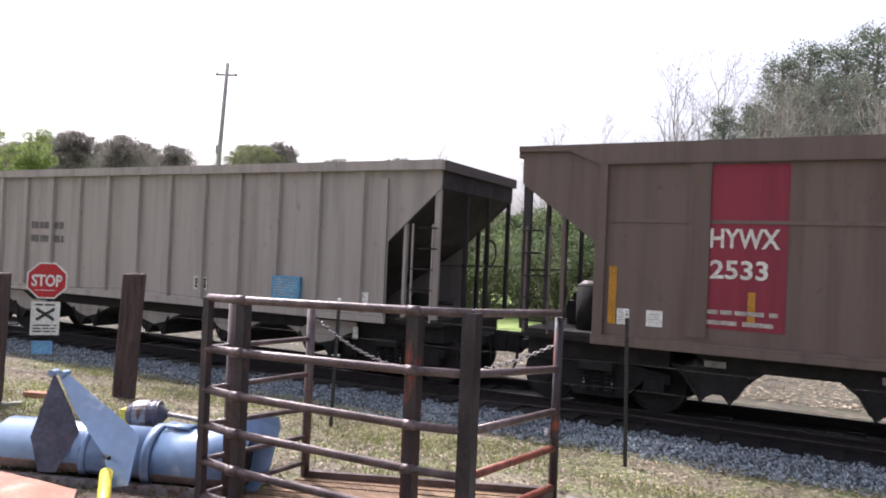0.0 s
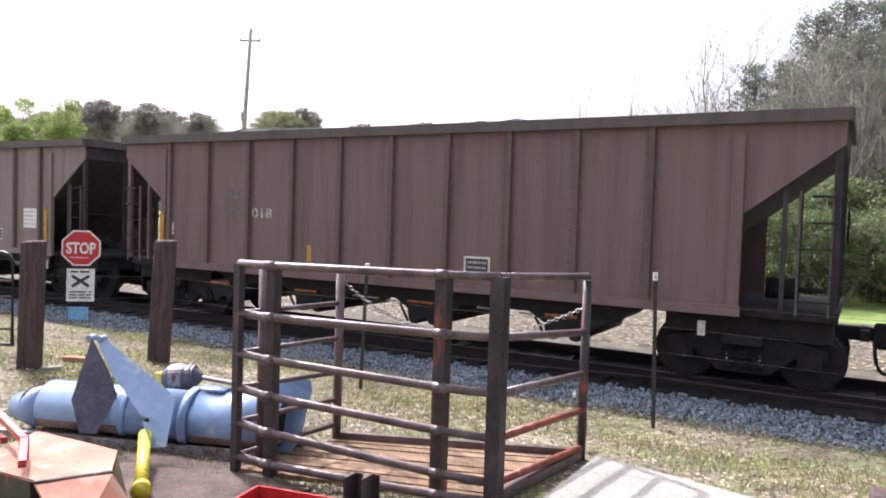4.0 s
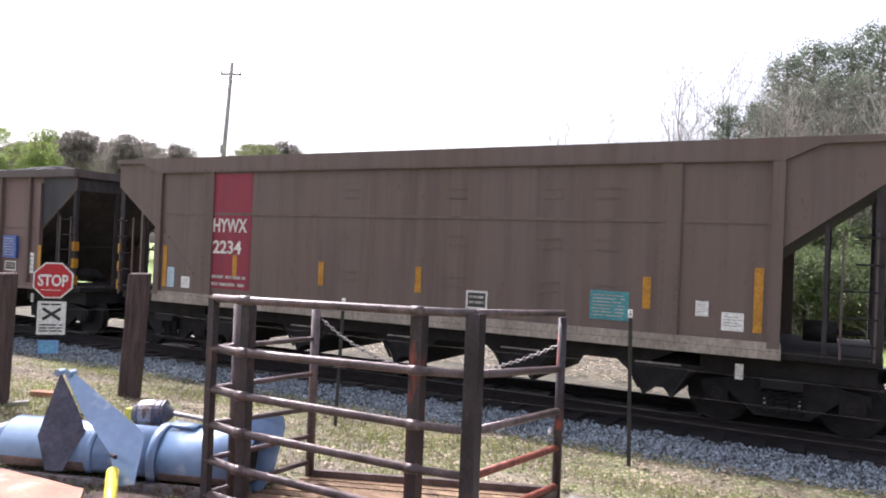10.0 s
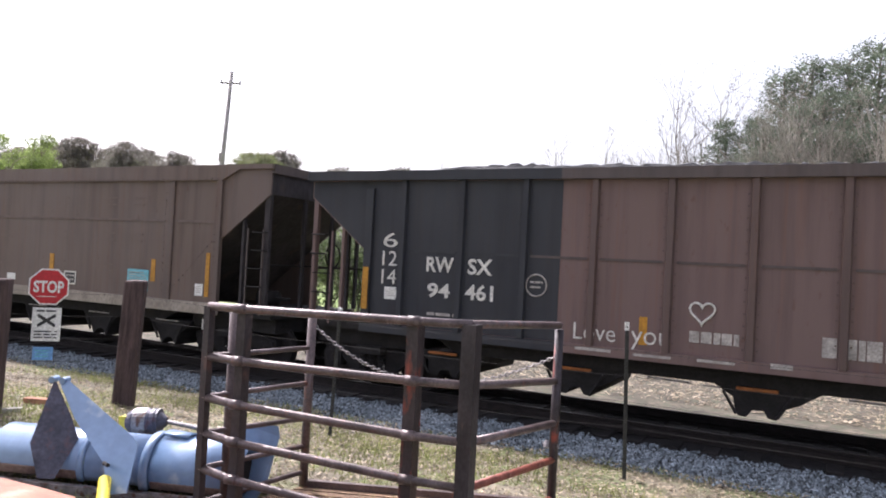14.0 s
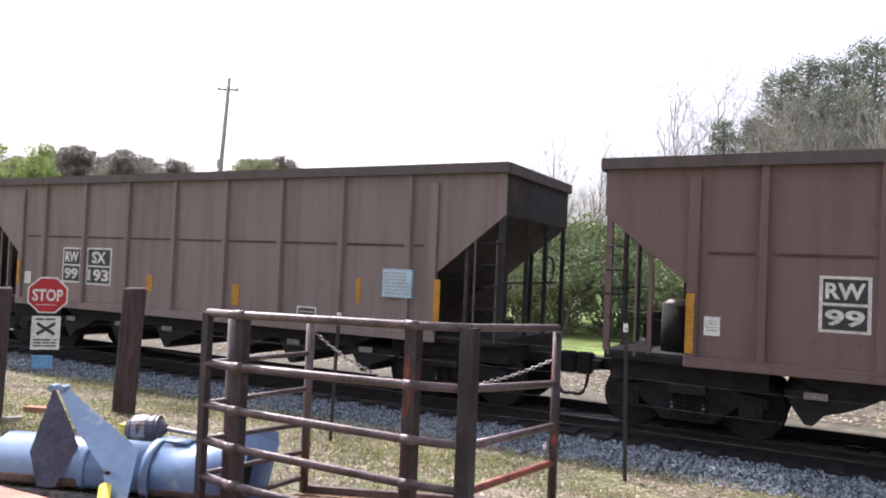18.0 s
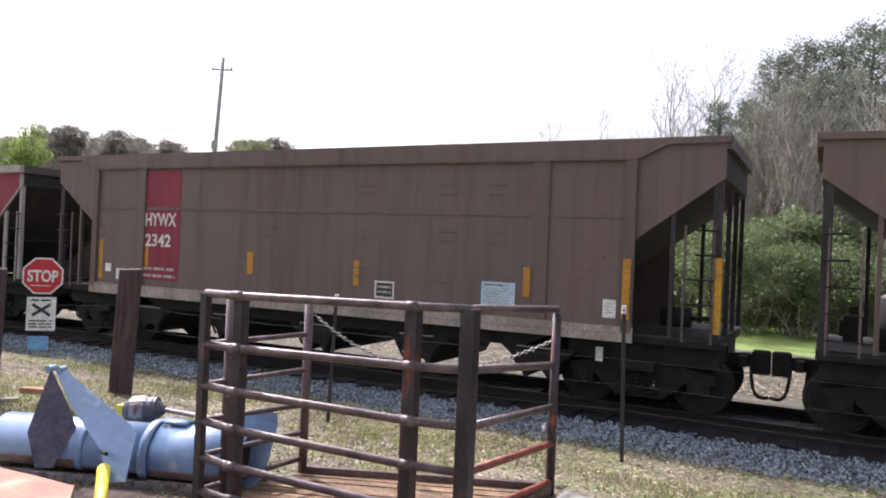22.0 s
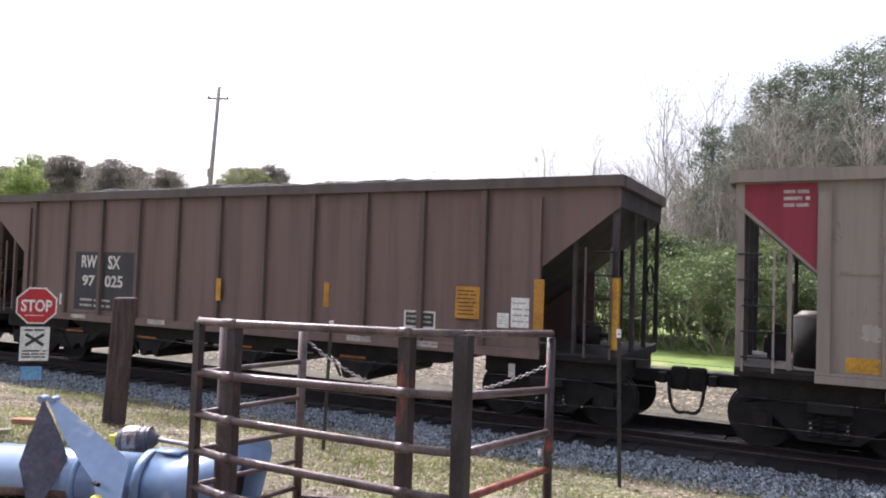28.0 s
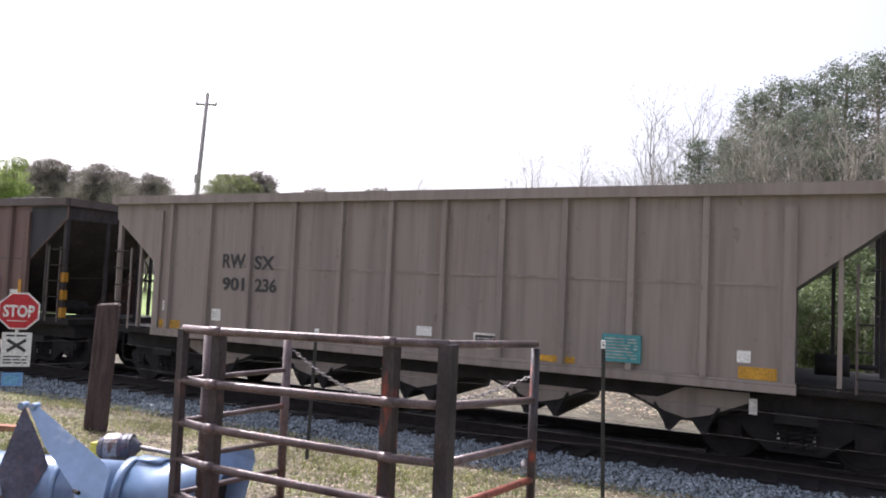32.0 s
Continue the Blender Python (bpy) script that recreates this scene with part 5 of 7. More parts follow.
    ("O", "R", "grey", 3.92, 0.98, 0.09, 209.48, None, [("RW", 3.21, 2.38, 3.81, 2.65, "faded"), ("SX", 4.04, 2.4, 4.44, 2.62, "faded"), ("12", 3.47, 1.94, 3.78, 2.2, "faded"), ("284", 4.06, 1.94, 4.62, 2.19, "faded"), ("box", 8.74, 1.22, 9.15, 1.49), ("blue", 10.93, 1.18, 11.47, 1.58), ("orange", 9.84, 1.04, 10.35, 1.14), ("white", 3.0, 1.37, 3.2, 1.59), ("orange", 7.35, 1.04, 8.11, 1.14), ("white", 1.5, 1.41, 1.7, 1.6), ("redend",)]),
    ("P", "H", "hywx", 0, 0, 0.05, 225.36, "sill", h_marks("2342", ("yel", 2.95, 1.53, 3.05, 1.96), ("white", 1.7, 1.36, 1.88, 1.54), ("yel", 5.84, 1.51, 5.99, 1.95), ("yel", 8.38, 1.44, 8.5, 1.89), ("box", 8.85, 1.24, 9.26, 1.55), ("yel", 11.7, 1.45, 11.82, 1.93), ("yel", 13.3, 1.22, 13.42, 2.13), ("white", 13.0, 1.22, 13.2, 1.5), ("wblue2", 10.95, 1.26, 11.55, 1.66), ("yelpost", "r"))),
    ("Q", "H", "hywx", 0, 0, 0.05, 241.29, None, h_marks("2134", ("yel", 2.94, 1.51, 3.03, 2.1), ("white", 1.66, 1.28, 1.86, 1.53), ("yel", 5.51, 1.6, 5.66, 2.0), ("yel", 8.29, 1.55, 8.43, 1.95), ("box", 8.85, 1.26, 9.26, 1.59), ("cyan2", 11.01, 1.28, 11.62, 1.71), ("yel", 11.79, 1.5, 11.92, 1.98), ("pale", 4.5, 1.1, 5.2, 1.9), ("pale", 9.6, 1.1, 10.7, 1.95), ("pale", 12.2, 1.1, 12.9, 1.8), ("pale", 6.2, 1.1, 8.2, 1.35), ("pale", 11.3, 1.1, 11.8, 1.5), ("pale", 13.0, 1.1, 13.5, 1.7))),
    ("R", "H", "hywx", 0, 0, 0.05, 257.21, None, h_marks("2208", ("yel", 3.36, 1.45, 3.48, 1.9), ("white", 1.62, 1.23, 1.82, 1.47), ("yel", 6.01, 1.42, 6.15, 1.84), ("yel", 8.28, 1.40, 8.42, 1.87), ("box", 8.89, 1.22, 9.32, 1.54), ("cyan2", 11.0, 1.26, 11.6, 1.7), ("yel", 11.75, 1.45, 11.87, 1.93), ("yel", 13.3, 1.22, 13.42, 2.13))),
    ("S", "R", "dark", 2.3, 1.15, 0.18, 273.15, None, [("RW", 1.65, 1.97, 2.16, 2.27, "mark"), ("SX", 2.43, 1.98, 2.9, 2.26, "mark"), ("93", 1.67, 1.55, 2.14, 1.83, "mark"), ("441", 2.45, 1.55, 2.97, 1.83, "mark"), ("shield", 3.54, 1.66, 3.85, 2.16), ("blue2", 12.26, 1.66, 12.8, 2.24), ("white", 13.22, 1.3, 13.68, 1.83), ("yel", 13.7, 1.26, 13.82, 2)]),
    ("T", "R", "brown", 3.94, 1.17, 0.21, 289.63, None, [("black", 3.07, 1.12, 5.05, 2.43), ("RW", 3.29, 2.07, 3.8, 2.35), ("SX", 4.17, 2.05, 4.56, 2.35), ("97", 3.34, 1.66, 3.76, 1.9), ("025", 4.09, 1.65, 4.66, 1.91), ("mark", 3.28, 1.16, 4.33, 1.41), ("yellowplac", 12.83, 1.45, 13.27, 1.98), ("white", 13.81, 1.35, 14.17, 1.83), ("wlabel", 13.57, 1.33, 13.77, 1.57), ("yel", 14.22, 1.34, 14.39, 2.14), ("white", 3.07, 0.92, 3.55, 1.01), ("white", 5.54, 0.92, 6.04, 1.02), ("white", 10.65, 0.92, 11.17, 1.02), ("white", 12.07, 0.92, 12.51, 1.02), ("box", 11.81, 1.23, 12.43, 1.53), ("yel", 7.47, 1.5, 7.59, 1.95), ("yel", 10.07, 1.5, 10.19, 1.95), ("white", 2.57, 1.2, 2.79, 1.45), ("yelpost", "f"), ("yelpost", "r")]),
    ("U", "R", "taupe", 2.85, 0.98, 0.17, 306.82, None, [("redtri",), ("FU", 2.14, 2.35, 2.58, 2.66, "ink"), ("RX", 3.06, 2.36, 3.62, 2.67, "ink"), ("93", 2.14, 1.82, 2.6, 2.11, "ink"), ("05", 3.07, 1.84, 3.56, 2.13, "ink"), ("57", 4.07, 1.86, 4.49, 2.15, "ink"), ("orange", 9.91, 1.04, 10.45, 1.22), ("box", 8.94, 1.28, 9.36, 1.57), ("white", 8.5, 1.4, 8.79, 1.55), ("orange", 6.65, 1.04, 7.19, 1.15), ("cyan", 10.93, 1.28, 11.5, 1.72), ("pale", 1.55, 1.45, 1.85, 1.7), ("orange", 1.4, 1.04, 1.8, 1.24), ("pale", 12.4, 1.1, 12.9, 1.6), ("white", 2.95, 1.12, 3.2, 1.24)]),
    ("V", "R", "dark", 3.08, 1.15, 0.22, 322.21, None, [("black", 1.42, 1.18, 4.79, 3.73), ("RW", 2.43, 2.02, 2.94, 2.27), ("SX", 3.22, 2.02, 3.69, 2.29), ("94", 2.47, 1.57, 2.93, 1.79), ("590", 3.2, 1.58, 3.85, 1.84), ("white", 1.66, 1.41, 1.89, 1.64), ("yel", 1.21, 1.27, 1.33, 1.99), ("yel", 6.94, 1.42, 7.07, 1.67), ("yel", 9.63, 1.24, 9.76, 1.73), ("box", 10.44, 1.12, 10.92, 1.48), ("ring", 4.36, 1.62, 4.71, 1.98), ("yel", 3.62, 1.28, 3.75, 1.52), ("blue2", 12.55, 1.47, 13.07, 1.97), ("white", 13.4, 1.17, 13.85, 1.62), ("yel", 13.88, 1.17, 14, 1.87), ("stripes", "r"), ("blackend",)]),
    ("W", "R", "taupe", 3.76, 1.05, 0.11, 339.2, None, [("RW", 3.07, 2.31, 3.64, 2.59, "ink"), ("SX", 3.88, 2.3, 4.36, 2.57, "ink"), ("901", 3.09, 1.87, 3.64, 2.13, "ink"), ("236", 3.91, 1.87, 4.43, 2.13, "ink"), ("white", 1.5, 1.39, 1.7, 1.59), ("white", 2.85, 1.26, 3.08, 1.49), ("white", 7.49, 1.28, 7.78, 1.44), ("box", 8.56, 1.15, 8.98, 1.4), ("cyan2", 10.71, 1.12, 11.29, 1.53), ("orange", 9.68, 1.03, 10.28, 1.13), ("orange", 12.63, 1.03, 13.13, 1.2), ("white", 12.61, 1.25, 12.79, 1.42), ("orange", 1.42, 1.03, 2.0, 1.2)]),
]
WORDS = {"hywx": "weathered grey-brown steel hopper car with a crimson number panel", "brown": "rust-brown ribbed steel hopper car loaded with coal", "tan": "dusty tan ribbed steel hopper car loaded with coal", "grey": "pale grey ribbed hopper car streaked with dirt", "taupe": "dusty taupe ribbed hopper car streaked with dirt", "dark": "dark oxide-brown ribbed hopper car heaped with coal"}
LENGTH = {"G": 15.1, "K": 15.3, "V": 15.35, "B": 15.1, "E": 14.4, "F": 14.45, "S": 14.9, "T": 15.55, "I": 14.8, "U": 14.3, "N": 14.3, "M": 14.2, "O": 14.45, "P": 14.7, "Q": 14.7}
TRAIN = []


def build_train():
    ends = [c[6] + LENGTH.get(c[0], SHAPE[c[1]][0]) for c in CARS]
    gaps = [1.2] + [b[6] - e for b, e in zip(CARS[1:], ends)] + [1.2]
    for n, (key, shape, paint, anchor, pitch, heap, place, sill, items) in enumerate(CARS):
        text = WORDS[paint]
        if any(i[0] == "black" for i in items):
            text = text.replace("hopper car", "hopper car, black number panel,")
        if any(i[0] == "redtri" for i in items):
            text = text.replace("streaked with dirt", "with a crimson corner panel")
        if any(i[0] == "bars" for i in items):
            text = "rust-brown ribbed hopper car with black panel and white graffiti"
        plain = [i for i in items if i[0] not in ("stripes", "yelpost", "redend", "blackend")]
        car, load = build_car(key, shape, paint, anchor, pitch, heap, plain, text, n + 1, sill, (2.3, 3.8) if key == "C" else None, LENGTH.get(key), (gaps[n] / 2, gaps[n + 1] / 2))
        L, zt, d0, d1 = SHAPE[shape]
        L = LENGTH.get(key, L)
        for i in items:
            if i[0] == "stripes":
                x = 0.0 if i[1] == "f" else L - 0.11
                for z in (1.05, 1.45, 1.85):
                    part("reflector_band", bx(x, 0.01, z, x + 0.11, 0.13, z + 0.22), "yellow", car, "yellow reflective band")
            elif i[0] == "yelpost":
                x = 0.0 if i[1] == "f" else L - 0.11
                part("reflector_band", bx(x, 0.01, 1.1, x + 0.11, 0.13, 2.2), "orange", car, "yellow reflective band")
            elif i[0] == "blackend":
                part("black_corner_panel", prism(bmesh.new(), [(L - 0.02, zt - 0.17), (L - 1.24, zt - 0.17), (L - 1.24, zt - d1 + 0.02), (L - 0.02, zt - d0 + 0.02)], "y", -0.004, 0), "black", car, "black corner panel")
            elif i[0] == "redend":
                part("red_corner_panel", prism(bmesh.new(), [(L - 0.12, zt - 0.17), (L - 1.04, zt - 0.17), (L - 1.04, zt - 1.36), (L - 0.12, zt - 0.5)], "y", -0.004, 0), "red", car, "crimson corner panel")
        TRAIN.append((key, car, load, place))

# ---- the stock pen on its wooden deck ----
PEN = {"a": Vector((-4.60, 4.55, 0)), "b": Vector((-2.44, 5.13, 0)), "c": Vector((-2.24, 6.60, 0)), "d": Vector((-4.43, 5.72, 0))}
FRONT = ((1.80, 1.80), (1.38, 1.33), (1.04, 0.89), (0.745, 0.54), (0.45, 0.19), (0.16, 0.05))
RIGHT = ((1.80, 1.74), (1.33, 1.22), (0.89, 0.83), (0.54, 0.49), (0.19, 0.13))
LEFT = ((1.38, 1.38), (1.04, 1.04), (0.745, 0.70), (0.45, 0.436), (0.16, 0.19))


def at_z(p, z):
    return Vector((p.x, p.y, z))


def build_pen():
    pen = thing("stock_pen", "rusty brown pipe stock pen with a chain across the back", "livestock pen")
    a, b, c, d = (PEN[k] for k in "abcd")
    inner = lambda u: a.lerp(b, u)
    for p, h, w, m, nm in ((a, 1.80, 0.065, "rustpipe", "corner_post"), (inner(0.145), 1.78, 0.088, "rustpipe", "gate_post"), (inner(0.80), 1.79, 0.105, "redrust", "gate_post"), (b, 1.80, 0.118, "rustpipe", "corner_post")):
        part(nm, beam(bmesh.new(), at_z(p, 0.02), at_z(p, h), w, w), "darkpost" if m == "rustpipe" else m, pen)
    for p, h, nm in ((a.lerp(d, 0.22), 1.78, "side_post"), (d, 1.72, "corner_post"), (c, 1.70, "corner_post")):
        part(nm, rod(bmesh.new(), at_z(p, 0.02), at_z(p, h), 0.042, seg=12), "rustpipe" if p is not c else "redrust", pen, smooth=True)
    off = Vector((0.02, -0.075, 0))
    for k, (za, zb) in enumerate(FRONT):
        mid = lambda u: za + (zb - za) * u
        part("front_rail", pipe(bmesh.new(), [at_z(a, za), at_z(inner(0.145) + off, mid(0.145)), at_z(inner(0.80) + off, mid(0.8)), at_z(b, zb)], 0.034, 12), "rustpipe", pen, smooth=True)
        for u in (0.145, 0.80):
            q = at_z(inner(u) + off, mid(u))
            part("weld_collar", rod(bmesh.new(), q - (b - a).normalized() * 0.05, q + (b - a).normalized() * 0.05, 0.041, seg=12), "rustpipe", pen, smooth=True)
    for k, (z0, z1) in enumerate(RIGHT):
        part("side_rail", rod(bmesh.new(), at_z(b, z0), at_z(c, z1), 0.033, seg=12), "scarlet" if k > 2 else "rustpipe", pen, smooth=True)
    for z0, z1 in LEFT:
        part("side_rail", rod(bmesh.new(), at_z(a, z0), at_z(d, z1), 0.024, seg=10), "rustpipe", pen, smooth=True)
    part("base_beam", beam(bmesh.new(), at_z(d, 0.07), at_z(c, 0.07), 0.06, 0.09), "rustpipe", pen)
    part("base_beam", beam(bmesh.new(), at_z(b, 0.07), at_z(c, 0.07), 0.06, 0.09), "rustpipe", pen)
    # chain across the back
    ch = bmesh.new()
    n = 74
    p0, p1 = at_z(d, 1.62), at_z(c, 1.46)
    pts = [p0.lerp(p1, i / n) + Vector((0, 0, -0.42 * 4 * (i / n) * (1 - i / n) * (1.15 - 0.3 * i / n))) for i in range(n + 1)]
    for i in range(n):
        q0, q1 = pts[i], pts[i + 1]
        dd = (q1 - q0)
        e = dd.normalized()
        up = Vector((0, 0, 1)) if i % 2 else Vector((e.y, -e.x, 0)).normalized()
        up = (up - e * up.dot(e)).normalized() * 0.014
        q0, q1 = q0 - e * 0.006, q1 + e * 0.006
        pipe(ch, [q0, q0 + dd * 0.25 + up, q0 + dd * 0.75 + up, q1, q0 + dd * 0.75 - up, q0 + dd * 0.25 - up, q0], 0.0052, 4)
    part("chain", ch, "chain", pen, "sagging galvanised chain")
    part("latch", rod(rod(bmesh.new(), at_z(c, 0.62) + Vector((-0.10, 0, 0)), at_z(c, 0.62) + Vector((0.05, 0, 0.0)), 0.02), at_z(c, 0.60) + Vector((-0.06, -0.03, 0)), at_z(c, 0.66) + Vector((-0.06, 0.0, 0)), 0.03), "chain", pen, "bright steel latch")
    # deck of planks inside
    deck = thing("pen_deck", "rust-stained plank deck inside the stock pen", "deck")
    n = 9
    for i in range(n):
        u0, u1 = i / n + 0.008, (i + 1) / n - 0.008
        A, B, C, D = a.lerp(d, u0), b.lerp(c, u0), b.lerp(c, u1), a.lerp(d, u1)
        bm = bmesh.new()
        lo = [bm.verts.new(at_z(q, 0.004)) for q in (A, B, C, D)]
        hi = [bm.verts.new(at_z(q, 0.045 + 0.004 * (i % 3))) for q in (A, B, C, D)]
        bm.faces.new(hi)
        bm.faces.new(lo[::-1])
        for k in range(4):
            bm.faces.new((lo[k], lo[(k + 1) % 4], hi[(k + 1) % 4], hi[k]))
        part("plank", bm, "plank", deck)


# ---- fence, signs and gate ----
P1, P2 = Vector((-9.86, 5.92, 0)), Vector((-9.25, 7.55, -0.07))
T1, T2, T3 = Vector((-6.05, 8.35, -0.23)), Vector((-2.22, 9.32, -0.33)), Vector((3.4, 9.5, -0.34))


def wood_post(p, h, lean, w, label):
    bm = bx(-w / 2, -w * 0.4, -0.05, w / 2, w * 0.4, h, bevel=0.018)
    for v in bm.verts:
        if v.co.z > h - 0.1:
            v.co.z += 0.012 * math.sin(9 * v.co.x + 5 * v.co.y)
    o = solo("fence_post", bm, "wood", label, "fence post", "timber fence posts")
    o.matrix_world = Matrix.Translation(p) @ pose(0, 0, 0, 0, lean, 38)
    return o


def tee_post(p, h, lean=0.0):
    bm = box(bx(-0.024, -0.004, -0.05, 0.024, 0.004, h), -0.004, 0.004, -0.05, 0.004, 0.038, h)
    z = 0.2
    while z < h - 0.05:
        box(bm, -0.009, -0.012, z, 0.009, -0.004, z + 0.022)
        z += 0.055
    t = thing("steel_fence_post", "dark steel tee fence post with a pale tip", "fence post", "steel fence posts")
    part("stake", bm, "tpost", t)
    part("tip", bx(-0.026, -0.007, h - 0.10, 0.026, 0.041, h + 0.004), "signwhite", t, "white painted tip")
    t.matrix_world = Matrix.Translation(p) @ pose(0, 0, 0, 0, lean, 20)


def build_fence():
    wood_post(P1, 1.75, 1.5, 0.27, "dark weathered timber fence post by the gate")
    wood_post(P2, 1.84, 2.5, 0.29, "dark weathered timber fence post carrying wires")
    for p, h, l in ((T1, 1.80, 1.5), (T2, 1.97, -1.5), (T3, 1.75, 0)):
        tee_post(p, h, l)
    runs = [P1, P2, T1, T2, T3, Vector((12, 9.8, -0.35))]
    for k, z in enumerate((1.62, 1.30, 0.98, 0.66)):
        bm = bmesh.new()
        for q0, q1 in zip(runs, runs[1:]):
            pts = [q0.lerp(q1, i / 8) + Vector((0, 0, z - 0.10 * (i / 8) * (1 - i / 8))) for i in range(9)]
            pipe(bm, pts, 0.002, 4)
            for i in range(1, 24, 2):
                q = q0.lerp(q1, i / 24) + Vector((0, 0, z - 0.10 * (i / 24) * (1 - i / 24)))
                rod(bm, q + Vector((-0.01, 0, -0.013)), q + Vector((0.01, 0, 0.013)), 0.002, seg=3)
        solo("barbed_wire", bm, "wire", "strand of old barbed wire along the fence", "wire", "fence wires")


def octagon(r, y0, y1, grow=0.0):
    return prism(bmesh.new(), [((r + grow) * math.cos(math.pi / 8 + k * math.pi / 4), (r + grow) * math.sin(math.pi / 8 + k * math.pi / 4)) for k in range(8)], "y", y0, y1)


def build_signs():
    """Stop sign with two smaller plates, wired to the top strands between the timber posts."""
    m = Matrix.Translation((-9.55, 6.46, 1.655)) @ pose(0, 0, 0, 0, 0.5, 50)
    s = thing("stop_sign", "red octagonal stop sign wired to the fence", "sign", at=m)
    part("plate", octagon(0.268, 0.0, 0.006), "signwhite", s, "white border")
    part("face", octagon(0.247, -0.003, 0.0), "stopred", s)
    part("lettering", letters_on("STOP", -0.187, -0.083, 0.187, 0.083, -0.0035, "signwhite", 0.03), "signwhite", s, "white letters")
    part("small_print", bars(bmesh.new(), -0.14, -0.142, 0.14, -0.124, -0.0035, 1, random.Random(2), 0.5, 0.4), "signwhite", s)
    c = tagged(new("crossing_sign"), "white railroad crossing notice with a black cross", "sign")
    c.matrix_world = m @ Matrix.Translation((0.0, 0.0, -0.525))
    part("plate", bx(-0.178, 0.0, -0.225, 0.178, 0.005, 0.235), "signwhite", c)
    cross = bmesh.new()
    for s2 in (-1, 1):
        beam(cross, (-0.11, -0.003, -0.06 * s2 + 0.06), (0.11, -0.003, 0.06 * s2 + 0.06 + 0.0), 0.004, 0.035)
    for v in cross.verts:
        v.co.z = 0.06 + (v.co.z - 0.06) * 1.25
    part("black_cross", cross, "ink", c, "black cross")
    part("small_print", bars(bars(bmesh.new(), -0.13, 0.175, 0.13, 0.21, -0.001, 1, random.Random(3), 0.7, 0.2), -0.145, -0.195, 0.145, -0.07, -0.001, 3, random.Random(4), 0.45, 0.22), "ink", c, kind="stuff")
    b = tagged(new("notice_plate"), "small blue emergency notice plate", "sign")
    b.matrix_world = m @ Matrix.Translation((-0.02, 0.0, -0.92))
    part("plate", bx(-0.125, 0.0, -0.09, 0.125, 0.005, 0.09), "signblue", b)
    part("small_print", bars(bmesh.new(), -0.095, -0.06, 0.095, 0.06, -0.001, 3, random.Random(6), 0.4, 0.3), "cyan", b)
    h = bmesh.new()
    for x in (-0.12, 0.12):
        pipe(h, [m @ Vector((x, 0.008, 0.18)), m @ Vector((x, 0.008, -1.05))], 0.004, 4)
    solo("hanger_wire", h, "wire", "wires that hold the signs to the fence strands", "wire")


def build_gate():
    g = thing("pipe_gate", "brown pipe farm gate standing open by the timber post", "gate")
    d = Vector((-0.88, -0.47, 0)).normalized()
    base = Vector((-10.98, 6.33, 0))
    w, h = 2.6, 1.52
    r = lambda u, z: base + d * u + Vector((0, 0, z))
    part("gate_frame", pipe(bmesh.new(), [r(0, 0.15), r(0, h - 0.12), r(0.05, h - 0.03), r(0.14, h), r(w - 0.1, h), r(w, h - 0.1), r(w, 0.15), r(0, 0.15)], 0.026, 9), "redrust", g, smooth=True)
    for k in range(4):
        part("gate_bar", pipe(bmesh.new(), [r(0, 0.38 + 0.24 * k), r(w, 0.38 + 0.24 * k)], 0.018, 8), "rustpipe", g, smooth=True)
    part("gate_stay", beam(bmesh.new(), r(0.5 * w, 0.0), r(0.5 * w, h), 0.03, 0.03), "rustpipe", g)


# ---- farm machines by the pen ----
def slab_of(pts, thick):
    """A flat plate through the points, with its thickness."""
    p = [Vector(v) for v in pts]
    nrm = Vector((0, 0, 0))
    for k in range(len(p)):
        nrm += p[k].cross(p[(k + 1) % len(p)])
    nrm = nrm.normalized() * thick / 2
    bm = bmesh.new()
    lo, hi = [bm.verts.new(v - nrm) for v in p], [bm.verts.new(v + nrm) for v in p]
    bm.faces.new(lo[::-1])
    bm.faces.new(hi)
    for k in range(len(p)):
        j = (k + 1) % len(p)
        bm.faces.new((lo[k], lo[j], hi[j], hi[k]))
    return bm


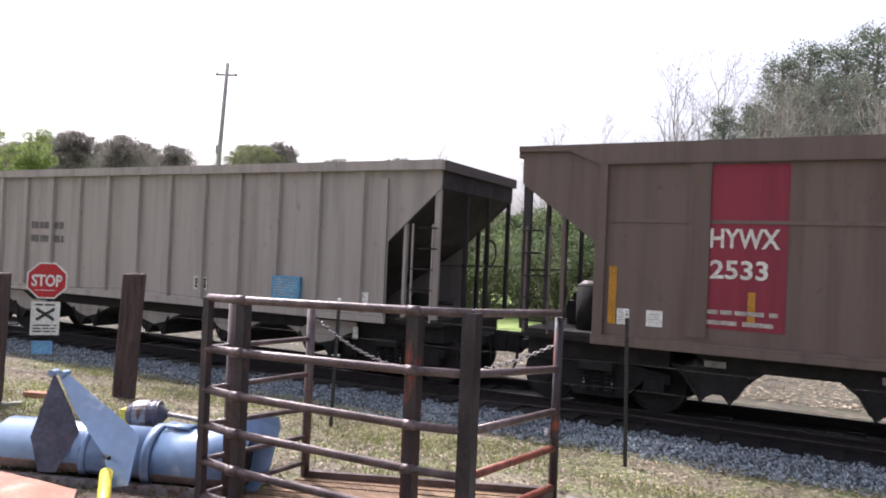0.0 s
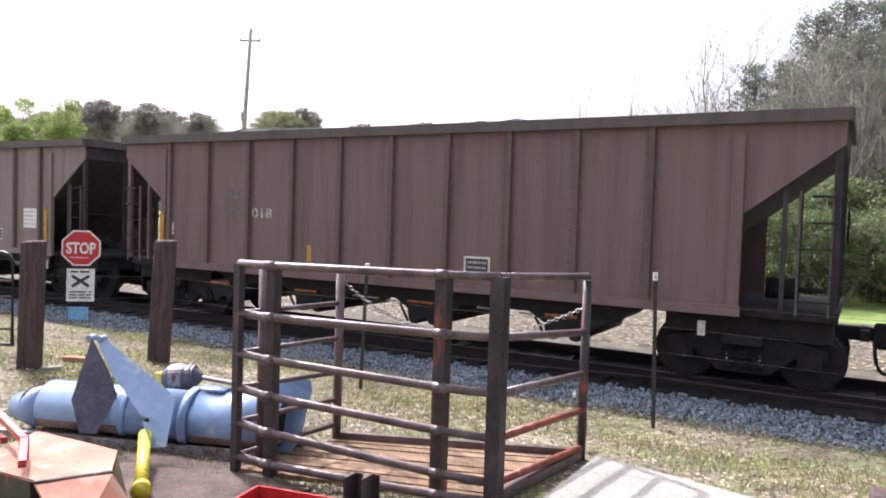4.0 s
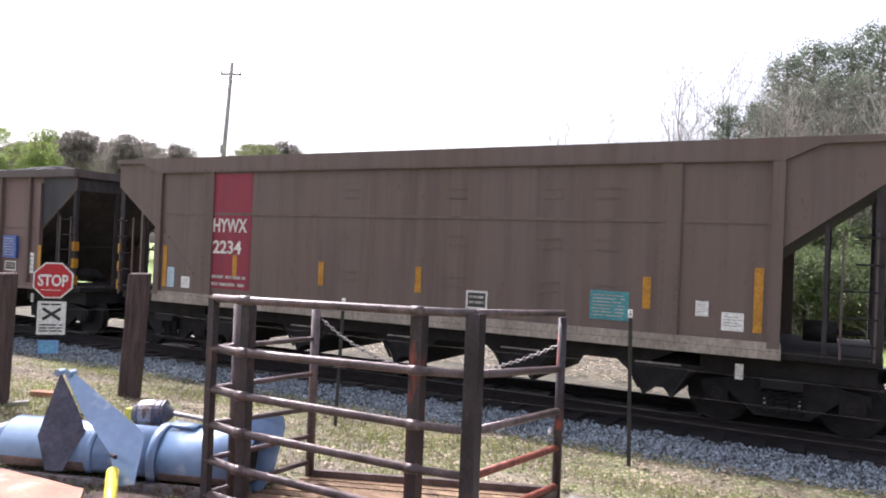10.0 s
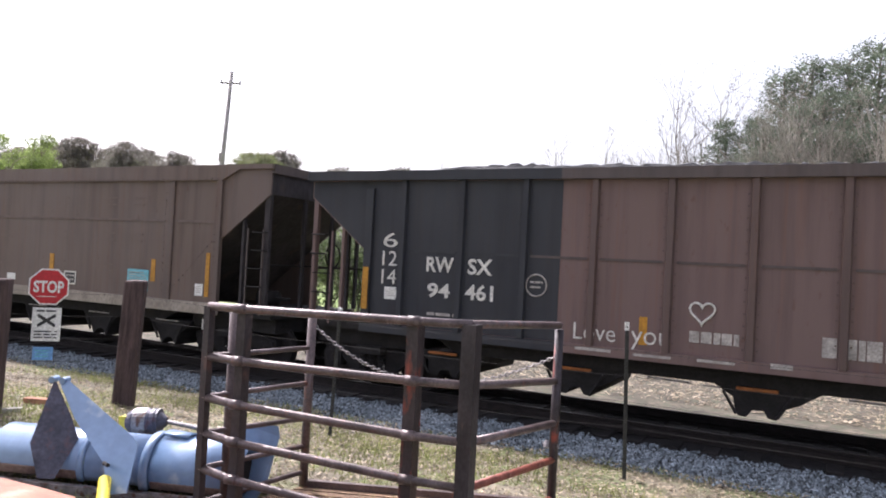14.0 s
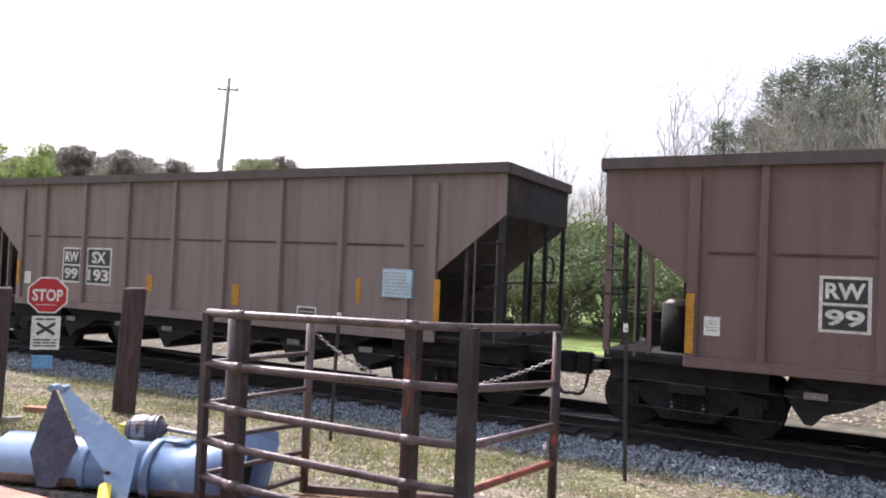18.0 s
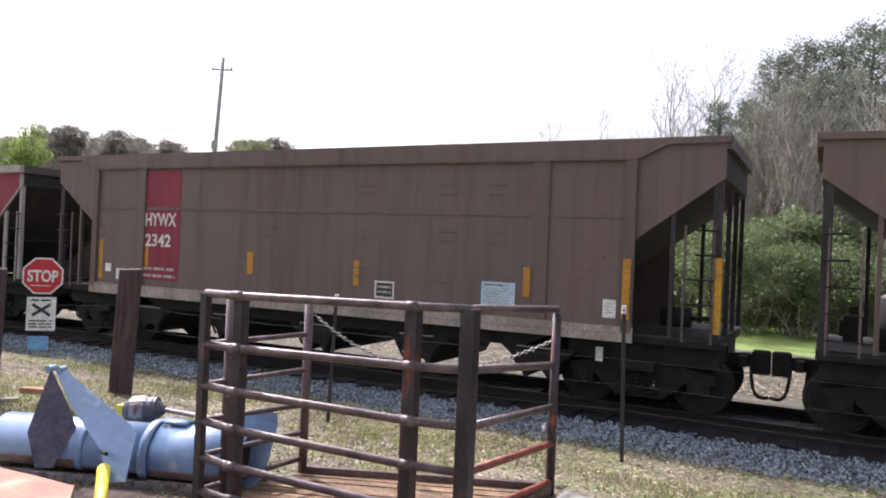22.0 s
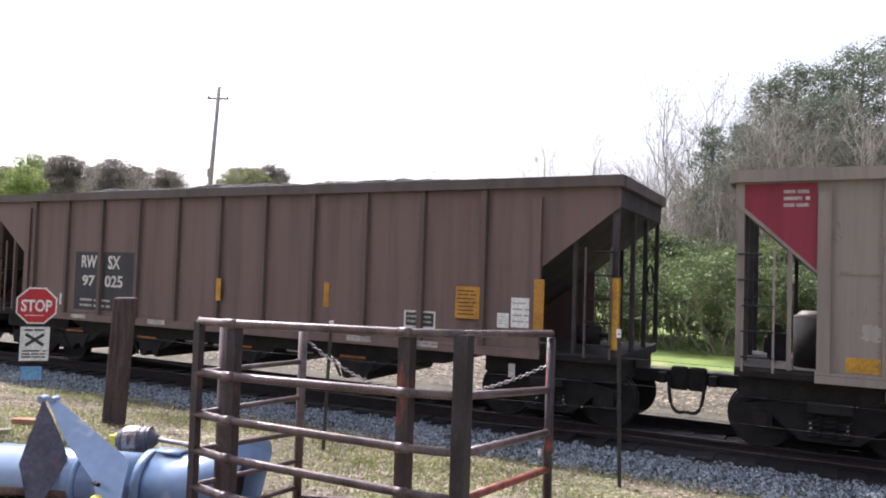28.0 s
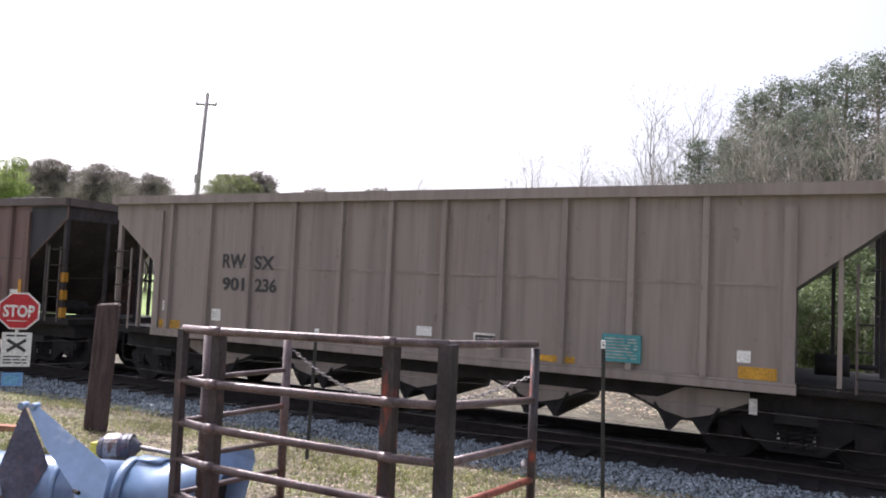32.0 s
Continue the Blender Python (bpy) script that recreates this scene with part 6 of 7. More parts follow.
def build_cutter():
    """A blue drum-hooded machine with a folded hitch bracket, a motor and a yellow driveline."""
    c = thing("blue_mower", "sky-blue drum-hooded farm mower resting on the ground", "farm machine")
    A, B = Vector((-7.22, 4.30, 0.25)), Vector((-4.60, 5.19, 0.25))
    ax = (B - A).normalized()
    side = Vector((ax.y, -ax.x, 0))
    L = (B - A).length
    put = lambda u, s, z: A + ax * u + side * s + Vector((0, 0, z - 0.25))

    def hood(u0, u1, r0, r1, steps=22, a0=-30, a1=210, thick=0.012, zc=0.25):
        bm = bmesh.new()
        rings = []
        for u, r in ((u0, r0), (u1, r1)):
            for rr in (r, r - thick):
                rings.append([bm.verts.new(put(u, rr * math.cos(radians(a0 + (a1 - a0) * k / steps)), zc + rr * math.sin(radians(a0 + (a1 - a0) * k / steps)))) for k in range(steps + 1)])
        o0, i0, o1, i1 = rings
        for k in range(steps):
            bm.faces.new((o0[k], o0[k + 1], o1[k + 1], o1[k]))
            bm.faces.new((i0[k], i1[k], i1[k + 1], i0[k + 1]))
            bm.faces.new((o0[k], i0[k], i0[k + 1], o0[k + 1]))
            bm.faces.new((o1[k], o1[k + 1], i1[k + 1], i1[k]))
        for k in (0, steps):
            bm.faces.new((o0[k], o1[k], i1[k], i0[k]))
        return bm

    part("hood", hood(0.30, 1.86, 0.265, 0.265), "bluepaint", c, smooth=True)
    part("hood_nose", hood(-0.10, 0.30, 0.13, 0.265, zc=0.22), "bluepaint", c, "tapered hood end", smooth=True)
    part("hood", hood(1.86, L, 0.285, 0.285), "bluepaint", c, smooth=True)
    part("rim_band", hood(1.82, 1.90, 0.31, 0.31, thick=0.03), "bluepaint", c, "raised rim", smooth=True)
    part("rim_band", hood(1.20, 1.26, 0.285, 0.285, thick=0.02), "bluepaint", c, "raised rim", smooth=True)
    part("grime_band", hood(0.32, 1.18, 0.268, 0.268, 6, -30, -10, 0.004), "grime", c, "dried rusty grime along the hood's edge", smooth=True)
    part("grime_band", hood(1.92, L - 0.02, 0.288, 0.288, 6, -30, -14, 0.004), "grime", c, "dried rusty grime along the hood's edge", smooth=True)
    part("saddle", hood(1.92, 2.16, 0.33, 0.315, 14, 75, 165, 0.018), "bluepaint", c, smooth=True)
    part("rotor", rod(bmesh.new(), put(0.05, 0, 0.25), put(L - 0.05, 0, 0.25), 0.17, seg=16), "steel", c)
    part("end_plate", slab_of([(-4.86, 5.30, 0.66), (-4.53, 5.43, 0.66), (-4.51, 5.43, 0.56), (-4.52, 5.30, 0.16), (-4.57, 5.20, 0.01), (-4.72, 5.12, 0.01)], 0.02), "bluepaint", c)
    part("skid_beam", beam(bmesh.new(), put(-0.35, 0.30, 0.045), put(L + 0.05, 0.30, 0.045), 0.07, 0.08), "motor", c)
    part("skid_beam", beam(bmesh.new(), put(-0.35, -0.28, 0.045), put(L + 0.05, -0.28, 0.045), 0.07, 0.08), "truck", c)
    part("lower_flap", beam(bmesh.new(), put(1.95, 0.335, 0.06), put(L - 0.02, 0.335, 0.06), 0.015, 0.10), "motor", c, "pale worn metal flap")
    # hitch bracket folded at the eye: a sunlit plate and one with painted-in shade
    part("hitch_plate", slab_of([(-6.387, 4.468, 0.989), (-6.265, 4.499, 0.976), (-5.412, 4.539, 0.582), (-5.334, 4.529, 0.524), (-5.229, 4.350, 0.168), (-5.380, 4.286, 0.143), (-5.558, 4.363, 0.368), (-6.017, 4.399, 0.675)], 0.016), "bluepaint", c)
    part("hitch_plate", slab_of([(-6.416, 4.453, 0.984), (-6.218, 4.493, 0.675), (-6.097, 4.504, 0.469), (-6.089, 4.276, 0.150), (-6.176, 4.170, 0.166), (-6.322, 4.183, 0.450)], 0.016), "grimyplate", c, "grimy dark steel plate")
    for q in ((-6.417, 4.449, 0.985), (-6.325, 4.494, 0.980)):
        v = Vector(q)
        part("hitch_eye", rod(bmesh.new(), v - Vector((0.02, -0.045, 0)), v + Vector((0.02, -0.045, 0)), 0.030, seg=16), "bluepaint", c)
    part("hitch_pin", rod(bmesh.new(), (-5.51, 4.33, 0.38), (-5.37, 4.26, 0.40), 0.018), "truck", c)
    part("driveline", rod(rod(bmesh.new(), (-5.42, 4.278, 0.26), (-4.78, 3.745, 0.07), 0.052, seg=18), (-4.80, 3.76, 0.078), (-4.73, 3.70, 0.078), 0.07, 0.078, seg=18), "yellowpaint", c, "yellow driveline guard", smooth=True)
    a, b = Vector((-6.13, 5.14, 0.515)), Vector((-5.90, 5.265, 0.53))
    d = (b - a).normalized()
    mo = rod(bmesh.new(), a, b, 0.125, seg=20)
    rod(mo, b, b + d * 0.07, 0.10, 0.04, seg=16)
    rod(mo, a - d * 0.06, a, 0.09, 0.125, seg=16)
    for k in range(4):
        rod(mo, a + d * (0.03 + 0.06 * k), a + d * (0.05 + 0.06 * k), 0.133, seg=20)
    part("motor", mo, "grimyplate", c, "dark finned motor")
    part("motor_band", rod(bmesh.new(), a + d * 0.02, a + d * 0.15, 0.138, seg=20), "motor", c, "bright worn steel band")
    part("motor_bracket", beam(bmesh.new(), a + Vector((0.0, 0, -0.5)), a + Vector((-0.06, -0.03, 0.06)), 0.14, 0.10), "yellowpaint", c, "yellow bracket")
    part("shaft", rod(bmesh.new(), b + d * 0.05, (-4.95, 5.46, 0.48), 0.022, seg=10), "chain", c, "bright steel shaft")


def build_clutter():
    h = thing("orange_hood", "sun-faded orange sheet-metal machine hood with worn edges", "machine hood")
    part("top_panel", slab_of([(-6.02, 3.68, 0.32), (-5.43, 3.70, 0.33), (-5.05, 3.73, 0.32), (-4.61, 3.36, 0.36), (-4.84, 2.94, 0.36), (-5.6, 2.9, 0.34)], 0.02), "orangehood", h)
    part("front_panel", slab_of([(-4.84, 2.93, 0.345), (-4.58, 3.34, 0.345), (-4.36, 3.38, 0.10), (-4.22, 2.79, 0.10)], 0.02), "orangehood", h)
    part("edge_lip", rod(bmesh.new(), (-4.60, 3.36, 0.355), (-4.84, 2.93, 0.355), 0.016, seg=8), "redrust", h, "rusty rolled lip")
    part("skirt", slab_of([(-5.05, 3.72, 0.30), (-4.62, 3.37, 0.33), (-4.40, 3.38, 0.0), (-5.0, 3.70, 0.0)], 0.015), "redrust", h, "rusty red lower skirt")
    part("support", bx(-5.9, 3.0, 0.0, -5.0, 3.55, 0.30), "redrust", h)
    f = thing("red_machine", "red-painted angle-iron machine frame behind the orange hood", "farm machine")
    for p0, p1 in (((-6.45, 3.52, 0.52), (-5.34, 3.16, 0.50)), ((-5.34, 3.16, 0.50), (-4.86, 2.86, 0.50)), ((-6.45, 3.52, 0.0), (-6.45, 3.52, 0.55)), ((-5.36, 3.17, 0.34), (-5.36, 3.17, 0.53)), ((-6.45, 3.52, 0.26), (-5.95, 3.36, 0.34))):
        part("angle_bar", beam(bmesh.new(), p0, p1, 0.05, 0.05), "redbox", f)
    r = thing("red_toolbox", "red steel machine box with two rusty upright lugs", "machine box")
    q = [(-3.39, 3.22), (-3.46, 3.62), (-2.88, 3.73), (-2.62, 3.27)]
    names = ("end", "side", "end", "side")
    for k in range(4):
        (x0, y0), (x1, y1) = q[k], q[(k + 1) % 4]
        part(names[k], slab_of([(x0, y0, 0.02), (x1, y1, 0.02), (x1, y1, 0.42), (x0, y0, 0.42)], 0.015), "redbox", r)
    part("floor", slab_of([(x, y, 0.08) for x, y in q], 0.02), "redbox", r)
    for x, y in ((-2.95, 3.88), (-2.84, 3.92)):
        part("lug", box(bx(x, y, 0.0, x + 0.012, y + 0.14, 0.50), x, y + 0.128, 0.0, x + 0.06, y + 0.14, 0.50), "redrust", r)
    bm = bmesh.new()
    q = [(-2.06, 6.50), (-0.42, 6.16), (-0.30, 3.2), (-2.14, 3.4)]
    lo, hi = [bm.verts.new((x, y, -0.12)) for x, y in q], [bm.verts.new((x, y, 0.12)) for x, y in q]
    bm.faces.new(hi)
    bm.faces.new(lo[::-1])
    for k in range(4):
        bm.faces.new((lo[k], lo[(k + 1) % 4], hi[(k + 1) % 4], hi[k]))
    bmesh.ops.bevel(bm, geom=list(bm.edges), offset=0.012, segments=1, affect="EDGES")
    solo("concrete_slab", bm, "concrete", "pale concrete slab beside the stock pen", "slab", kind="structure")
    bm = bx(0.0, 0.0, 0.0, 1.3, 0.24, 0.58, bevel=0.015)
    o = solo("timber_block", bm, "wood", "dark brown heavy timber block on the grass", "timber")
    o.matrix_world = pose(0.09, 5.30, 0.0, 0, 0, 4)
    bm = bx(-0.2, -0.06, 0, 0.2, 0.06, 0.09, bevel=0.006)
    o = solo("wood_offcut", bm, "brick", "short reddish timber offcut on the grass", "timber")
    o.matrix_world = pose(-9.75, 6.55, ground_z(0, 6.55), 0, 0, 20)
    bm = bx(-0.12, -0.05, 0, 0.12, 0.05, 0.05, bevel=0.006)
    o = solo("stone_scrap", bm, "concrete", "pale stone scrap at the foot of a post", "stone")
    o.matrix_world = pose(-9.55, 6.05, 0.0, 0, 0, 60)


# ---- utility pole ----
def build_pole():
    p = thing("utility_pole", "leaning grey wooden utility pole with a short crossarm", "utility pole")
    base, top = Vector((-32.45, 32.0, -0.3)), Vector((-31.6, 32.0, 12.9))
    part("pole", rod(bmesh.new(), base, top, 0.17, 0.11, 12), "polewood", p, smooth=True)
    u = Vector((0.88, 0.47, 0))
    c = base.lerp(top, 0.948)
    part("crossarm", beam(bmesh.new(), c - u * 0.62, c + u * 0.62, 0.09, 0.11), "polewood", p)
    for s in (-0.55, 0.55):
        part("insulator", rod(bmesh.new(), c + u * s + Vector((0, 0, 0.05)), c + u * s + Vector((0, 0, 0.2)), 0.05, 0.03, 8), "motor", p)
    k = base.lerp(top, 0.62)
    part("equipment_box", box(bmesh.new(), k.x - 0.14, k.y - 0.2, k.z - 0.3, k.x + 0.14, k.y - 0.02, k.z + 0.2), "polewood", p)


# ---- trees ----
def leaf_cloud(blobs, size, count, rng, core=0.35):
    """Many small leaf blades gathered in clumps: (centre, radius) each; core: how far the clumps are hollow."""
    vs, fs = [], []
    tot = sum(r * r for _, r in blobs)
    for c, r in blobs:
        n = int(count * r * r / tot)
        d = rng.normal(size=(n, 3))
        d /= np.linalg.norm(d, axis=1)[:, None]
        p = np.array(c) + d * (r * rng.uniform(core, 1.05, n) ** 0.6)[:, None] * (1, 1, 0.75)
        for q in p:
            s = size * rng.uniform(0.6, 1.4)
            a, b = rng.normal(size=3), rng.normal(size=3)
            a /= np.linalg.norm(a)
            b -= a * (a @ b)
            b /= np.linalg.norm(b)
            k = len(vs)
            vs.extend([(q - a * s).tolist(), (q + b * s * 0.55).tolist(), (q + a * s).tolist(), (q - b * s * 0.55).tolist()])
            fs.append((k, k + 1, k + 2, k + 3))
    return vs, fs


def limbs(bm, p, d, length, r, depth, rng, spread, ends, bend=0.12, seg=5):
    """A branch that forks until depth runs out; its ends are gathered."""
    n = 3
    q = p.copy()
    for i in range(n):
        d2 = (d + Vector((rng.gauss(0, bend), rng.gauss(0, bend), rng.gauss(0, bend) + 0.03))).normalized()
        e = q + d2 * length / n
        rod(bm, q, e, r * (1 - 0.28 * i / n), r * (1 - 0.28 * (i + 1) / n), seg, cap=False)
        q, d = e, d2
    if depth == 0:
        ends.append(q)
        return
    for _ in range(2 if rng.random() < 0.6 else 3):
        s = Vector((rng.gauss(0, spread), rng.gauss(0, spread), rng.gauss(0.12, spread * 0.6)))
        limbs(bm, q, (d + s).normalized(), length * rng.uniform(0.58, 0.82), r * 0.62, depth - 1, rng, spread, ends, bend, max(3, seg - 1))


def tree_mesh(kind, h, seed):
    rng, nr = random.Random(seed), np.random.RandomState(seed)
    bm, ends = bmesh.new(), []
    if kind == "pine":
        top = Vector((rng.uniform(-0.3, 0.3), rng.uniform(-0.3, 0.3), h * 0.96))
        rod(bm, (0, 0, -0.3), top, 0.012 * h, 0.04, 8)
        blobs = []
        for k in range(110):
            u = 0.22 + 0.77 * k / 110
            a = k * 2.4 + rng.uniform(-0.5, 0.5)
            ln = h * 0.19 * (1.02 - u) ** 0.6 * (0.45 + 0.55 * min(1.0, (u - 0.2) / 0.3)) * rng.uniform(0.35, 1.35) + 0.25
            b = Vector((0, 0, 0)).lerp(top, u)
            e = b + Vector((math.cos(a) * ln, math.sin(a) * ln, ln * rng.uniform(0.05, 0.7)))
            rod(bm, b, e, 0.04, 0.012, 4, cap=False)
            for w in (0.5, 0.75, 1.0):
                blobs.append((tuple(b.lerp(e, w) + Vector((rng.gauss(0, 0.22), rng.gauss(0, 0.22), rng.gauss(0, 0.15)))), rng.uniform(0.2, 0.62) * h / 14))
        vs, fs = leaf_cloud(blobs, 0.055, 17000, nr, 0.05)
        leaf = "pine"
    elif kind in ("dome", "olive"):
        rod(bm, (0, 0, -0.3), (0.1, 0, h * 0.6), 0.014 * h, 0.008 * h, 8)
        blobs = []
        for k in range(240):
            a, v = rng.uniform(0, 6.283), rng.uniform(0.0, 1.0)
            r = h * 0.25 * math.sqrt(max(0.02, 1 - v * v)) * rng.uniform(0.55, 1.08)
            e = Vector((math.cos(a) * r, math.sin(a) * r, h * (0.60 + 0.36 * v * rng.uniform(0.9, 1.0))))
            b = Vector((0.05, 0, h * (0.42 + 0.18 * v)))
            rod(bm, b, e, 0.05, 0.015, 4, cap=False)
            for w in (0.8, 1.0):
                blobs.append((tuple(b.lerp(e, w) + Vector((rng.gauss(0, 0.2), rng.gauss(0, 0.2), rng.gauss(0, 0.15)))), rng.uniform(0.3, 0.65) * h / 14))
        vs, fs = leaf_cloud(blobs, 0.075, 32000, nr, 0.0)
        leaf = "oak" if kind == "dome" else "oldgreen"
    elif kind == "spring":
        limbs(bm, Vector((0, 0, -0.3)), Vector((0, 0, 1)), h * 0.34, h * 0.018, 4, rng, 0.5, ends)
        blobs = [(tuple(e + Vector((rng.gauss(0, 0.3), rng.gauss(0, 0.3), rng.gauss(0, 0.2)))), rng.uniform(0.4, 0.9) * h / 11) for e in ends]
        blobs += [(tuple(e.lerp(Vector((0, 0, h * 0.45)), rng.uniform(0.15, 0.6))), rng.uniform(0.5, 0.9) * h / 11) for e in ends[::2]]
        vs, fs = leaf_cloud(blobs, 0.072, 15000, nr)
        leaf = kind
    elif kind == "bare":
        q, r = Vector((0, 0, -0.3)), h * 0.0115
        for k in range(12):
            e = q + Vector((rng.gauss(0, 0.07), rng.gauss(0, 0.07), h * 0.075))
            rod(bm, q, e, r, r * 0.86, 5, cap=False)
            q, r = e, r * 0.86
            if k > 2:
                for _ in range(3):
                    a = rng.uniform(0, 6.28)
                    t = rng.uniform(0.45, 0.8)
                    limbs(bm, q, Vector((math.cos(a) * t, math.sin(a) * t, 1)).normalized(), h * (0.17 - 0.009 * k), r * 0.55, 3, rng, 0.30, ends, 0.08, 4)
        blobs = [(tuple(e), 0.3) for e in ends[::2]]
        vs, fs = leaf_cloud(blobs, 0.03, 700, nr)
        leaf = "oak"
    else:
        for k in range(7):
            a = k * 0.9
            limbs(bm, Vector((0.2 * math.cos(a), 0.2 * math.sin(a), -0.1)), Vector((0.5 * math.cos(a), 0.5 * math.sin(a), 1)).normalized(), h * 0.42, h * 0.010, 3, rng, 0.5, ends, 0.15, 4)
        blobs = [(tuple(e), rng.uniform(0.18, 0.45) * h / 3) for e in ends] + [((rng.uniform(-0.7, 0.7), rng.uniform(-0.7, 0.7), rng.uniform(0.2, h * 0.45)), 0.5) for _ in range(7)]
        vs, fs = leaf_cloud(blobs, 0.05, 6500, nr)
        leaf = "shrub" if kind == "shrub" else "limeleaf"
    top = max(max(v[2] for v in vs), max(v.co.z for v in bm.verts))
    for v in bm.verts:
        v.co.z *= h / top
    vs = [(x, y, z * h / top) for x, y, z in vs]
    trunk = finish(bm, "trunk", "twig" if kind in ("bare", "shrub", "lime") else "bark")
    crown = bpy.data.meshes.new("crown")
    crown.from_pydata(vs, [], fs)
    crown.materials.append(M[leaf])
    return trunk, crown


TREE_LABEL = {"pine": ("tall pine with dark ragged needle crown", "tree"), "dome": ("round-topped dull brown-green tree in the far wood", "tree"), "olive": ("round-topped pale olive-green tree", "tree"), "spring": ("tree in bright fresh spring leaf", "tree"), "bare": ("slender bare tree with fine grey twigs", "tree"), "shrub": ("dense green shrub at the wood's edge", "shrub"), "lime": ("bright green leafy shrub at the wood's edge", "shrub")}


def plant(kind, x, y, h, variant, turn):
    """A tree or shrub of that height; the variants of a kind share their meshes."""
    ref = {"pine": 14, "dome": 14, "olive": 14, "spring": 11, "bare": 11, "shrub": 3.2, "lime": 3.2}[kind]
    tr, cr = shared(("tree", kind, variant), lambda: tree_mesh(kind, ref, 40 + 7 * variant + len(kind)))
    lab, cat = TREE_LABEL[kind]
    t = thing("shrub" if cat == "shrub" else kind.replace("spring", "broadleaf").replace("dome", "broadleaf").replace("olive", "broadleaf") + "_tree", lab, cat, "shrubs" if cat == "shrub" else kind + " trees")
    part("trunk", tr, "bark", t)
    part("crown", cr, "oak", t)
    t.matrix_world = pose(x, y, ground_z(x, y), 0, 0, turn) @ Matrix.Diagonal((h / ref,) * 3 + (1,))


def build_trees():
    rng = random.Random(21)
    put = lambda kind, slope, y, rise, v: plant(kind, slope * y, y, 2.45 + rise * y + 0.25, v, rng.uniform(0, 360))
    # tall mixed wood on the right: direction, distance, rise of the top
    for s, y, e in ((-0.128, 44, 0.205), (-0.094, 45, 0.212), (-0.060, 46, 0.268), (-0.030, 47, 0.282), (0.004, 46, 0.282), (0.036, 48, 0.300), (0.075, 46, 0.30), (0.12, 47, 0.31), (0.17, 46, 0.31), (0.23, 47, 0.32), (0.30, 48, 0.32), (-0.078, 42, 0.200), (-0.046, 42, 0.225), (-0.016, 43, 0.235), (0.02, 42, 0.24)):
        put("pine", s, y, e, rng.randrange(3))
    for s, y, e in ((-0.115, 40, 0.15), (-0.085, 41, 0.165), (-0.055, 40, 0.18), (-0.02, 40, 0.19), (0.015, 40, 0.185), (0.05, 41, 0.20), (0.09, 40, 0.20), (0.14, 41, 0.21), (0.20, 40, 0.21), (-0.15, 41, 0.125)):
        put("pine", s, y, e, rng.randrange(3))
    for s, y, e in ((-0.177, 44, 0.285), (-0.134, 45, 0.275), (-0.155, 46, 0.22), (-0.293, 45, 0.204), (-0.364, 45, 0.204), (-0.553, 45, 0.192), (-0.335, 46, 0.16), (-0.25, 44, 0.16), (-0.215, 44, 0.17)):
        put("bare", s, y, e, rng.randrange(4))
    for i in range(44):
        s = -0.20 + 0.50 * i / 43 + rng.uniform(-0.01, 0.01)
        put("bare", s, rng.uniform(34, 41), rng.uniform(0.11, 0.17) if s < -0.10 else rng.uniform(0.17, 0.275), rng.randrange(4))
    for i in range(12):
        s = -0.60 + 0.42 * i / 11
        put("bare", s, rng.uniform(36, 44), rng.uniform(0.05, 0.12), rng.randrange(4))
    # understorey seen through the gaps between cars
    for i in range(44):
        x = -24 + 40 * i / 43 + rng.uniform(-0.5, 0.5)
        plant("lime" if rng.random() < 0.5 else "shrub", x, rng.uniform(27.8, 30.2), rng.uniform(1.8, 4.2), rng.randrange(3), rng.uniform(0, 360))
    for i in range(32):
        x = -22 + 40 * i / 31 + rng.uniform(-0.6, 0.6)
        plant("shrub" if rng.random() < 0.6 else "lime", x, rng.uniform(32.5, 36), rng.uniform(3.0, 5.6), rng.randrange(3), rng.uniform(0, 360))
    # low wood line on the left
    for s, y, e, k in ((-1.68, 42, 0.246, "spring"), (-1.80, 42, 0.255, "spring"), (-1.62, 44, 0.222, "spring"), (-1.74, 45, 0.24, "spring"), (-1.90, 46, 0.25, "spring")):
        put(k, s, y, e + 0.004, rng.randrange(3))
    for s, y, e, k in ((-1.53, 66, 0.211, "dome"), (-1.40, 66, 0.226, "dome"), (-1.455, 74, 0.214, "dome"), (-1.255, 62, 0.211, "dome"), (-1.305, 72, 0.196, "dome"), (-1.195, 72, 0.192, "dome"), (-1.115, 68, 0.185, "dome"), (-0.925, 64, 0.178, "olive"), (-0.865, 66, 0.183, "dome"), (-0.895, 62, 0.176, "olive"), (-0.735, 70, 0.150, "dome"), (-0.616, 70, 0.148, "dome"), (-1.60, 70, 0.21, "dome"), (-1.70, 70, 0.20, "dome")):
        plant(k, s * y, y, 2.45 + (e + 0.004) * y + 0.25, rng.randrange(3), rng.uniform(0, 360))
    for i in range(26):
        s = -1.75 + 0.95 * i / 25 + rng.uniform(-0.02, 0.02)
        put("bare", s, rng.uniform(52, 60), rng.uniform(0.155, 0.175) + 0.03 * max(0.0, -s - 1.05), rng.randrange(4))
    for s, y, e in ((-1.08, 47, 0.175), (-1.01, 46, 0.178), (-0.955, 47, 0.172), (-1.2, 46, 0.195), (-1.33, 46, 0.205), (-0.70, 46, 0.155)):
        put("bare", s, y, e, rng.randrange(4))


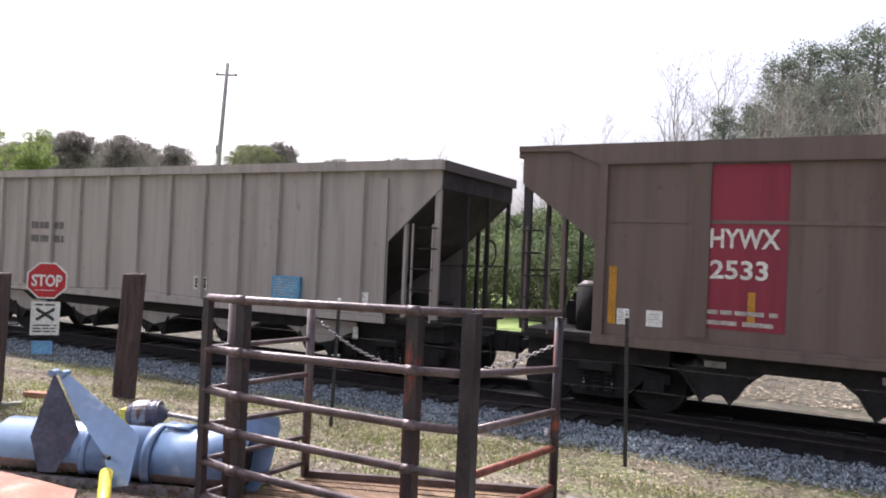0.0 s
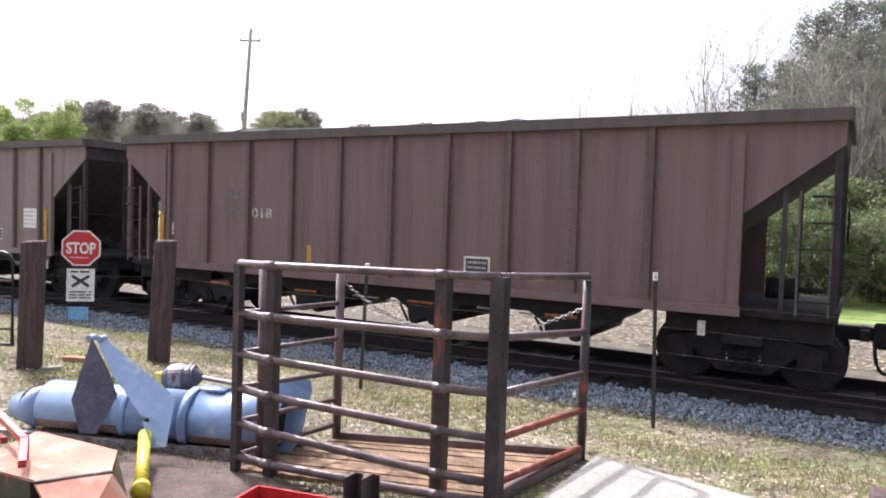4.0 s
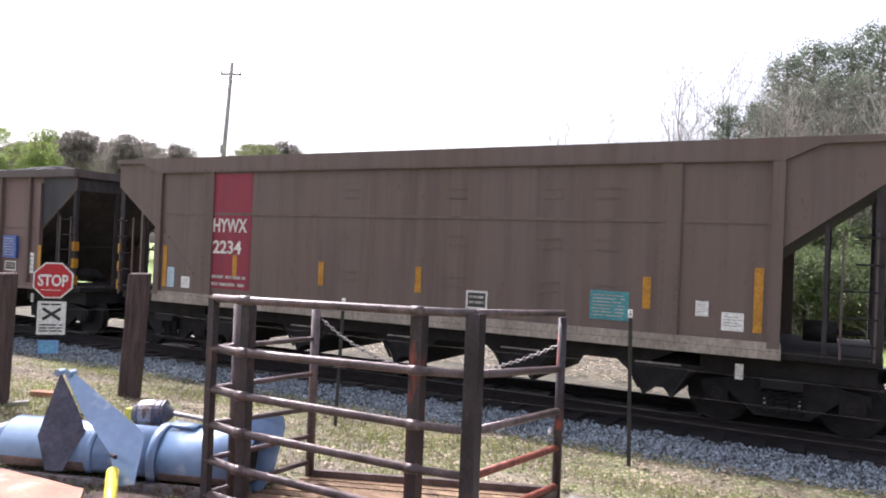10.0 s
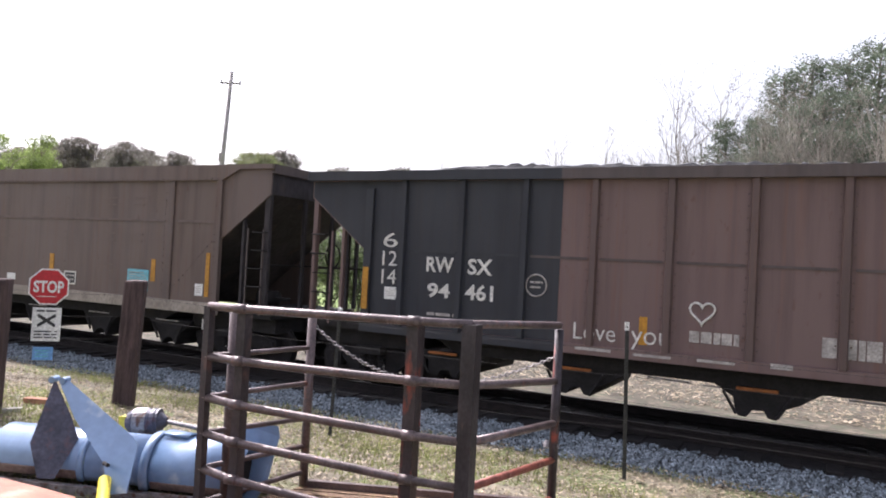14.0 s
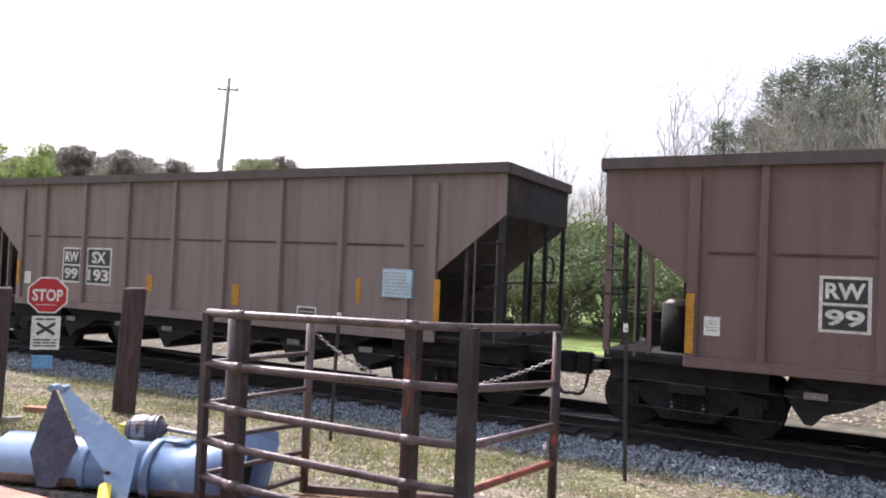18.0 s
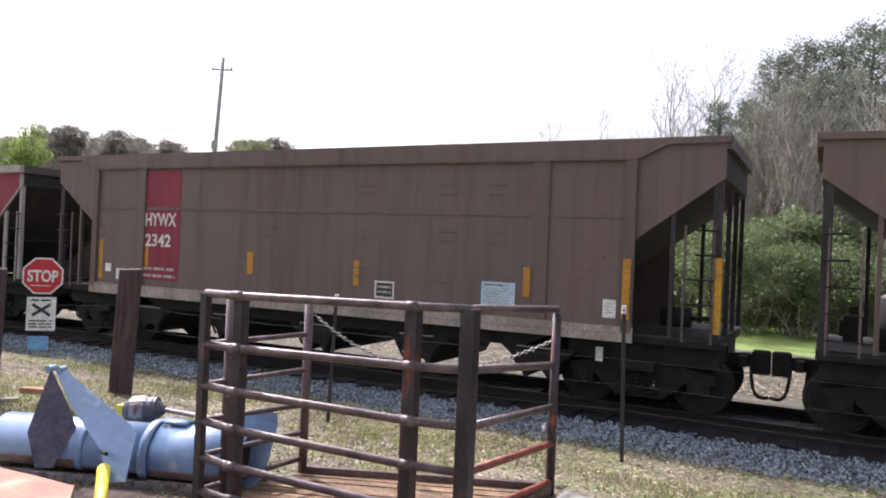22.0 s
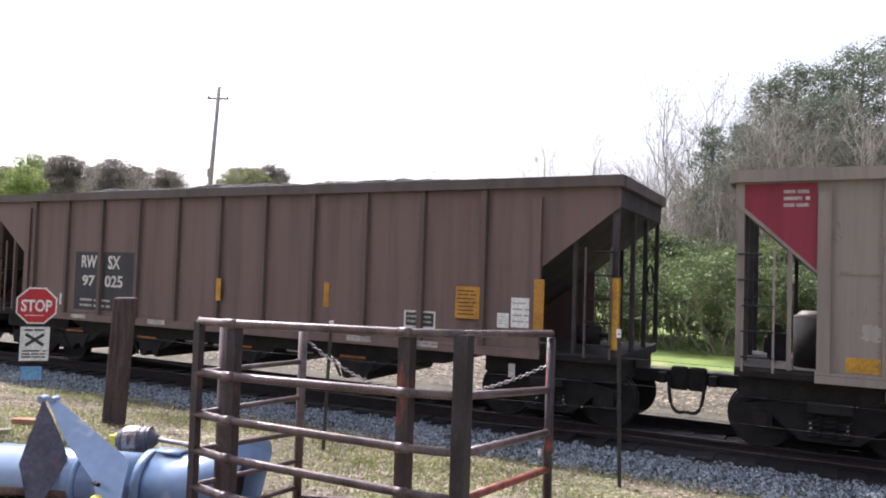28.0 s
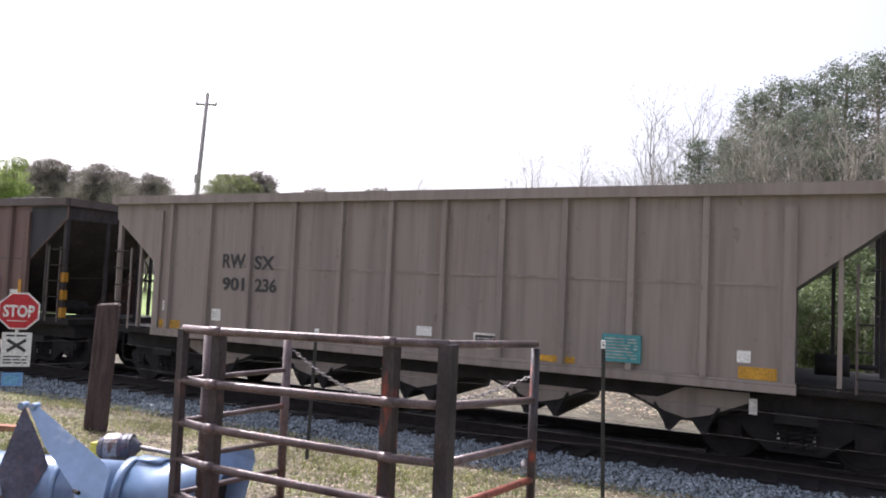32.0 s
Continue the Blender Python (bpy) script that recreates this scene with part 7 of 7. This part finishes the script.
def build_soil():
    rng = random.Random(9)
    # Irregular sheet on the ground: dark earth plus the hood's painted shade.
    bm = bmesh.new()
    ring = []
    for i in range(28):
        a = 2 * math.pi * i / 28
        k = rng.uniform(0.8, 1.1)
        ring.append(bm.verts.new((-5.05 + 1.55 * k * math.cos(a), 4.05 + 0.62 * k * math.sin(a) + 0.22 * math.cos(a), 0.024)))
    bm.faces.new(ring)
    solo("bare_soil", bm, "darksoil", "patch of damp dark soil under the mower", "ground", kind="structure")


def build_grass():
    """Grass blades and dead leaves on the strip between the machines and the ballast."""
    r = np.random.RandomState(4)
    for name, material, label, n in (("grass_tufts", "blade", "short pale green grass blades", 80000), ("dead_leaves", "litter", "dry brown leaves strewn over the grass", 75000)):
        vs, fs = [], []
        for _ in range(n):
            x, y = (r.uniform(-13, 4) if r.uniform() < 0.8 else r.uniform(-20, -12)), r.uniform(3.5, 10.2)
            far = material == "litter" and r.uniform() < 0.3
            if far:
                x, y = r.uniform(-22, 8), r.uniform(15.2, 22)
            if material == "blade" and math.sin(x * 1.3 + 2 * math.sin(y)) + math.sin(y * 1.9 + x * 0.4) < r.uniform(-1.2, 1.2):
                continue
            if (-2.15 < x < -0.3 and 3.1 < y < 6.55) or (material == "litter" and abs(x + 5.05) < 1.5 and abs(y - 4.05) < 0.5):
                continue
            z = ground_z(x, y) + 0.012
            a = r.uniform(0, 6.28)
            c, s = math.cos(a), math.sin(a)
            k = len(vs)
            if material == "blade":
                h, w = r.uniform(0.03, 0.085), 0.007
                lx, ly = r.normal(0, 0.03, 2)
                vs += [(x - c * w, y - s * w, z - 0.02), (x + c * w, y + s * w, z - 0.02), (x + lx, y + ly, z + h)]
                fs.append((k, k + 1, k + 2))
            else:
                l, w = r.uniform(0.012, 0.045) * (1.7 if far else 1), r.uniform(0.006, 0.02) * (1.7 if far else 1)
                t1, t2 = r.normal(0, 0.012, 2)
                vs += [(x - c * l, y - s * l, z + abs(t1)), (x - s * w, y + c * w, z + abs(t2)), (x + c * l, y + s * l, z + 0.012), (x + s * w, y - c * w, z)]
                fs.append((k, k + 1, k + 2, k + 3))
        me = bpy.data.meshes.new(name)
        me.from_pydata(vs, [], fs)
        me.materials.append(M[material])
        tagged(new(name, me), label, "grass" if material == "blade" else "leaves", kind="stuff")


build_ground()
build_train()
build_pen()
build_fence()
build_signs()
build_gate()
build_cutter()
build_clutter()
build_pole()
build_trees()
build_soil()
build_grass()
build_track()


def motions():
    """The train rolls past to the left; its wheels turn while their car is near."""
    where = {}
    for key, car, load, place in TRAIN:
        where[key] = place
        rows = [(t, pose(place - run(t), SIDE_Y, CAR_Z)) for t in range(33)]
        walk(car, rows)
        walk(load, rows)
    for key, wheel, x in WHEELS:
        rest = wheel.location.copy()
        turn = lambda t: pose(*rest, 0, -math.degrees(run(t) / 0.457) % 360, 0)
        near = [k for k in range(961) if -26 < where[key] - run(k / 30) < 8]
        times = [0.0] + [k / 30 for k in range(max(1, near[0]), near[-1] + 1)] + ([32.0] if near[-1] < 960 else [])
        last = turn(near[-1] / 30)
        walk(wheel, [(t, turn(max(near[0], 1) / 30) if t * 30 < near[0] else (last if t > near[-1] / 30 else turn(t))) for t in times])


motions()
